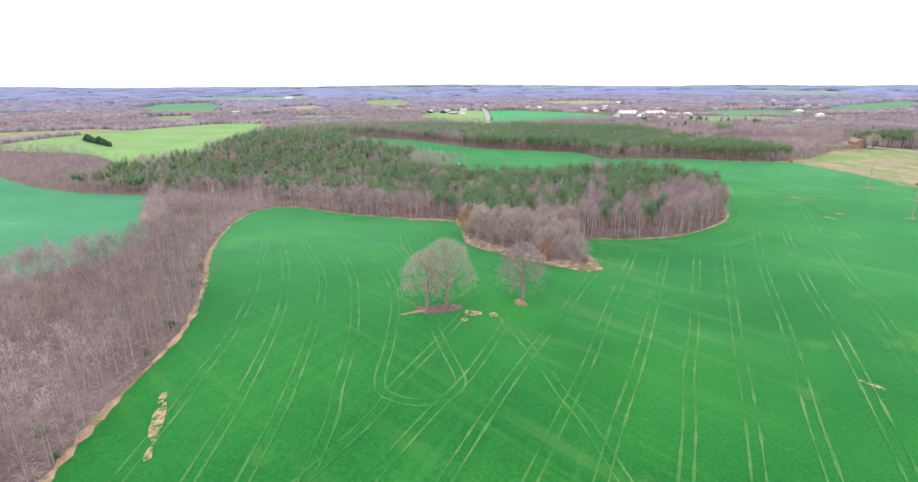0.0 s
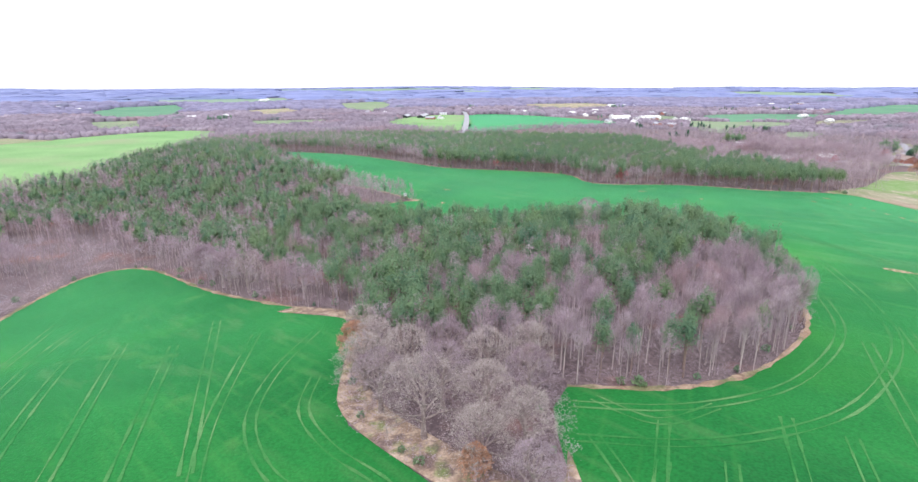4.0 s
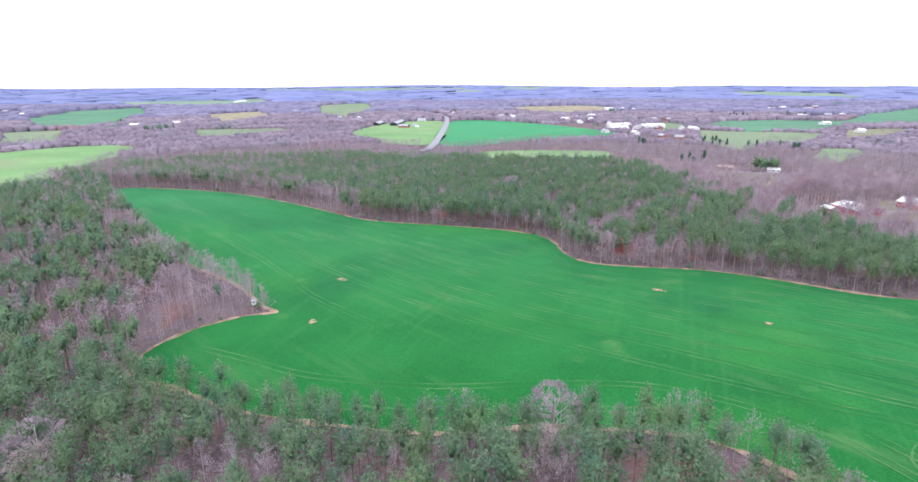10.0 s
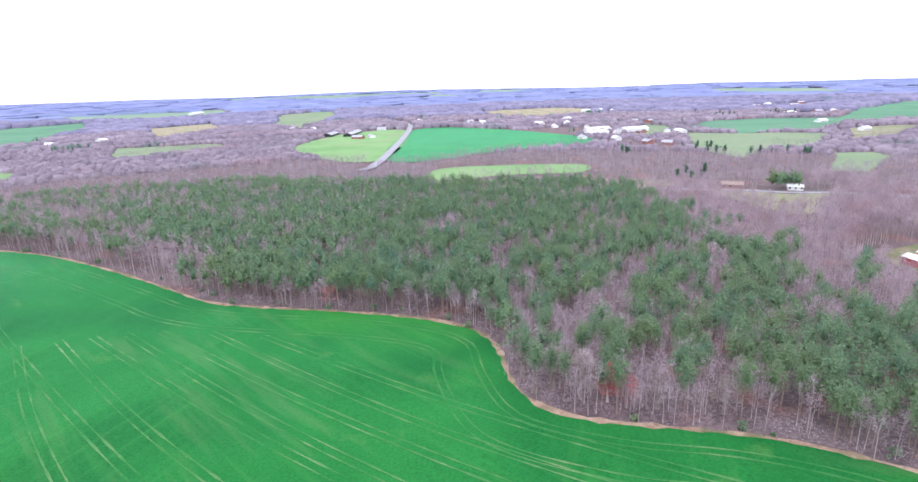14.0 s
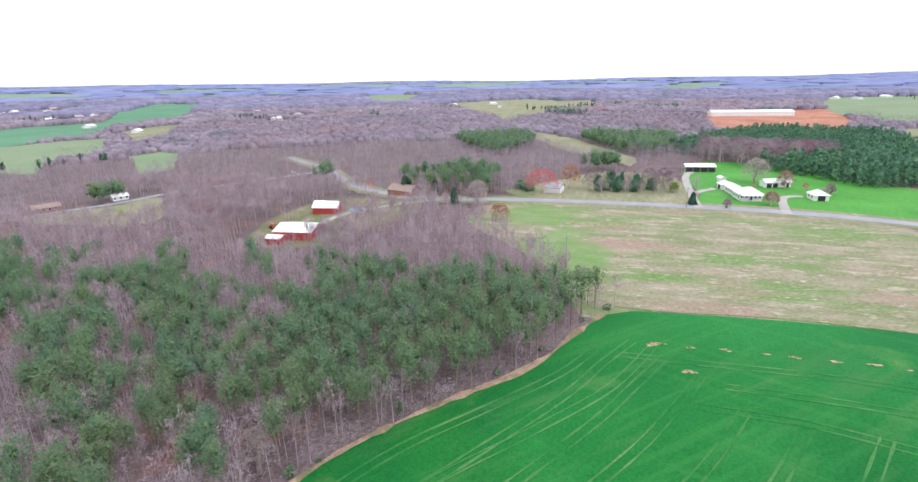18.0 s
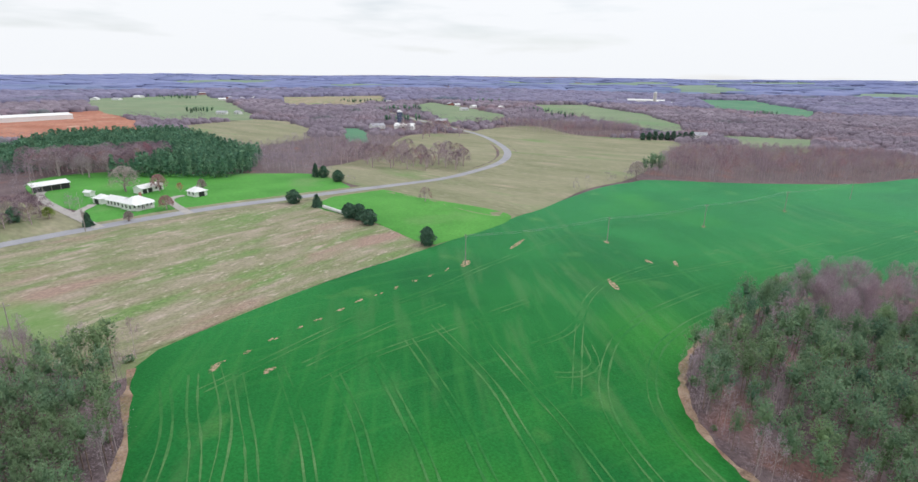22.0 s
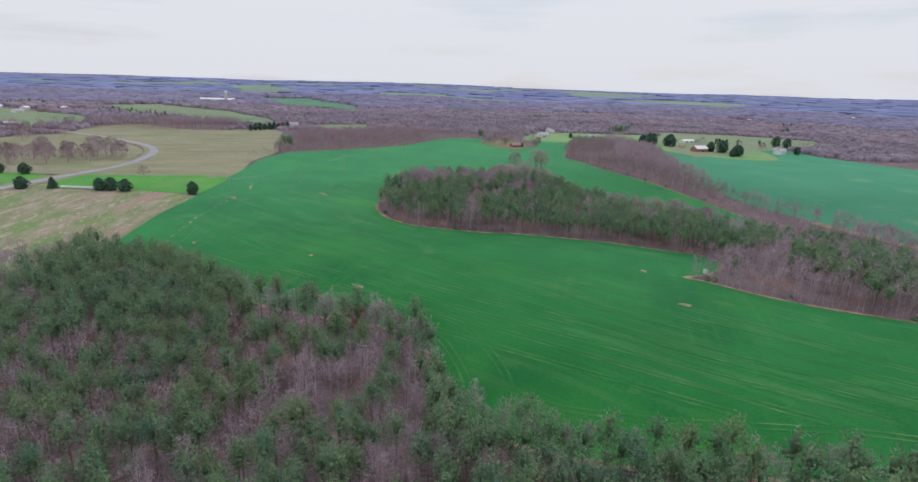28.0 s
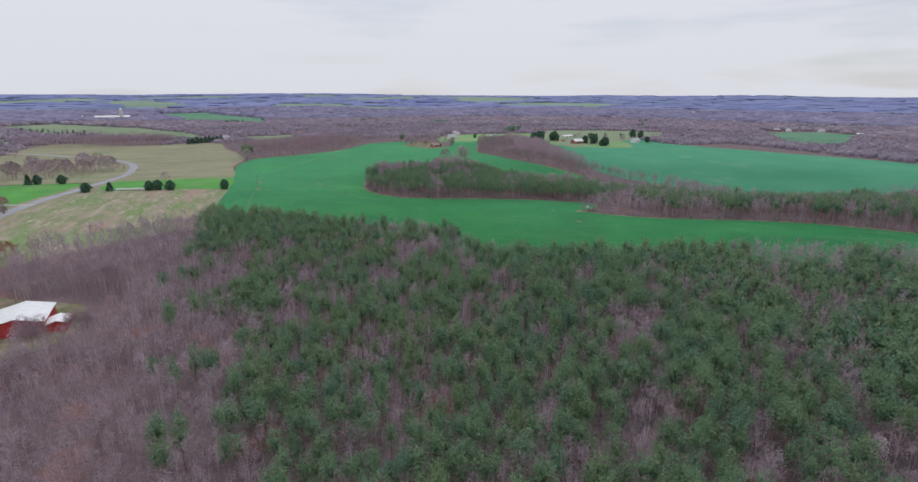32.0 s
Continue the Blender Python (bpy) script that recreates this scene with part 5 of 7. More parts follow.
plant(WOOD_PEN, 4.0, share_pen, 3, "mixed wood of green pines seen from above", "leafless mauve hardwoods mixed among pines", near=lambda x, y: (x > 18) & (x < 115) & (y > 186) & (y < 254), fine=lambda x, y: (x > -45) & (y < 335))
plant(WOOD_BARN, 3.45, share_barn, 5, "dense stand of young green pines", "leafless mauve hardwoods along the pine wood", near=lambda x, y: (x > 104) & (x < 160) & (y > 392) & (y < 426), pines=P_SLIM, fine=lambda x, y: ((y > 450) & (x > 60)) | (x > 110))
plant(BELT, 3.9, lambda x, y, d: np.full(x.shape, -0.2), 8, "few green pines in the tree belt", "belt of leafless grey-mauve trees beside the field", near=lambda x, y: (y > 64) & (y < 90), twig=M_TWIG_B, fine=lambda x, y: y > -1000)
plant(WOOD_EAST, 4.2, lambda x, y, d: np.full(x.shape, -0.5), 9, "", "reddish leafless wood beside the pasture", twig=M_TWIG_R)
plant(WOOD_TWO, 5.0, lambda x, y, d: np.full(x.shape, -0.5), 10, "", "leafless wood on the pasture's edge", twig=M_TWIG_R, cut_in=True)

# the trees nearest to the flight stand as things of their own
for listed, kinds, group in ((near_p, PINES, "pines of the mixed wood"), (near_b, BARES, "bare trees of the mixed wood")):
    most = 230 if kinds is PINES else 170
    for n, (x, y, s, a, k) in enumerate(listed[:most]):
        m = pose(x, y, float(ter(x, y)), 0, 0, a) @ Matrix.Scale(s, 4)
        t = copy_thing(kinds[k % len(kinds)], m)
        t["group"] = group
    rest = listed[most:]
    if rest:
        q = np.array([e[:3] for e in rest])
        src = P_MID if kinds is PINES else B_MID
        lab = ("green pines of the mixed wood", "pine wood") if kinds is PINES else ("leafless trees of the mixed wood", "bare wood")
        stand(lab[1].replace(" ", "_") + "_trunks", [t[0] for t in src], q[:, 0], q[:, 1], q[:, 2], np.random.default_rng(21), M_BARK if kinds is PINES else M_TRUNK, "trunks of the " + lab[0], lab[1])
        stand(lab[1].replace(" ", "_"), [t[1] for t in src], q[:, 0], q[:, 1], q[:, 2], np.random.default_rng(21), M_PINE if kinds is PINES else M_TWIG, *lab)
# the first of each kind stands in the wood as well
for i, t in enumerate(PINES):
    x, y = 57 + 6 * i, 239 + (i % 2) * 6
    t.matrix_basis = pose(x, y, float(ter(x, y)), 0, 0, 50 * i)
    t["group"] = "pines of the mixed wood"
for i, t in enumerate(BARES):
    x, y = 91 + 4 * i, 217 + 6 * (i % 2)
    t.matrix_basis = pose(x, y, float(ter(x, y)), 0, 0, 50 * i)
    t["group"] = "bare trees of the mixed wood"

# ---- distant woods ----
dr = np.random.default_rng(31)
NEAR_WOODS = [WOOD_PEN, WOOD_BARN, BELT, WOOD_EAST, WOOD_TWO]
PLANTATION = np.array([(391, 215), (382, 239), (427, 273), (473, 292), (546, 319), (636, 273), (711, 214), (683, 115), (563, 138), (471, 154)], float)
YARDS = np.array([(258, 476, 26), (305, 478, 24), (341, 459, 20), (422, 308, 24), (-37, -59, 26), (-129, -234, 35), (-241, -19, 40), (572, -107, 45), (261, -274, 25), (287, -212, 25), (278, 1116, 60), (583, -1068, 90), (964, 174, 70)], float)

CLEAR = np.array([(212, 356), (240, 366), (262, 384), (292, 410), (322, 405), (330, 330), (322, 262), (312, 190), (215, 190)], float)


FAR_HOUSES = [(176, 1392), (197, 1353), (291, 1275), (300, 1195), (366, 1372), (339, 1270), (343, 1161), (590, 2295), (708, 2261), (457, 1256), (476, 1237), (354, 1054), (383, 1040), (852, 1555), (870, 1550), (911, 1587), (937, 1528), (991, 1584), (687, 1104), (-1027, 1579), (-924, 1504), (-477, 1160), (-438, 1220), (-350, 1697), (-303, 1647), (-164, 1360), (-123, 1336), (10, 1271), (7, 1124), (-12, 1113), (75, 1485), (532, 1589), (573, 1579), (285, 983), (418, 1036), (430, 1024), (318, 954), (335, 900), (349, 881), (780, 1313), (836, 1312), (872, 1319), (636, 959), (947, 923), (1014, 1058), (1184, 600), (931, 908), (844, 894), (1010, 829), (1062, 744), (1259, 724), (1434, -71), (1406, -103), (1295, 639), (1649, -421), (1298, -282), (1354, -333), (1315, -342), (1308, -367), (916, -65), (988, -509), (832, -540), (804, -528), (716, -434), (750, -511), (699, -537), (584, -203), (1521, -195), (1570, -424), (1293, -323), (1327, -384), (1082, -665), (903, -85), (-816, -185), (-838, -177), (-882, -138), (-853, -40), (-845, -11), (-1231, -874), (-1253, -830), (-752, -655), (-139, -285), (-361, -57)]


def blocked(x, y):
    out = in_open(x, y) | (edge_distance(x, y, ROAD[::3]) < np.where(y > 455, 3.5, 12.0)) | inside(x, y, CLEAR) | (edge_distance(x, y, FAR_ROAD) < 12) | (edge_distance(x, y, BACK_ROAD) < 5)
    for poly in NEAR_WOODS + [PLANTATION]:
        out |= inside(x, y, poly)
    for a, b, c in YARDS:
        out |= np.hypot(x - a, y - b) < c
    for a, b in FAR_HOUSES:
        far = math.hypot(a - 90, b - 320)
        out |= np.hypot(x - a + (a - 90) * 0.02, y - b + (b - 320) * 0.02) < 12 + 0.022 * far
    return out


def ring(r0, r1, spacing):
    g = np.arange(-r1, r1, spacing)
    gx, gy = np.meshgrid(g, g)
    x = gx.ravel() + dr.uniform(-0.45, 0.45, gx.size) * spacing
    y = gy.ravel() + dr.uniform(-0.45, 0.45, gx.size) * spacing
    rr = np.hypot(x, y)
    k = (rr >= r0) & (rr < r1)
    x, y = x[k] + 90, y[k] + 320
    away = (x < -270) & (x > -478) & (y > 20) & (y < 330)
    x, y = x[~away], y[~away]
    k = ~blocked(x, y)
    return x[k], y[k]


def mound(r, w, h, rim=0.3):
    """Irregular canopy of a tree group with its sides down to the ground, for far woods."""
    v = [(r.normal() * w * 0.1, r.normal() * w * 0.1, h * r.uniform(0.95, 1.05))]
    for k, (rad, z) in enumerate(((0.62, 0.92), (1.0, rim), (1.04, -0.1))):
        for i in range(5):
            t = i * 1.2566 + 0.6 * min(k, 1)
            q = rad * w * (r.uniform(0.8, 1.2) if k < 2 else 1.0)
            v.append((q * math.cos(t), q * math.sin(t), z * h * r.uniform(0.88, 1.1)))
    f = [(0, 1 + i, 1 + (i + 1) % 5) for i in range(5)]
    for i in range(5):
        j = (i + 1) % 5
        f += [(1 + i, 6 + i, 1 + j), (6 + i, 6 + j, 1 + j), (6 + i, 11 + i, 6 + j), (11 + i, 11 + j, 6 + j)]
    return np.array(v), np.array(f)


GROUPS = [np.array(g, float) for g in ([(585, 509), (673, 506), (720, 477), (660, 446), (577, 428), (506, 449)], [(641, 395), (720, 372), (630, 308), (560, 306), (480, 334), (538, 371)])]


def in_groups(x, y):
    return inside(x, y, GROUPS[0]) | inside(x, y, GROUPS[1])


FARM_WOOD = np.array([(430, 262), (434, 282), (452, 290), (462, 302), (492, 302), (500, 270), (500, 230), (470, 225)], float)
x, y = ring(0, 560, 6.6)
open_scrub = blob(x, y, 38, 2) > 1.1
x, y = x[~open_scrub], y[~open_scrub]
conif = (blob(x, y, 30, 6) > 0.98) | in_groups(x, y)
stand("bare_wood", B_HALF, x[~conif], y[~conif], (0.78 + 0.22 * blob(x, y, 22, 5)[~conif]) * dr.uniform(0.8, 1.15, int((~conif).sum())), dr, M_TWIG_M, "leafless mauve woods around the fields", "bare wood")
close = ~conif & (((x > 170) & (x < 350) & (y > 330) & (y < 640)) | ((x > -260) & (x < -60) & (y < 440)))
rest = ~conif & ~close
stand("undergrowth", [bare(dr, 5.5, 2, 34, 0.26, 2.6, 0.02, 3)[1] for _ in range(6)], x[rest], y[rest], dr.uniform(0.75, 1.3, int(rest.sum())), dr, M_TWIG_M, "low tangled understorey of the mauve woods", "undergrowth")
bx, by = np.repeat(x[close], 3) + dr.normal(size=3 * int(close.sum())) * 2.6, np.repeat(y[close], 3) + dr.normal(size=3 * int(close.sum())) * 2.6
k = ~blocked(bx, by)
bx, by = bx[k], by[k]
bs = dr.uniform(0.7, 1.1, len(bx))
stand("bare_wood", [t[1] for t in B_FINE], bx, by, bs, np.random.default_rng(33), M_TWIG, "leafless mauve trees round the barn yard", "bare wood")
stand("bare_wood_trunks", [t[0] for t in B_FINE], bx, by, bs, np.random.default_rng(33), M_TRUNK, "slim grey trunks round the barn yard", "bare wood")
stand("bare_wood_trunks", T_HALF, x[~conif][::2], y[~conif][::2], dr.uniform(0.7, 1.1, len(x[~conif][::2])), dr, M_TRUNK, "grey trunks of the leafless woods", "bare wood")
stand("pine_wood", P_WIDE, x[conif], y[conif], dr.uniform(0.75, 1.1, int(conif.sum())), dr, M_PINE, "dark evergreen groups among bare woods", "pine wood")
EVERGREENS = [(353, 810), (362, 776), (406, 755), (274, 796), (265, 660), (847, 955), (632, 1284), (750, 1300), (830, 933), (1097, 685), (1055, 498), (1077, 478), (1086, 452), (1140, 431), (1148, 405), (1189, 372), (1431, 298), (1487, 256), (1419, -223), (1348, -216), (941, -36), (938, -45), (1016, -423), (977, -436), (590, -468), (567, -466), (502, -415), (-316, -108), (-385, -88), (-706, -456)]
px, py, ps = [], [], []
for a, b in EVERGREENS:
    far = math.hypot(a - 90, b - 320)
    for k in range(3 + int(far / 160)):
        px.append(a + dr.normal() * (3 + far / 90))
        py.append(b + dr.normal() * (3 + far / 90))
        ps.append(dr.uniform(0.7, 1.05))
stand("pine_wood", P_FAR, np.array(px), np.array(py), np.array(ps), dr, M_PINE_D, "small dark clumps of evergreens among far fields", "pine wood")
x, y = spots(PLANTATION, 4.4, dr)
k = ~inside(x, y, FARM_WOOD)
x, y = x[k], y[k]
stand("pine_wood", [cone_tree(dr, 11, 2.4, 80, 1.0, round_top=i % 2 == 0)[1] for i in range(4)], x, y, dr.uniform(0.7, 1.2, len(x)), dr, M_PINE_P, "dark green conifer plantation in even rows", "pine wood")
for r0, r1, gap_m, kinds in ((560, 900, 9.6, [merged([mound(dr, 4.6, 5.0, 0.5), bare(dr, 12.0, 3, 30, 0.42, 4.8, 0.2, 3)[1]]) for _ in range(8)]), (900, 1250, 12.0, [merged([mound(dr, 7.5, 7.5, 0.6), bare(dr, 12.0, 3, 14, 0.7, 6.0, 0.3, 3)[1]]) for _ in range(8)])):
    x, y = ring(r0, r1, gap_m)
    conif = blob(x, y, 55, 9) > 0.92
    stand("bare_wood", kinds, x[~conif], y[~conif], (0.95 + 0.2 * blob(x, y, 40, 8)[~conif]) * dr.uniform(0.75, 1.2, int((~conif).sum())), dr, M_WOODS, "distant leafless woods, mauve twigs with a little painted haze", "bare wood")
    stand("pine_wood", P_FAR, x[conif], y[conif], dr.uniform(0.8, 1.1, int(conif.sum())), dr, M_PINE_P, "distant dark evergreen clumps", "pine wood")


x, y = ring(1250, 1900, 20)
stand("bare_wood", [mound(dr, 14, 10, 0.6) for _ in range(6)], x, y, dr.uniform(0.7, 1.2, len(x)), dr, M_WOODS_M, "far leafless woods on rolling hills, tinted blue for haze", "bare wood")
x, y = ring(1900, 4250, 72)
stand("wooded_hills", [mound(dr, 62, 6.5, 0.72) for _ in range(6)], x, y, dr.uniform(0.6, 1.3, len(x)), dr, M_WOODS_F, "wooded hills painted haze blue at the horizon", "wooded hills")

# ---- single trees ----
oak_label = "broad leafless oak standing alone in the wheat"
clump_label = "broad grey leafless tree in the clump"
OAKS = [(-8.0, 119.4, 15.5, 6.4, 1, "broad leafless oak, one of a pair with low shoots"), (-3.4, 120.8, 18.0, 7.2, 2, "taller leafless oak of the pair in the wheat"), (15.6, 124.6, 16.0, 6.2, 3, oak_label),
        (-9, 293, 14.5, 5.0, 7, "large pale leafless tree among pines"), (-40, 253, 13.5, 5.6, 8, "broad leafless tree at the field corner"), (-49, 260, 13.5, 5.4, 9, "broad leafless tree at the wood edge"), (-61, 271, 13, 4.8, 15, "broad leafless tree at the wood edge"), (75.5, 291, 13, 3.4, 10, "pale leafless tree at the wood edge"), (211, 59, 12, 5.0, 14, "lone leafless tree at the field corner"),
        (-30, 249, 12, 4.8, 18, "broad leafless tree at the wood edge"), (-20, -72, 11, 5, 19, "leafless tree beside the brick house"), (-48, -44, 11, 5, 20, "leafless tree beside the brick house"), (-58, -70, 10, 4.5, 21, "leafless tree beside the brick house"), (-6, -95, 12, 5, 22, "leafless tree at the end of the field"), (383, 286, 13, 6.8, 13, "large leafless oak behind the white farmhouse"), (328, 307, 4.5, 1.8, 16, "small leafless tree in front of the farmhouse"), (360, 260, 6, 2.2, 17, "small leafless tree beside the white garage"), (319, 413, 12, 5.2, 23, "broad leafless tree beside the road"),
        (110, 425, 12, 3.9, 24, "broad pale leafless tree at the wood edge"), (116, 419, 11, 3.3, 25, "broad pale leafless tree at the wood edge"), (121, 414, 12, 3.6, 26, "broad pale leafless tree at the wood edge"), (135, 408, 10, 3.4, 27, "broad pale leafless tree at the wood edge"), (147, 404, 9, 2.8, 28, "small pale leafless tree at the wood edge")]
for n, (x, y, h, rad) in enumerate(((36.5, 156.5, 10.5, 4.6), (30, 164, 11.5, 5.0), (21, 172, 15.5, 8.0), (13, 180, 13, 5.8), (9, 188, 12.5, 5.6), (31, 174, 13.5, 5.4), (24, 181, 14, 5.6), (17, 188, 14, 5.4), (37, 167, 12.5, 4.8), (39, 179, 13.5, 5.2), (32, 187, 13.5, 5.2), (10, 195, 13, 5.0), (25, 193, 13, 5.0), (41, 190, 13, 5.0), (6, 205, 12, 4.6))):
    OAKS.append((x - 1.8, y - 2.2, h, rad, 30 + n, clump_label))
for x, y, h, rad, seed, lab in OAKS:
    r = np.random.default_rng(seed)
    named = "oak_tree" if seed < 4 or seed == 13 else "bare_tree"
    lush = 6500 if seed < 4 else (2600 if seed >= 30 else 1400)
    lush, twig_w = (3200, 0.12) if 13 <= seed <= 17 or seed in (19, 20, 21, 22, 23) else (lush, 0.045 if seed < 4 else 0.06)
    t = tree_kind(named, oak(r, h, rad, 17, lush, twig_w, 0.42), M_OAK, M_TWIG_G if seed % 3 else M_TWIG, lab, named.replace("_", " "))
    t.matrix_basis = pose(x, y, float(ter(x, y)), 0, 0, 40 * seed)
for x, y, h, rad, mat, lab in ((3.0, 199, 9.5, 3.8, M_RUSSET, "russet oak holding dry leaves at the clump"), (27, 159.5, 6.5, 2.4, M_RUSSET, "small russet tree in the clump"), (345, 387.5, 13.0, 8.6, M_BUD, "broad red maple in bud beside the road"), (360, 375, 12.5, 5.0, M_RUSSET, "orange-brown budding maple behind a small house"), (295, 397, 7.5, 4.2, M_RUSSET, "bushy brown tree at the hay field's edge"), (335, 289, 6.5, 3.0, M_BLUSH, "small pinkish tree in front of the farmhouse"), (371.5, 275.5, 9.0, 3.8, M_BLUSH, "pinkish budding tree beside the long shed"), (354.5, 326, 5.0, 2.2, M_FRESH, "fresh green shrub beside the drive"), (126, 412, 9.5, 1.9, M_BUD, "slim red budding tree at the wood edge")):
    t = tree_kind("budding_tree", oak(np.random.default_rng(int(x * 7 + y)), h, rad, 13, 2600, 0.17, 0.25), M_LIMB, mat, lab, "tree")
    t.matrix_basis = pose(x, y, float(ter(x, y)))
# broad trees of the farms and pastures
wide = [tree_kind("hardwood_tree", oak(np.random.default_rng(70 + i), 12, 5.2, 13, 1300, 0.15, 0.3), M_TRUNK, (M_TWIG_R, M_TWIG, M_TWIG_R)[i], "broad leafless tree in the pasture", "bare tree") for i in range(3)]
fw = np.random.default_rng(77)
fx, fy = spots(FARM_WOOD, 8.0, fw)
PASTURE_TREES = [(381, 106), (376, 97), (356, 107), (338, 114), (348, 88), (323, 100), (486, -91), (463, -88), (483, -60), (515, -114), (400, 136), (392, 118), (340, 76), (367, 116), (475, -40), (505, -80), (530, -120), (520, -60), (545, -90), (594, -132), (520, -204), (266, 198), (335, 96), (345, 104), (330, 82), (362, 92), (352, 74), (370, 82), (384, 90), (395, 104), (388, 122), (374, 130), (362, 124), (350, 120), (408, 124), (405, 92), (392, 74), (414, 108)] + list(zip(fx, fy))
for i, (x, y) in enumerate(PASTURE_TREES):
    small = 0.55 if (x, y) == (266, 198) else fw.uniform(0.85, 1.25)
    m = pose(x, y, float(ter(x, y)), 0, 0, 71 * i) @ Matrix.Scale(small, 4)
    if i < 3:
        t = wide[i]
        t.matrix_basis = m
    else:
        t = copy_thing(wide[i % 3], m)
    t["group"] = "pasture and farm trees"

cr = np.random.default_rng(41)
for x, y, h, rad, lab in ((256, 245, 6.5, 3.4, "rounded dark green cedar beside the road"), (264, 243, 7, 3.2, "rounded dark green cedar beside white bales"), (269, 244, 6.6, 3.0, "dark green cedar beside white bales"), (293, 242, 6.0, 2.6, "conical dark green cedar at the road"), (306, 245, 6.5, 3.2, "dark cedar tangled with bare twigs"), (221, 249, 7.0, 2.8, "dark cedar at the wheat field's corner"), (332, 320, 5.5, 2.0, "clipped conical cedar at the drive"), (334, 195, 6.5, 3.4, "rounded dark cedar by the lawn"), (350, 192, 7, 2.8, "dark cedar at the lawn's edge"), (355, 194, 8, 2.6, "tall dark cedar at the lawn's edge"), (343, 459, 10, 2.8, "dark pointed evergreen by the house"), (344, 443, 9, 2.4, "dark pointed evergreen by the house"), (321, 425, 8.0, 2.4, "dark pointed evergreen beside the road")):
    t = tree_kind("cedar_tree", cone_tree(cr, h, rad, 650, 0.75, round_top=rad > 2.7, power=0.7), M_BARK, M_PINE_D, lab, "cedar tree")
    t.matrix_basis = pose(x, y, float(ter(x, y)))
gx, gy = spots(np.array([(334, 408), (335, 448), (352, 470), (380, 470), (386, 430), (362, 408)], float), 6.4, cr)
for i, (x, y) in enumerate(zip(gx, gy)):
    if math.hypot(x - 358, y - 454) < 14:
        continue
    t = copy_thing(PINES[i % 6], pose(x, y, float(ter(x, y)), 0, 0, 37 * i) @ Matrix.Diagonal((1.65, 1.65, cr.uniform(0.85, 1.1), 1)))
    t["label"], t["group"] = "green pine in a group beyond the road", "pines beyond the road"
for x, y, h, w in ((354, 361, 8.5, 2.3), (357, 357, 6.5, 2.6), (353, 352, 8.0, 2.2), (358, 350, 9.5, 2.6), (355, 344, 5.5, 2.3), (361, 343, 7.5, 2.2), (359, 336, 6.0, 2.5), (366, 355, 8.5, 2.6), (352, 395, 4.5, 3.2), (357, 400, 4.5, 3.4)):
    t = tree_kind("cedar_tree", cone_tree(cr, h, w, 420, 0.7, round_top=h < 9), M_BARK, M_PINE_P, "bushy dark evergreen beside the farm drive", "cedar tree")
    t.matrix_basis = pose(x, y, float(ter(x, y)), 0, 0, 30 * h)
    t["group"] = "evergreens beside the drive"
for i, (x, y) in enumerate(((352, 341), (362, 348), (350, 333), (364, 330), (372, 340), (370, 360), (378, 366), (345, 402), (356, 332), (361, 337), (366, 343), (352, 348), (364, 352), (373, 350), (357, 366), (349, 359), (368, 335), (360, 327))):
    copy_thing(wide[i % 3], pose(x, y, float(ter(x, y)), 0, 0, 55 * i) @ Matrix.Scale(cr.uniform(0.45, 0.8), 4))["group"] = "pasture and farm trees"
for i, (x, y) in enumerate(WIDE_SPOTS):
    t = copy_thing(wide[1], pose(x, y, float(ter(x, y)), 0, 0, 50 * i) @ Matrix.Scale((1.0, 1.05, 0.85, 0.8, 0.8, 0.95, 0.8)[i], 4))
    t["label"], t["group"] = "broad pale leafless tree among the pines", "broad trees in the wood"
for i, (x, y) in enumerate(((3, -86), (-8, -108), (-16, -112), (-27, -110), (-4, -94), (-12, -98), (2, -74), (-8, -82), (-33, -100), (-340, -60), (-356, -50), (-330, -90), (-290, -120), (-310, -140))):
    copy_thing(wide[i % 3], pose(x, y, float(ter(x, y)), 0, 0, 70 * i) @ Matrix.Scale(cr.uniform(0.55, 0.85), 4))["group"] = "pasture and farm trees"
for i in range(9):
    x, y = 297 - 5 * i, -204 - 5.4 * i
    t = tree_kind("cedar_tree", cone_tree(cr, 8 + (i % 3), 3.0, 260, 1.2, round_top=True), M_BARK, M_PINE_D, "dark round evergreen in a planted row", "cedar tree")
    t.matrix_basis = pose(x, y, float(ter(x, y)))
    t["group"] = "evergreens in a row"
for x, y, h in tuple((-404 + 8 * i, 580 - 7.5 * i, 5 + (i * 3) % 4) for i in range(9)) + ((-218, -110, 16), (-227, -118, 15), (-214, -120, 13), (-240, -105, 14), (-248, -113, 15), (-243, -98, 12), (-272, -39, 15), (-280, -46, 13), (-264, -48, 12), (-270, -7, 13), (-278, -14, 11), (-262, -2, 9), (-402, -116, 15), (-412, -108, 13), (-366, -33, 9), (-33, -46, 4), (-140, -190, 6)):
    t = tree_kind("cedar_tree", cone_tree(cr, h, h * 0.38, 700, 1.15, round_top=True), M_BARK, M_PINE_D, "tall dark evergreen" + (" beside the farm" if y < 200 else " in a pasture hedge"), "cedar tree")
    t.matrix_basis = pose(x, y, float(ter(x, y)))
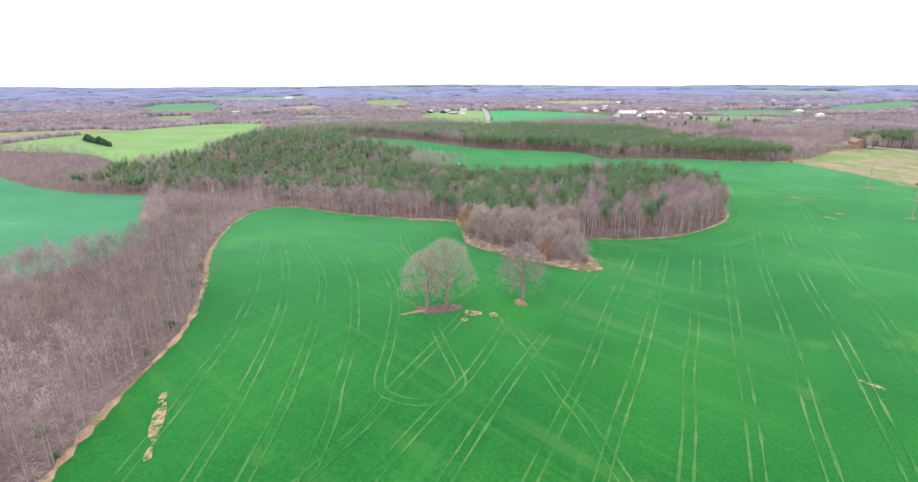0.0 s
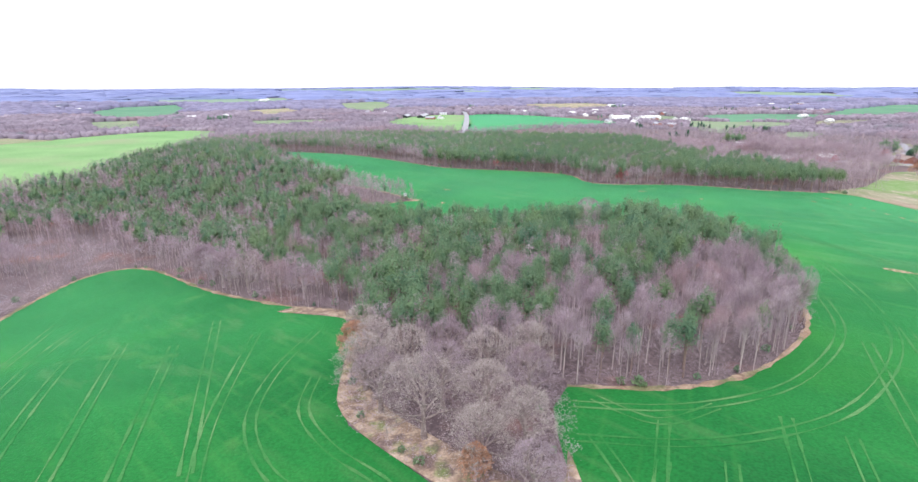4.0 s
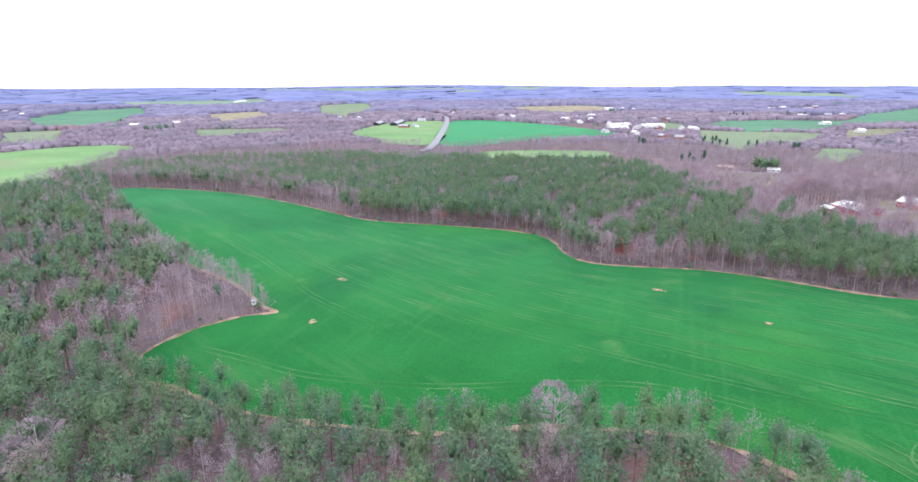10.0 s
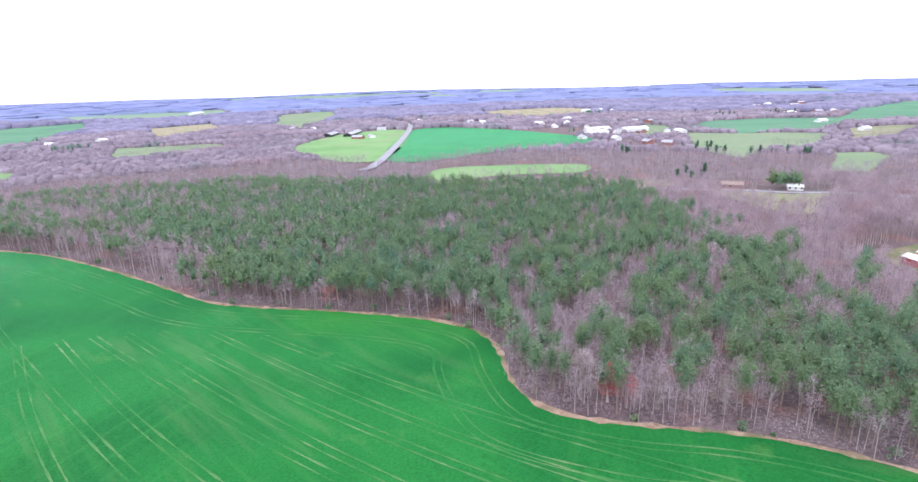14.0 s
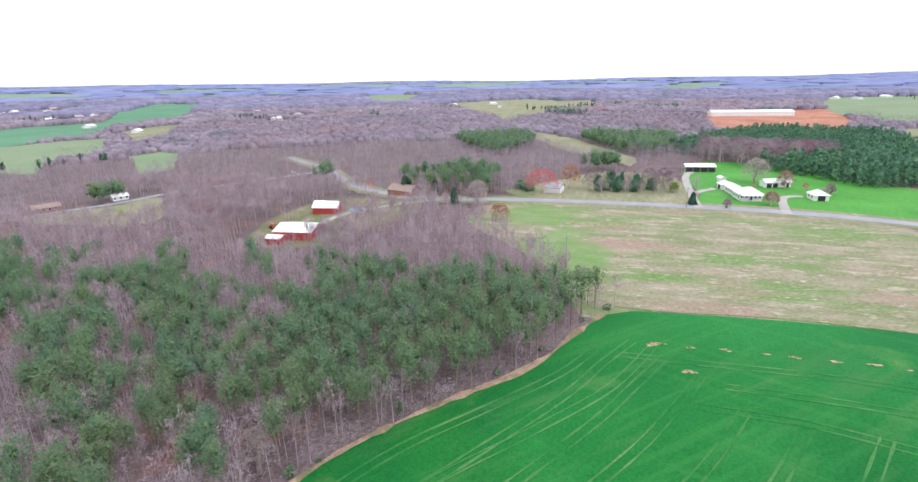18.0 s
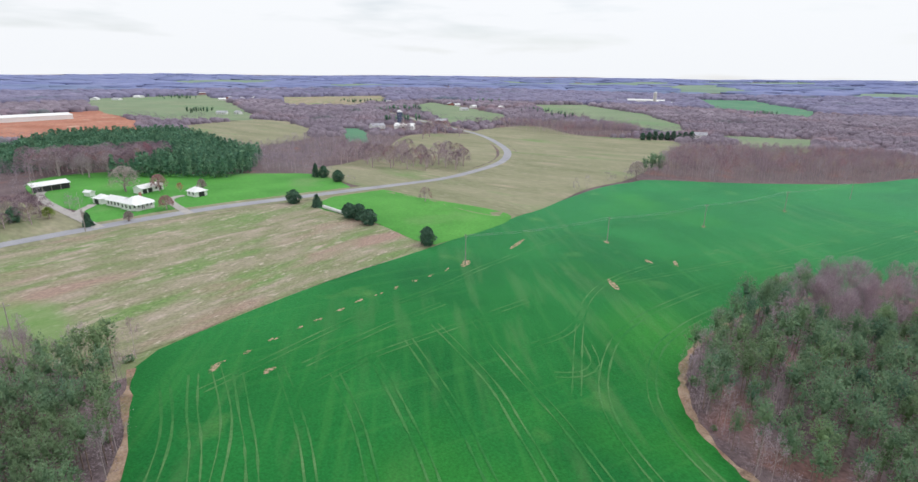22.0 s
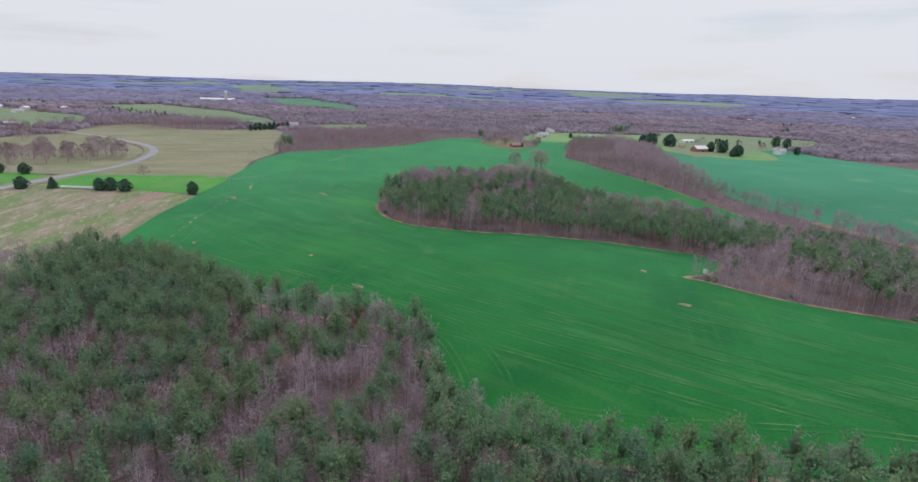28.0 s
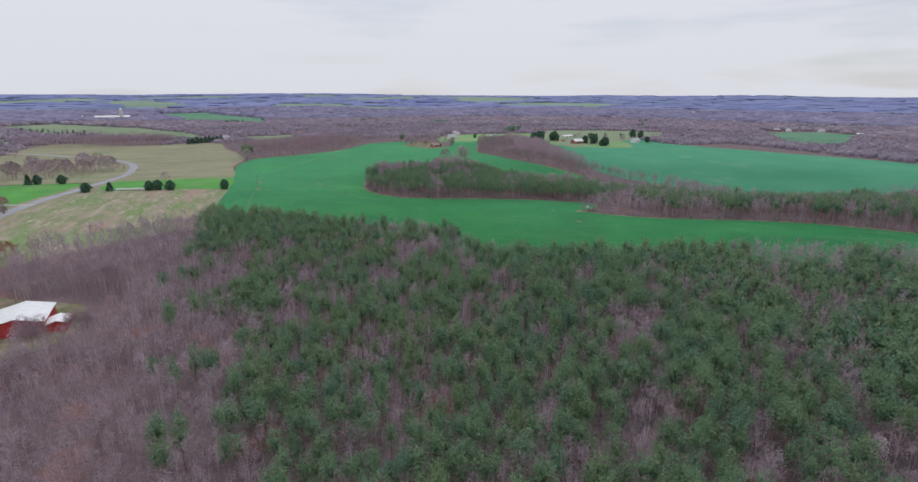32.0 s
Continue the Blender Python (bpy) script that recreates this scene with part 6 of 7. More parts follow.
for x, y, h, mat, lab in ((342, 479, 9, M_BUD, "orange-red budding tree by the road"), (364, 269, 5, M_BUD, "small reddish tree beside the white house"), (354, 326, 4.5, M_FRESH, "fresh green shrub by the drive"), (275, 578, 5, M_FRESH, "yellow-green flowering tree among pines"), (171, 533, 6, M_FRESH, "yellow-green budding tree among pines"), (138, 515, 6, M_FRESH, "yellow-green budding tree among pines"), (-226, -70, 6, M_BUD, "pink-red budding tree beside the farm"), (-231, -60, 7, M_BUD, "pink-red budding tree beside the farm"), (-245, -72, 6, M_BUD, "pink-red budding tree beside the farm"), (-238, -66, 5, M_BUD, "pink-red budding tree beside the farm"), (-17, -70, 8, M_BUD, "russet tree beside the brick house"), (-24, -84, 7, M_BUD, "russet tree beside the brick house"), (-29, -40, 3, M_BUD, "red shrub beside the brick house"), (129, 409, 8, M_BUD, "russet tree at the wood edge"), (57, 474, 8, M_BUD, "russet tree at the wood edge"), (355, 264, 5, M_TWIG_G, "small leafless tree on the lawn"), (341, 318, 4, M_TWIG_G, "small leafless tree on the lawn")):
    tv = bare(cr, h, 12, 700, 0.09, h * 0.34, 0.14, 4, 0.14)
    t = tree_kind("budding_tree" if mat is not M_TWIG_G else "bare_tree", tv, M_LIMB, mat, lab, "tree")
    t.matrix_basis = pose(x, y, float(ter(x, y)))
# low scrub between the belt and the pine wood
sr = np.random.default_rng(61)
x, y = spots(BRUSH, 2.5, sr)
k = sr.uniform(size=len(x)) < 0.75
x, y = x[k], y[k]
SHRUB = [bare(sr, 2.6, 3, 70, 0.07, 1.5, 0.1, 3, 0.04)[1] for _ in range(5)]
stand("scrub", SHRUB, x, y, sr.uniform(0.5, 1.9, len(x)) ** 1.2, sr, M_TWIG_M, "low reddish-brown scrub in open ground", "scrub")
x, y = spots(np.array([(40, 154), (30, 160), (10, 180), (2, 200), (14, 206), (44, 196), (44, 170)], float), 2.2, sr)
stand("undergrowth", SHRUB, x, y, sr.uniform(0.8, 2.2, len(x)), sr, M_TWIG, "grey-mauve saplings under the clump's oaks", "undergrowth")
x = np.concatenate([sr.normal(231, 6, 26), sr.normal(252, 8, 30)])
y = np.concatenate([sr.normal(363, 6, 26), sr.normal(378, 6, 30)])
stand("scrub", SHRUB, x, y, sr.uniform(0.6, 1.8, len(x)), sr, M_TWIG, "leafless shrubs at the corner of the hay field", "scrub")
for i in range(10):
    x, y = 226 + 3.6 * i + sr.uniform(-2, 2), 356 + 2.7 * i + sr.uniform(-3, 3)
    copy_thing(BARES[i % 5], pose(x, y, float(ter(x, y)), 0, 0, 67 * i) @ Matrix.Scale(sr.uniform(0.4, 0.7), 4))["group"] = "bare trees at the hay field"
for i in range(44):
    x, y = (236 + (i * 9.7) % 50, 486 + (i * 5.3) % 26) if i < 26 else (238 + (i * 3.7) % 14, 436 + (i * 7.1) % 16) if i < 34 else (264 + (i * 5.9) % 22, 441 + (i * 8.3) % 20)
    copy_thing(BARES[i % 5], pose(x, y, float(ter(x, y)), 0, 0, 67 * i) @ Matrix.Scale(sr.uniform(0.85, 1.15), 4))["group"] = "bare trees behind the barn"
# undergrowth along the wood edges
e = WOOD_SIDE[:, :2]
steps = []
for p, q in zip(e[:-1], e[1:]):
    n = max(1, int(np.hypot(*(q - p)) / 0.9))
    steps.append(p + (q - p) * np.linspace(0, 1, n, endpoint=False)[:, None])
u = np.vstack(steps + steps)
u = u + sr.normal(size=u.shape) * 2.6
k = ~inside(u[:, 0], u[:, 1], FIELD) & (u[:, 1] > 35) & ~((u[:, 1] > 285) & (u[:, 1] < 330) & (u[:, 0] > -10) & (u[:, 0] < 55))
u = u[k]
v = np.vstack(steps)
v = v[::2] + sr.normal(size=v[::2].shape) * 2.6
v = v[~inside(v[:, 0], v[:, 1], FIELD) & (v[:, 1] > 35) & (edge_distance(v[:, 0], v[:, 1], WOOD_SIDE) > 0.8)]
v = v[~((v[:, 1] < 215) & (v[:, 0] > -5) & (v[:, 0] < 46))]
v = v[~inside(v[:, 0], v[:, 1], BRUSH) & ~((v[:, 1] > 285) & (v[:, 1] < 330) & (v[:, 0] > -10) & (v[:, 0] < 55))]
size = sr.uniform(0.55, 0.95, len(v))
stand("bare_wood_trunks", [t[0] for t in B_FINE], v[:, 0], v[:, 1], size, np.random.default_rng(91), M_TRUNK, "slim grey trunks along the wood edge", "bare wood")
stand("bare_wood", [t[1] for t in B_FINE], v[:, 0], v[:, 1], size, np.random.default_rng(91), M_TWIG, "young leafless trees along the wood edge", "bare wood")
stand("undergrowth", SHRUB, u[:, 0], u[:, 1], sr.uniform(0.5, 1.9, len(u)), sr, M_TWIG, "tangled leafless undergrowth at the wood edge", "undergrowth")

# a few green shrubs along the sunny wood edge
g = u[::12] + sr.normal(size=u[::12].shape) * 0.8
g = g[~inside(g[:, 0], g[:, 1], FIELD) & (edge_distance(g[:, 0], g[:, 1], WOOD_SIDE) > 1.0)]
stand("green_shrubs", [tri_cloud(crown_points(sr, 46, 1.7, 0.1, 0.9, 0.4), 0.5, sr, sr.normal(size=(46, 3)) + (0, 0, 0.8)) for _ in range(4)], g[:, 0], g[:, 1], sr.uniform(0.5, 1.3, len(g)), sr, M_PINE, "low green shrubs and brambles at the wood edge", "shrub")

# ---- buildings ----
def box_bm(lo, hi, bevel=0.0):
    bm = bmesh.new()
    bmesh.ops.create_cube(bm, size=1)
    for v in bm.verts:
        v.co = Vector([lo[i] + (v.co[i] + 0.5) * (hi[i] - lo[i]) for i in range(3)])
    if bevel:
        bmesh.ops.bevel(bm, geom=bm.edges[:], offset=bevel, segments=1, affect="EDGES")
    return bm


def gable_walls(L, W, H, R):
    bm = bmesh.new()
    pts = [(-L / 2, -W / 2, 0), (L / 2, -W / 2, 0), (L / 2, W / 2, 0), (-L / 2, W / 2, 0), (-L / 2, -W / 2, H), (L / 2, -W / 2, H), (L / 2, W / 2, H), (-L / 2, W / 2, H), (-L / 2, 0, H + R), (L / 2, 0, H + R)]
    v = [bm.verts.new(p) for p in pts]
    for f in ((0, 1, 5, 4), (2, 3, 7, 6), (1, 2, 6, 9, 5), (3, 0, 4, 8, 7), (3, 2, 1, 0)):
        bm.faces.new([v[i] for i in f])
    return bm


def slab(L, W, H, R, side, over=0.4, th=0.18):
    """One pitch of a gable roof, with thickness and eaves."""
    s = R / (W / 2)
    y0, y1 = 0.0, side * (W / 2 + over)
    z0, z1 = H + R + 0.02, H + R + 0.02 - (W / 2 + over) * s
    bm = bmesh.new()
    v = [bm.verts.new(p) for p in [(x, y, z + t) for t in (0, th) for x, y, z in ((-L / 2 - over, y0, z0), (L / 2 + over, y0, z0), (L / 2 + over, y1, z1), (-L / 2 - over, y1, z1))]]
    for f in ((0, 1, 2, 3), (4, 5, 6, 7), (0, 1, 5, 4), (1, 2, 6, 5), (2, 3, 7, 6), (3, 0, 4, 7)):
        bm.faces.new([v[i] for i in f])
    bmesh.ops.recalc_face_normals(bm, faces=bm.faces[:])
    return bm


def hip_bm(L, W, H, R, ridge, over=0.5, th=0.16):
    """A hipped roof on a thin eaves slab; ridge: length of its top edge."""
    a, b = L / 2 + over, W / 2 + over
    bm = bmesh.new()
    v = [bm.verts.new(p) for p in [(x, y, H - z) for z in (th, 0) for x, y in ((-a, -b), (a, -b), (a, b), (-a, b))] + [(-ridge / 2, 0, H + R), (ridge / 2, 0, H + R)]]
    for f in ((3, 2, 1, 0), (0, 1, 5, 4), (1, 2, 6, 5), (2, 3, 7, 6), (3, 0, 4, 7), (4, 5, 9, 8), (6, 7, 8, 9), (5, 6, 9), (7, 4, 8)):
        bm.faces.new([v[i] for i in f])
    return bm


def house(name, x, y, turn, L, W, H, R, wall, roof, label, category, doors=(), windows=(), seams=False, chimney=False, hip=None, porch=None):
    """doors, windows: (side, along, sill, width, height) with side 'front', 'back', 'left' or 'right'."""
    root = tagged(new(name), label, category)
    root.matrix_basis = pose(x, y, float(ter(x, y)) + 0.05, 0, 0, turn)
    part("wall", gable_walls(L, W, H, R) if hip is None else box_bm((-L / 2, -W / 2, 0), (L / 2, W / 2, H - 0.2)), wall, root)
    if hip is not None:
        part("roof", hip_bm(L, W, H, R, hip), roof, root)
    if porch:
        x0, x1, deep = porch
        part("porch_floor", box_bm((x0, -W / 2 - deep, 0), (x1, -W / 2 - 0.01, 0.3), 0.02), M_CONCRETE, root)
        bm = bmesh.new()
        pts = [(x0 - 0.3, -W / 2 - deep - 0.3, 2.45), (x1 + 0.3, -W / 2 - deep - 0.3, 2.45), (x1 + 0.3, -W / 2 - 0.08, 2.95), (x0 - 0.3, -W / 2 - 0.08, 2.95)]
        v = [bm.verts.new((p[0], p[1], p[2] + t)) for t in (0, 0.14) for p in pts]
        for f in ((3, 2, 1, 0), (4, 5, 6, 7), (0, 1, 5, 4), (1, 2, 6, 5), (2, 3, 7, 6), (3, 0, 4, 7)):
            bm.faces.new([v[i] for i in f])
        part("porch_roof", bm, roof, root)
        for i in range(6):
            px = x0 + 0.15 + (x1 - x0 - 0.3) * i / 5
            part("porch_post", box_bm((px - 0.09, -W / 2 - deep + 0.05, 0.3), (px + 0.09, -W / 2 - deep + 0.23, 2.5), 0.01), M_WHITE, root)
    for s in (-1, 1) if hip is None else ():
        pitch = part("roof", slab(L, W, H, R, s), roof, root)
        if seams:
            sl = R / (W / 2)
            for i in range(int(L / 1.8) + 1):
                xx = -L / 2 + 1.8 * i
                v, f = tube((xx, 0, H + R + 0.22), (xx, s * (W / 2 + 0.35), H + R + 0.22 - (W / 2 + 0.35) * sl), 0.04, 0.04, 3)
                link("seam", np_mesh("seam", v, f), roof, pitch)
    for kind, items in (("door", doors), ("window", windows)):
        for side, a, z, ww, hh in items:
            d = 0.06
            if side in ("front", "back"):
                yy = -W / 2 if side == "front" else W / 2
                frame_bm = box_bm((a - ww / 2 - 0.08, yy - d, z - 0.08), (a + ww / 2 + 0.08, yy + d, z + hh + 0.08))
                pane_bm = box_bm((a - ww / 2, yy - d - 0.02, z), (a + ww / 2, yy + d + 0.02, z + hh))
            else:
                xx = -L / 2 if side == "left" else L / 2
                frame_bm = box_bm((xx - d, a - ww / 2 - 0.08, z - 0.08), (xx + d, a + ww / 2 + 0.08, z + hh + 0.08))
                pane_bm = box_bm((xx - d - 0.02, a - ww / 2, z), (xx + d + 0.02, a + ww / 2, z + hh))
            fr = part(kind, frame_bm, M_WHITE, root)
            part("pane" if kind == "window" else "panel", pane_bm, M_DARK, fr)
    if chimney:
        part("chimney", box_bm((L * 0.2 - 0.4, -0.4, H), (L * 0.2 + 0.4, 0.4, H + R + 1.0), 0.04), M_BRICK, root)
    return root


def win_row(side, n, L, z=1.0, w=1.0, h=1.3):
    return [(side, -L / 2 + L * (i + 0.5) / n, z, w, h) for i in range(n)]


house("red_barn", 264, 472, 97, 15.5, 14, 3.5, 1.7, M_RED, M_ROOF_W, "red metal barn with a wide white metal roof", "barn", doors=[("front", 3, 0.05, 3.6, 3.2), ("left", 0, 0.05, 3.4, 3.2)], windows=[("front", -5, 1.4, 1.2, 1.2)], seams=True)
house("lean_to_shed", 253.5, 476, 97, 6, 5, 2.6, 0.8, M_RED, M_ROOF_W, "low red lean-to in front of the barn", "shed", doors=[("front", 0, 0.05, 2.6, 2.2)])
house("red_house", 301, 481, 100, 12, 8, 3.2, 2.2, M_RED, M_ROOF_W, "red house with a white metal roof", "house", doors=[("front", 2, 0.1, 1.0, 2.1)], windows=win_row("front", 4, 16), seams=True)
house("red_shed", 309, 490, 100, 5, 4, 2.6, 1.1, M_RED, M_ROOF_W, "small red garden shed", "shed", doors=[("front", 0, 0.05, 1.6, 2.0)])
house("grey_house", 341, 459, 75, 15, 9, 3.0, 2.4, M_BRICK, M_ROOF_B, "low brick house with a brown roof by the road", "house", doors=[("front", 0, 0.1, 1.0, 2.1)], windows=win_row("front", 4, 14))
house("white_house", 351, 382, 80, 8, 7, 2.8, 2.0, M_WHITE, M_ROOF_G, "small white house behind red maples", "house", windows=win_row("front", 3, 9))
house("farmhouse", 346.5, 296, -80, 9.6, 7.8, 3.0, 2.5, M_WHITE, M_ROOF_W, "white farmhouse with a hipped pale roof and a front porch", "house", doors=[("front", 0, 0.35, 1.1, 2.1)], windows=[("front", -3.6, 1.2, 1.0, 1.3), ("front", -1.8, 1.2, 1.0, 1.3), ("front", 1.8, 1.2, 1.0, 1.3), ("front", 3.6, 1.2, 1.0, 1.3)] + win_row("left", 3, 8) + win_row("right", 3, 8), chimney=True, hip=2.2, porch=(-4.2, 4.2, 1.7))
house("farmhouse_wing", 356.2, 299.2, 12, 10.6, 5.6, 2.7, 1.5, M_WHITE, M_ROOF_W, "long white wing behind the farmhouse", "house", doors=[("front", 2, 0.1, 1.0, 2.1)], windows=win_row("front", 4, 9) + win_row("back", 4, 9))
house("white_garage", 366.6, 302, 12, 5.4, 5.6, 2.6, 1.5, M_WHITE, M_ROOF_W, "white garage with a hipped roof joined to the wing", "garage", doors=[("back", 0, 0.05, 2.8, 2.2)], windows=win_row("front", 2, 5), hip=1.5)
house("long_white_shed", 376, 278.5, -72, 12.5, 5.2, 2.6, 1.3, M_WHITE, M_ROOF_W, "long white shed with open bays behind the farmhouse", "shed", doors=[("front", -4.4, 0.05, 2.4, 2.1), ("front", -1.4, 0.05, 2.4, 2.1), ("front", 4.6, 0.05, 1.2, 2.1)], windows=[("front", 2.2, 1.1, 1.2, 1.2)], seams=True)
house("white_garage", 350.5, 267.5, 8, 6.6, 6.0, 2.6, 1.8, M_WHITE, M_ROOF_W, "white garage with a hipped roof on the lawn", "garage", doors=[("left", 0, 0.05, 3.0, 2.3)], windows=win_row("back", 2, 6), hip=2.6)
house("small_shed", 385, 301, 20, 3.6, 2.8, 2.1, 0.7, M_WHITE, M_ROOF_W, "tiny white pump shed on the lawn", "shed", doors=[("front", 0, 0.05, 1.2, 1.8)])

# open pole shed
ps = tagged(new("pole_shed"), "open pole shed with a white metal roof", "shed")
ps.matrix_basis = pose(415, 308.5, float(ter(415, 308.5)), 0, 0, 98)
for i in range(5):
    for s in (-1, 1):
        part("post", box_bm((-8 + 4.0 * i - 0.12, s * 3.5 - 0.12, 0), (-8 + 4.0 * i + 0.12, s * 3.5 + 0.12, 3.15)), M_POLE, ps)
for s in (-1, 1):
    part("roof", slab(16, 7.6, 3.1, 1.3, s), M_ROOF_W, ps)
part("back_wall", box_bm((-8.2, 3.4, 0), (8.2, 3.5, 3.0)), M_DARK, ps)

# farms further off
house("red_brick_house", -26, -46, 20, 12, 7.5, 2.6, 1.8, M_BRICK, M_ROOF_B, "low red brick house at the field's end", "house", doors=[("back", 0, 0.1, 1.1, 2.1)], windows=win_row("back", 4, 10))
house("white_house", -98, -186, 15, 16, 9, 4.2, 2.6, M_WHITE, M_ROOF_G, "large white house beyond the wheat field", "house", doors=[("back", 0, 0.1, 1.2, 2.1)], windows=win_row("back", 6, 14) + win_row("back", 6, 20, 3.0, 0.9, 1.1))
house("white_barn", -250, -48, 10, 16, 11, 4.0, 3.0, M_BRICK, M_ROOF_W, "barn with a bright white roof", "barn", doors=[("back", 0, 0.1, 3.2, 3.0)], seams=True)
house("white_shed", -176, -203, 20, 14, 6, 2.6, 1.6, M_WHITE, M_ROOF_G, "low grey-roofed shed beside the pale lawn", "shed", doors=[("back", 0, 0.05, 2.6, 2.2)])
house("white_shed", -184, -157, 40, 7, 4.5, 2.2, 1.2, M_WHITE, M_ROOF_W, "small white shed on the pale lawn", "shed", doors=[("back", 0, 0.05, 1.8, 1.9)])
house("white_shed", -243, -176, 30, 8, 6, 2.8, 1.8, M_WHITE, M_ROOF_W, "small white shed behind dark evergreens", "shed", doors=[("back", 0, 0.05, 2.2, 2.2)])
house("white_shed", -298, -158, 20, 22, 7, 2.6, 1.6, M_WHITE, M_ROOF_W, "long low white shed beside the farm", "shed", doors=[("back", -5, 0.05, 2.6, 2.2), ("back", 4, 0.05, 2.6, 2.2)])
house("white_house", -346, -36, 30, 15, 9, 4.0, 2.8, M_WHITE, M_ROOF_G, "white house among dark evergreens", "house", windows=win_row("back", 4, 13))
house("white_house", 255, -273, 20, 16, 9, 4.0, 2.8, M_WHITE, M_ROOF_G, "white house by a row of evergreens", "house", windows=win_row("back", 4, 14))
house("farm_shed", 559, -102, 30, 24, 12, 4.5, 3.0, M_WHITE, M_ROOF_W, "white farm shed near the silo", "shed", doors=[("back", 0, 0.1, 3.6, 3.2)])
house("farm_shed", 587, -82, 75, 18, 9, 4.0, 2.6, M_WHITE, M_ROOF_G, "white farm building near the silo", "shed")


def silo(x, y, h, rad, mat, label):
    root = tagged(new("silo"), label, "silo")
    root.matrix_basis = pose(x, y, float(ter(x, y)) - 0.2)
    bm = bmesh.new()
    bmesh.ops.create_cone(bm, cap_ends=True, segments=20, radius1=rad, radius2=rad, depth=h, matrix=Matrix.Translation((0, 0, h / 2)))
    part("barrel", bm, mat, root)
    bm = bmesh.new()
    bmesh.ops.create_uvsphere(bm, u_segments=20, v_segments=8, radius=rad * 1.03, matrix=Matrix.Translation((0, 0, h)) @ Matrix.Diagonal((1, 1, 0.7, 1)))
    part("dome", bm, M_ROOF_W, root)
    for i in range(int(h / 3)):
        bm = bmesh.new()
        bmesh.ops.create_cone(bm, cap_ends=False, segments=20, radius1=rad + 0.06, radius2=rad + 0.06, depth=0.2, matrix=Matrix.Translation((0, 0, 1.5 + 3 * i)))
        part("hoop", bm, M_CONCRETE, root)


silo(576, -111, 20, 3.4, M_SILO, "tall dark blue silo with a pale dome")
silo(563, -1064, 26, 4.2, M_CONCRETE, "pale concrete silo beside long white barns")
for x, y, L, t in ((501, -1037, 70, 20), (628, -1090, 90, 20), (582, -1108, 60, 20)):
    house("long_barn", x, y, t, L, 16, 4.0, 3.0, M_WHITE, M_ROOF_W, "long white livestock barn far off", "barn")
house("warehouse", 964, 179, 98, 110, 24, 6, 2.5, M_WHITE, M_ROOF_W, "very long white warehouse beside red clay", "warehouse")
for x, y, L, t in ((-30, 1196, 80, 85), (-62, 1201, 80, 85)):
    house("poultry_house", x, y, t, L, 13, 3.5, 2.6, M_DARK, M_ROOF_G, "long dark poultry house far off", "barn")
hr = np.random.default_rng(51)
for x, y in FAR_HOUSES:
    dk = hr.integers(0, 4)
    size = hr.uniform(1.0, 1.5) * (1 + 0.25 * (math.hypot(x - 90, y - 320) > 1200))
    near_by = math.hypot(x - 90, y - 320) < 1150
    house("far_house", x, y, hr.uniform(0, 180), 11 * size, 7.5 * size, 3.4, 2.2, (M_WHITE, M_WHITE, M_BRICK, M_WHITE)[dk], (M_ROOF_W, M_ROOF_G, M_ROOF_G, M_ROOF_W)[dk], ("white house with a pale roof in the distance", "white house with a grey roof in the distance", "brick house with a grey roof in the distance", "white house with a pale roof in the distance")[dk], "house", windows=win_row("front", 4, 12) + win_row("back", 4, 12) if near_by else ())
house("white_house", 311, 620, -25, 8, 5, 2.2, 1.2, M_WHITE, M_ROOF_W, "small white house beside the back road", "house", windows=win_row("front", 3, 9))
for x, y, t in ((280, 634, -30), (364, 596, -30)):
    house("brick_house", x, y, t, 12, 6.5, 2.5, 1.5, M_BRICK, M_ROOF_B, "low brick house half hidden by bare trees", "house", windows=win_row("front", 4, 10))
for x, y, L, t in ((338, 1092, 40, 20), (320, 1039, 34, 25), (386, 1074, 40, 15), (-676, 2180, 120, 95), (490, 1602, 60, 10), (658, 2075, 60, 20), (-370, 2077, 40, 80)):
    house("long_barn", x, y, t, L, 14, 4.0, 2.8, M_WHITE, M_ROOF_W, "long low white shed in the distance", "barn")

# ---- power line ----
POLES = [(223.0, 310.3, 10.5), (199, 255, 10.5), (173, 197, 10.5), (150, 144, 10.5), (126, 84, 10.5), (101, 23, 10.5)]


def power_pole(x, y, h, turn, label):
    root = tagged(new("power_pole"), label, "power pole")
    root.matrix_basis = pose(x, y, float(ter(x, y)), 0, 0, turn)
    v, f = tube((0, 0, -0.5), (0, 0, h), 0.17, 0.11, 8)
    link("shaft", np_mesh("shaft", v, f), M_POLE, root)
    part("cross_arm", box_bm((-1.1, -0.06, h - 0.9), (1.1, 0.06, h - 0.76), 0.02), M_POLE, root)
    for i in (-1, 0, 1):
        v, f = tube((i, 0, h - 0.76), (i, 0, h - 0.55), 0.05, 0.04, 6)
        link("insulator", np_mesh("insulator", v, f), M_CONCRETE, root)


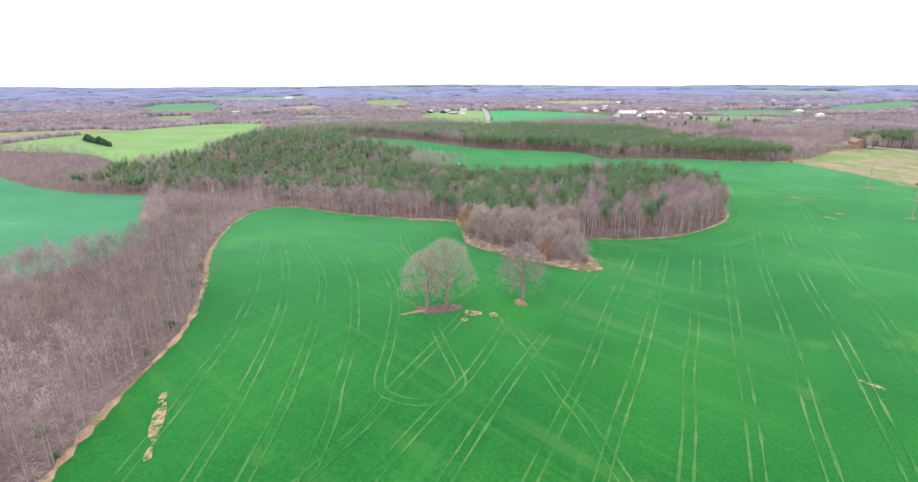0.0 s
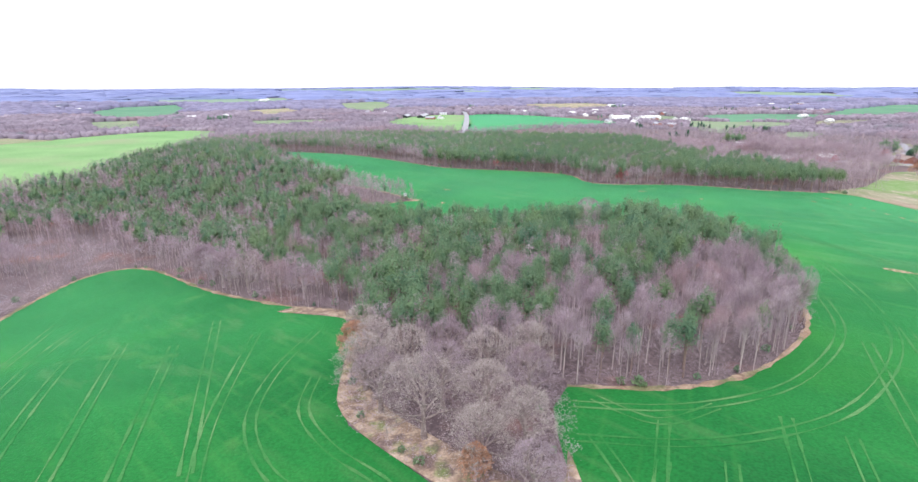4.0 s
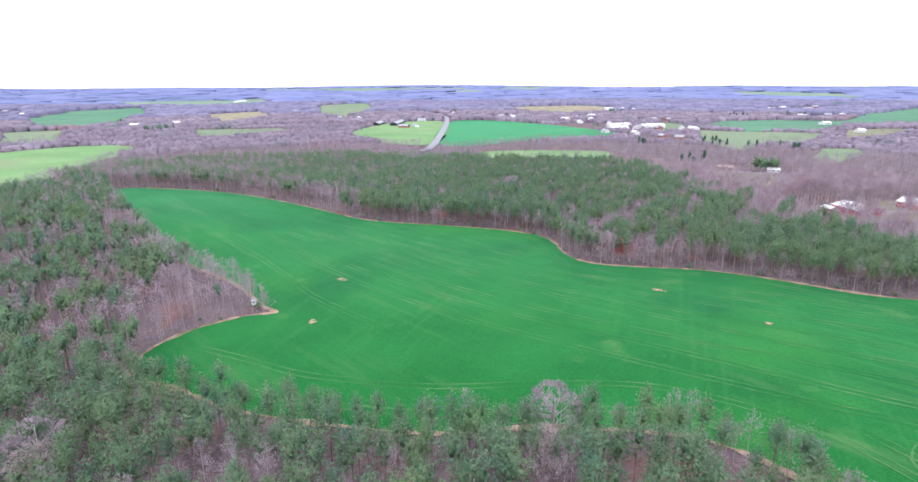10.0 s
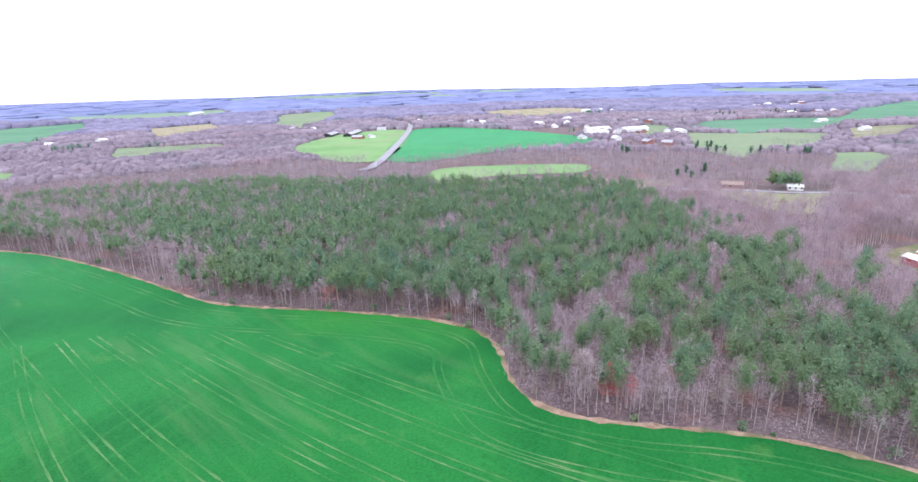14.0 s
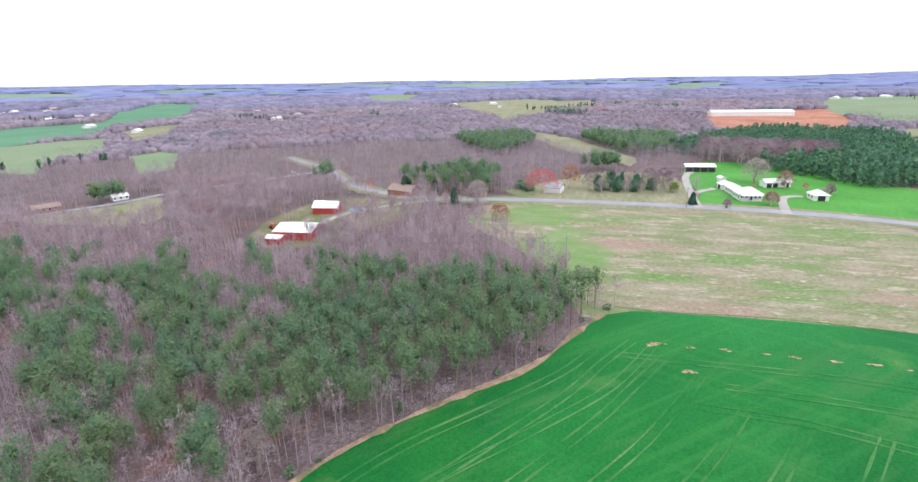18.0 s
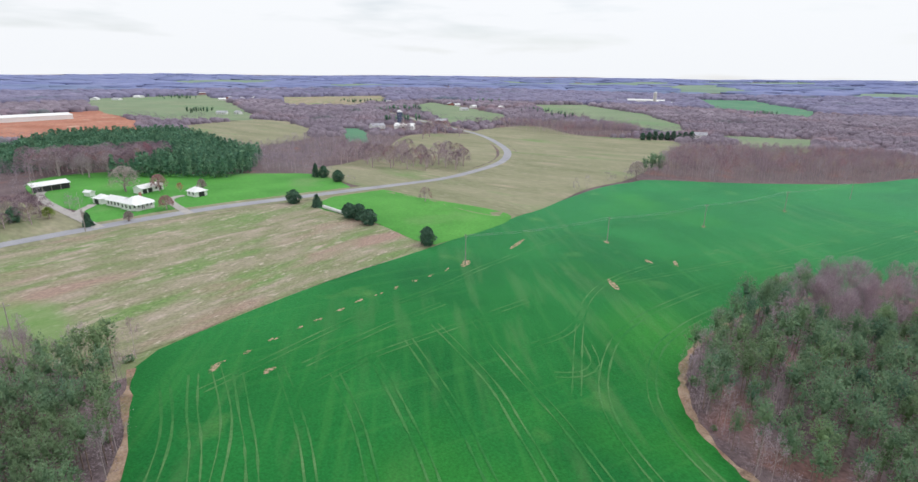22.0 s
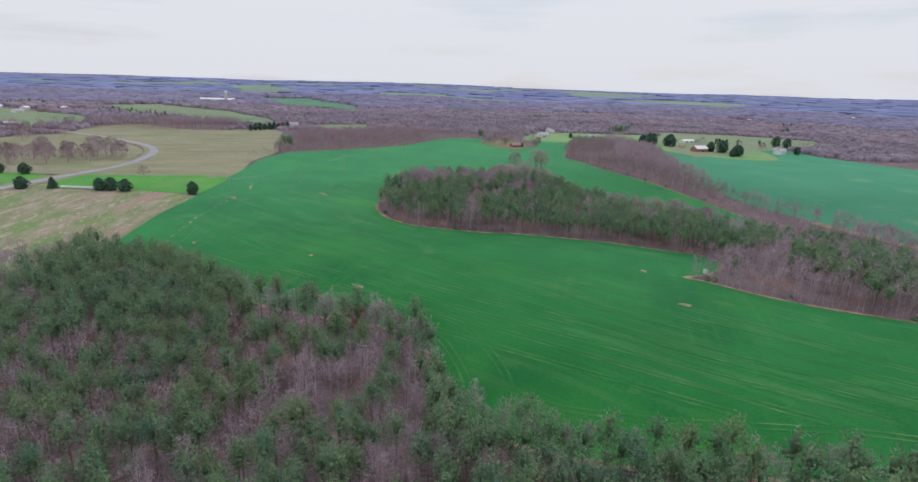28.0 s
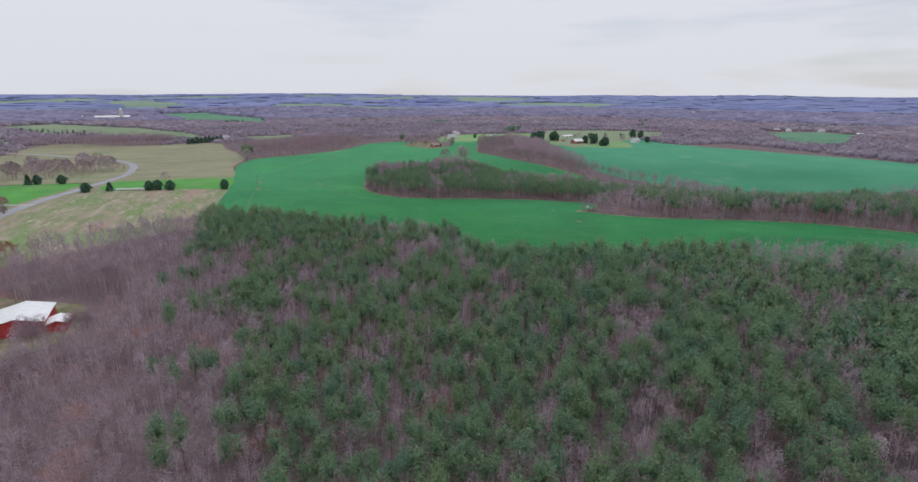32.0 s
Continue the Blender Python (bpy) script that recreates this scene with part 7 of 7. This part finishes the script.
for x, y, h in POLES[1:]:
    power_pole(x, y, h, -22, "weathered wooden power pole in the wheat")
power_pole(246, 365, 11, 60, "weathered wooden power pole in the hay field")
power_pole(326, 323, 9, 0, "wooden power pole at the roadside")
power_pole(281, 423, 10, 30, "wooden power pole near the red barn")
def cable(points, rad):
    """One unbroken thin wire through the points."""
    p = np.array(points)
    g = np.gradient(p, axis=0)
    side = np.cross(g, (0, 0, 1.0))
    side /= np.linalg.norm(side, axis=1)[:, None]
    up = np.cross(side, g)
    up /= np.linalg.norm(up, axis=1)[:, None]
    rings = np.stack([p + (side * math.cos(t) + up * math.sin(t)) * rad for t in (0.5, 2.6, 4.7)], 1).reshape(-1, 3)
    f = []
    for i in range(len(p) - 1):
        for k in range(3):
            a, b = 3 * i + k, 3 * i + (k + 1) % 3
            f.append((a, b, b + 3, a + 3))
    return rings, np.array(f)


for (x0, y0, h0), (x1, y1, h1) in zip(POLES[1:-1], POLES[2:]):
    for o in (-1.0, 1.0):
        p0, p1 = np.array([x0 + o, y0, float(ter(x0, y0)) + h0 - 0.55]), np.array([x1 + o, y1, float(ter(x1, y1)) + h1 - 0.55])
        v, f = cable([p0 + (p1 - p0) * t - np.array([0, 0, 1.1 * 4 * t * (1 - t)]) for t in np.linspace(0, 1, 11)], 0.028)
        tagged(link("power_line", np_mesh("power_line", v, f), M_WIRE), "thin grey power line sagging between poles", "power line")

# ---- small things ----
hs = tagged(new("hunting_stand"), "small white hunting box on a wooden frame at the wood edge", "hunting stand")
hs.matrix_basis = pose(0.1, 369.9, float(ter(0.1, 369.9)), 0, 0, 25) @ Matrix.Scale(0.72, 4)
part("cabin", box_bm((-0.8, -0.8, 3.2), (0.8, 0.8, 5.0), 0.05), M_WHITE, hs)
part("roof", box_bm((-1.0, -1.0, 5.0), (1.0, 1.0, 5.12), 0.03), M_ROOF_G, hs)
part("window", box_bm((-0.5, -0.84, 4.1), (0.5, -0.8, 4.6)), M_DARK, hs)
for sx in (-1, 1):
    for sy in (-1, 1):
        v, f = tube((sx * 1.0, sy * 1.0, -0.2), (sx * 0.7, sy * 0.7, 3.2), 0.08, 0.07, 5)
        link("leg", np_mesh("leg", v, f), M_POLE, hs)

pool = tagged(new("swimming_pool"), "round above-ground pool with a blue cover", "pool")
pool.matrix_basis = pose(303, 467, float(ter(303, 467)))
for nm, r1, h, z, mat in (("wall", 3.6, 1.2, 0.6, M_WHITE), ("cover", 3.5, 0.06, 1.2, M_POOL)):
    bm = bmesh.new()
    bmesh.ops.create_cone(bm, cap_ends=True, segments=24, radius1=r1, radius2=r1, depth=h, matrix=Matrix.Translation((0, 0, z)))
    part(nm, bm, mat, pool)

tractor = tagged(new("tractor"), "small orange-red tractor parked by the barn", "tractor")
tractor.matrix_basis = pose(272, 491, float(ter(272, 491)) + 0.03, 0, 0, 60)
part("bonnet", box_bm((0.2, -0.4, 0.7), (2.0, 0.4, 1.45), 0.12), M_TRACTOR, tractor)
part("seat_body", box_bm((-1.2, -0.6, 0.6), (0.2, 0.6, 1.1), 0.1), M_TRACTOR, tractor)
part("canopy", box_bm((-1.3, -0.75, 2.3), (0.3, 0.75, 2.42), 0.05), M_TRACTOR, tractor)
for px in (-1.2, 0.2):
    for py in (-0.6, 0.6):
        part("canopy_post", box_bm((px - 0.04, py - 0.04, 1.0), (px + 0.04, py + 0.04, 2.3)), M_DARK, tractor)
for px, py, rr in ((-0.7, -0.8, 0.7), (-0.7, 0.8, 0.7), (1.5, -0.65, 0.45), (1.5, 0.65, 0.45)):
    bm = bmesh.new()
    bmesh.ops.create_cone(bm, cap_ends=True, segments=16, radius1=rr, radius2=rr, depth=0.35, matrix=Matrix.Translation((px, py, rr)) @ Matrix.Rotation(radians(90), 4, "X"))
    bmesh.ops.bevel(bm, geom=bm.edges[:], offset=0.05, segments=1, affect="EDGES")
    part("wheel", bm, M_TYRE, tractor)

bale = tagged(new("hay_bale"), "round hay bale in white plastic wrap", "hay bale", "row of wrapped bales")
bm = bmesh.new()
bmesh.ops.create_cone(bm, cap_ends=True, segments=16, radius1=0.75, radius2=0.75, depth=1.35, matrix=Matrix.Translation((0, 0, 0.74)) @ Matrix.Rotation(radians(90), 4, "Y"))
bmesh.ops.bevel(bm, geom=bm.edges[:], offset=0.12, segments=2, affect="EDGES")
part("wrap", bm, M_BALE, bale)
bale.matrix_basis = pose(272.9, 242.4, float(ter(272.9, 242.4)) + 0.17)
for i in range(1, 13):
    x, y = 272 + 1.4 * i, 242.4 - 0.08 * i
    copy_thing(bale, pose(x, y, float(ter(x, y)) + 0.17, 0, 0, hr.uniform(-4, 4)))
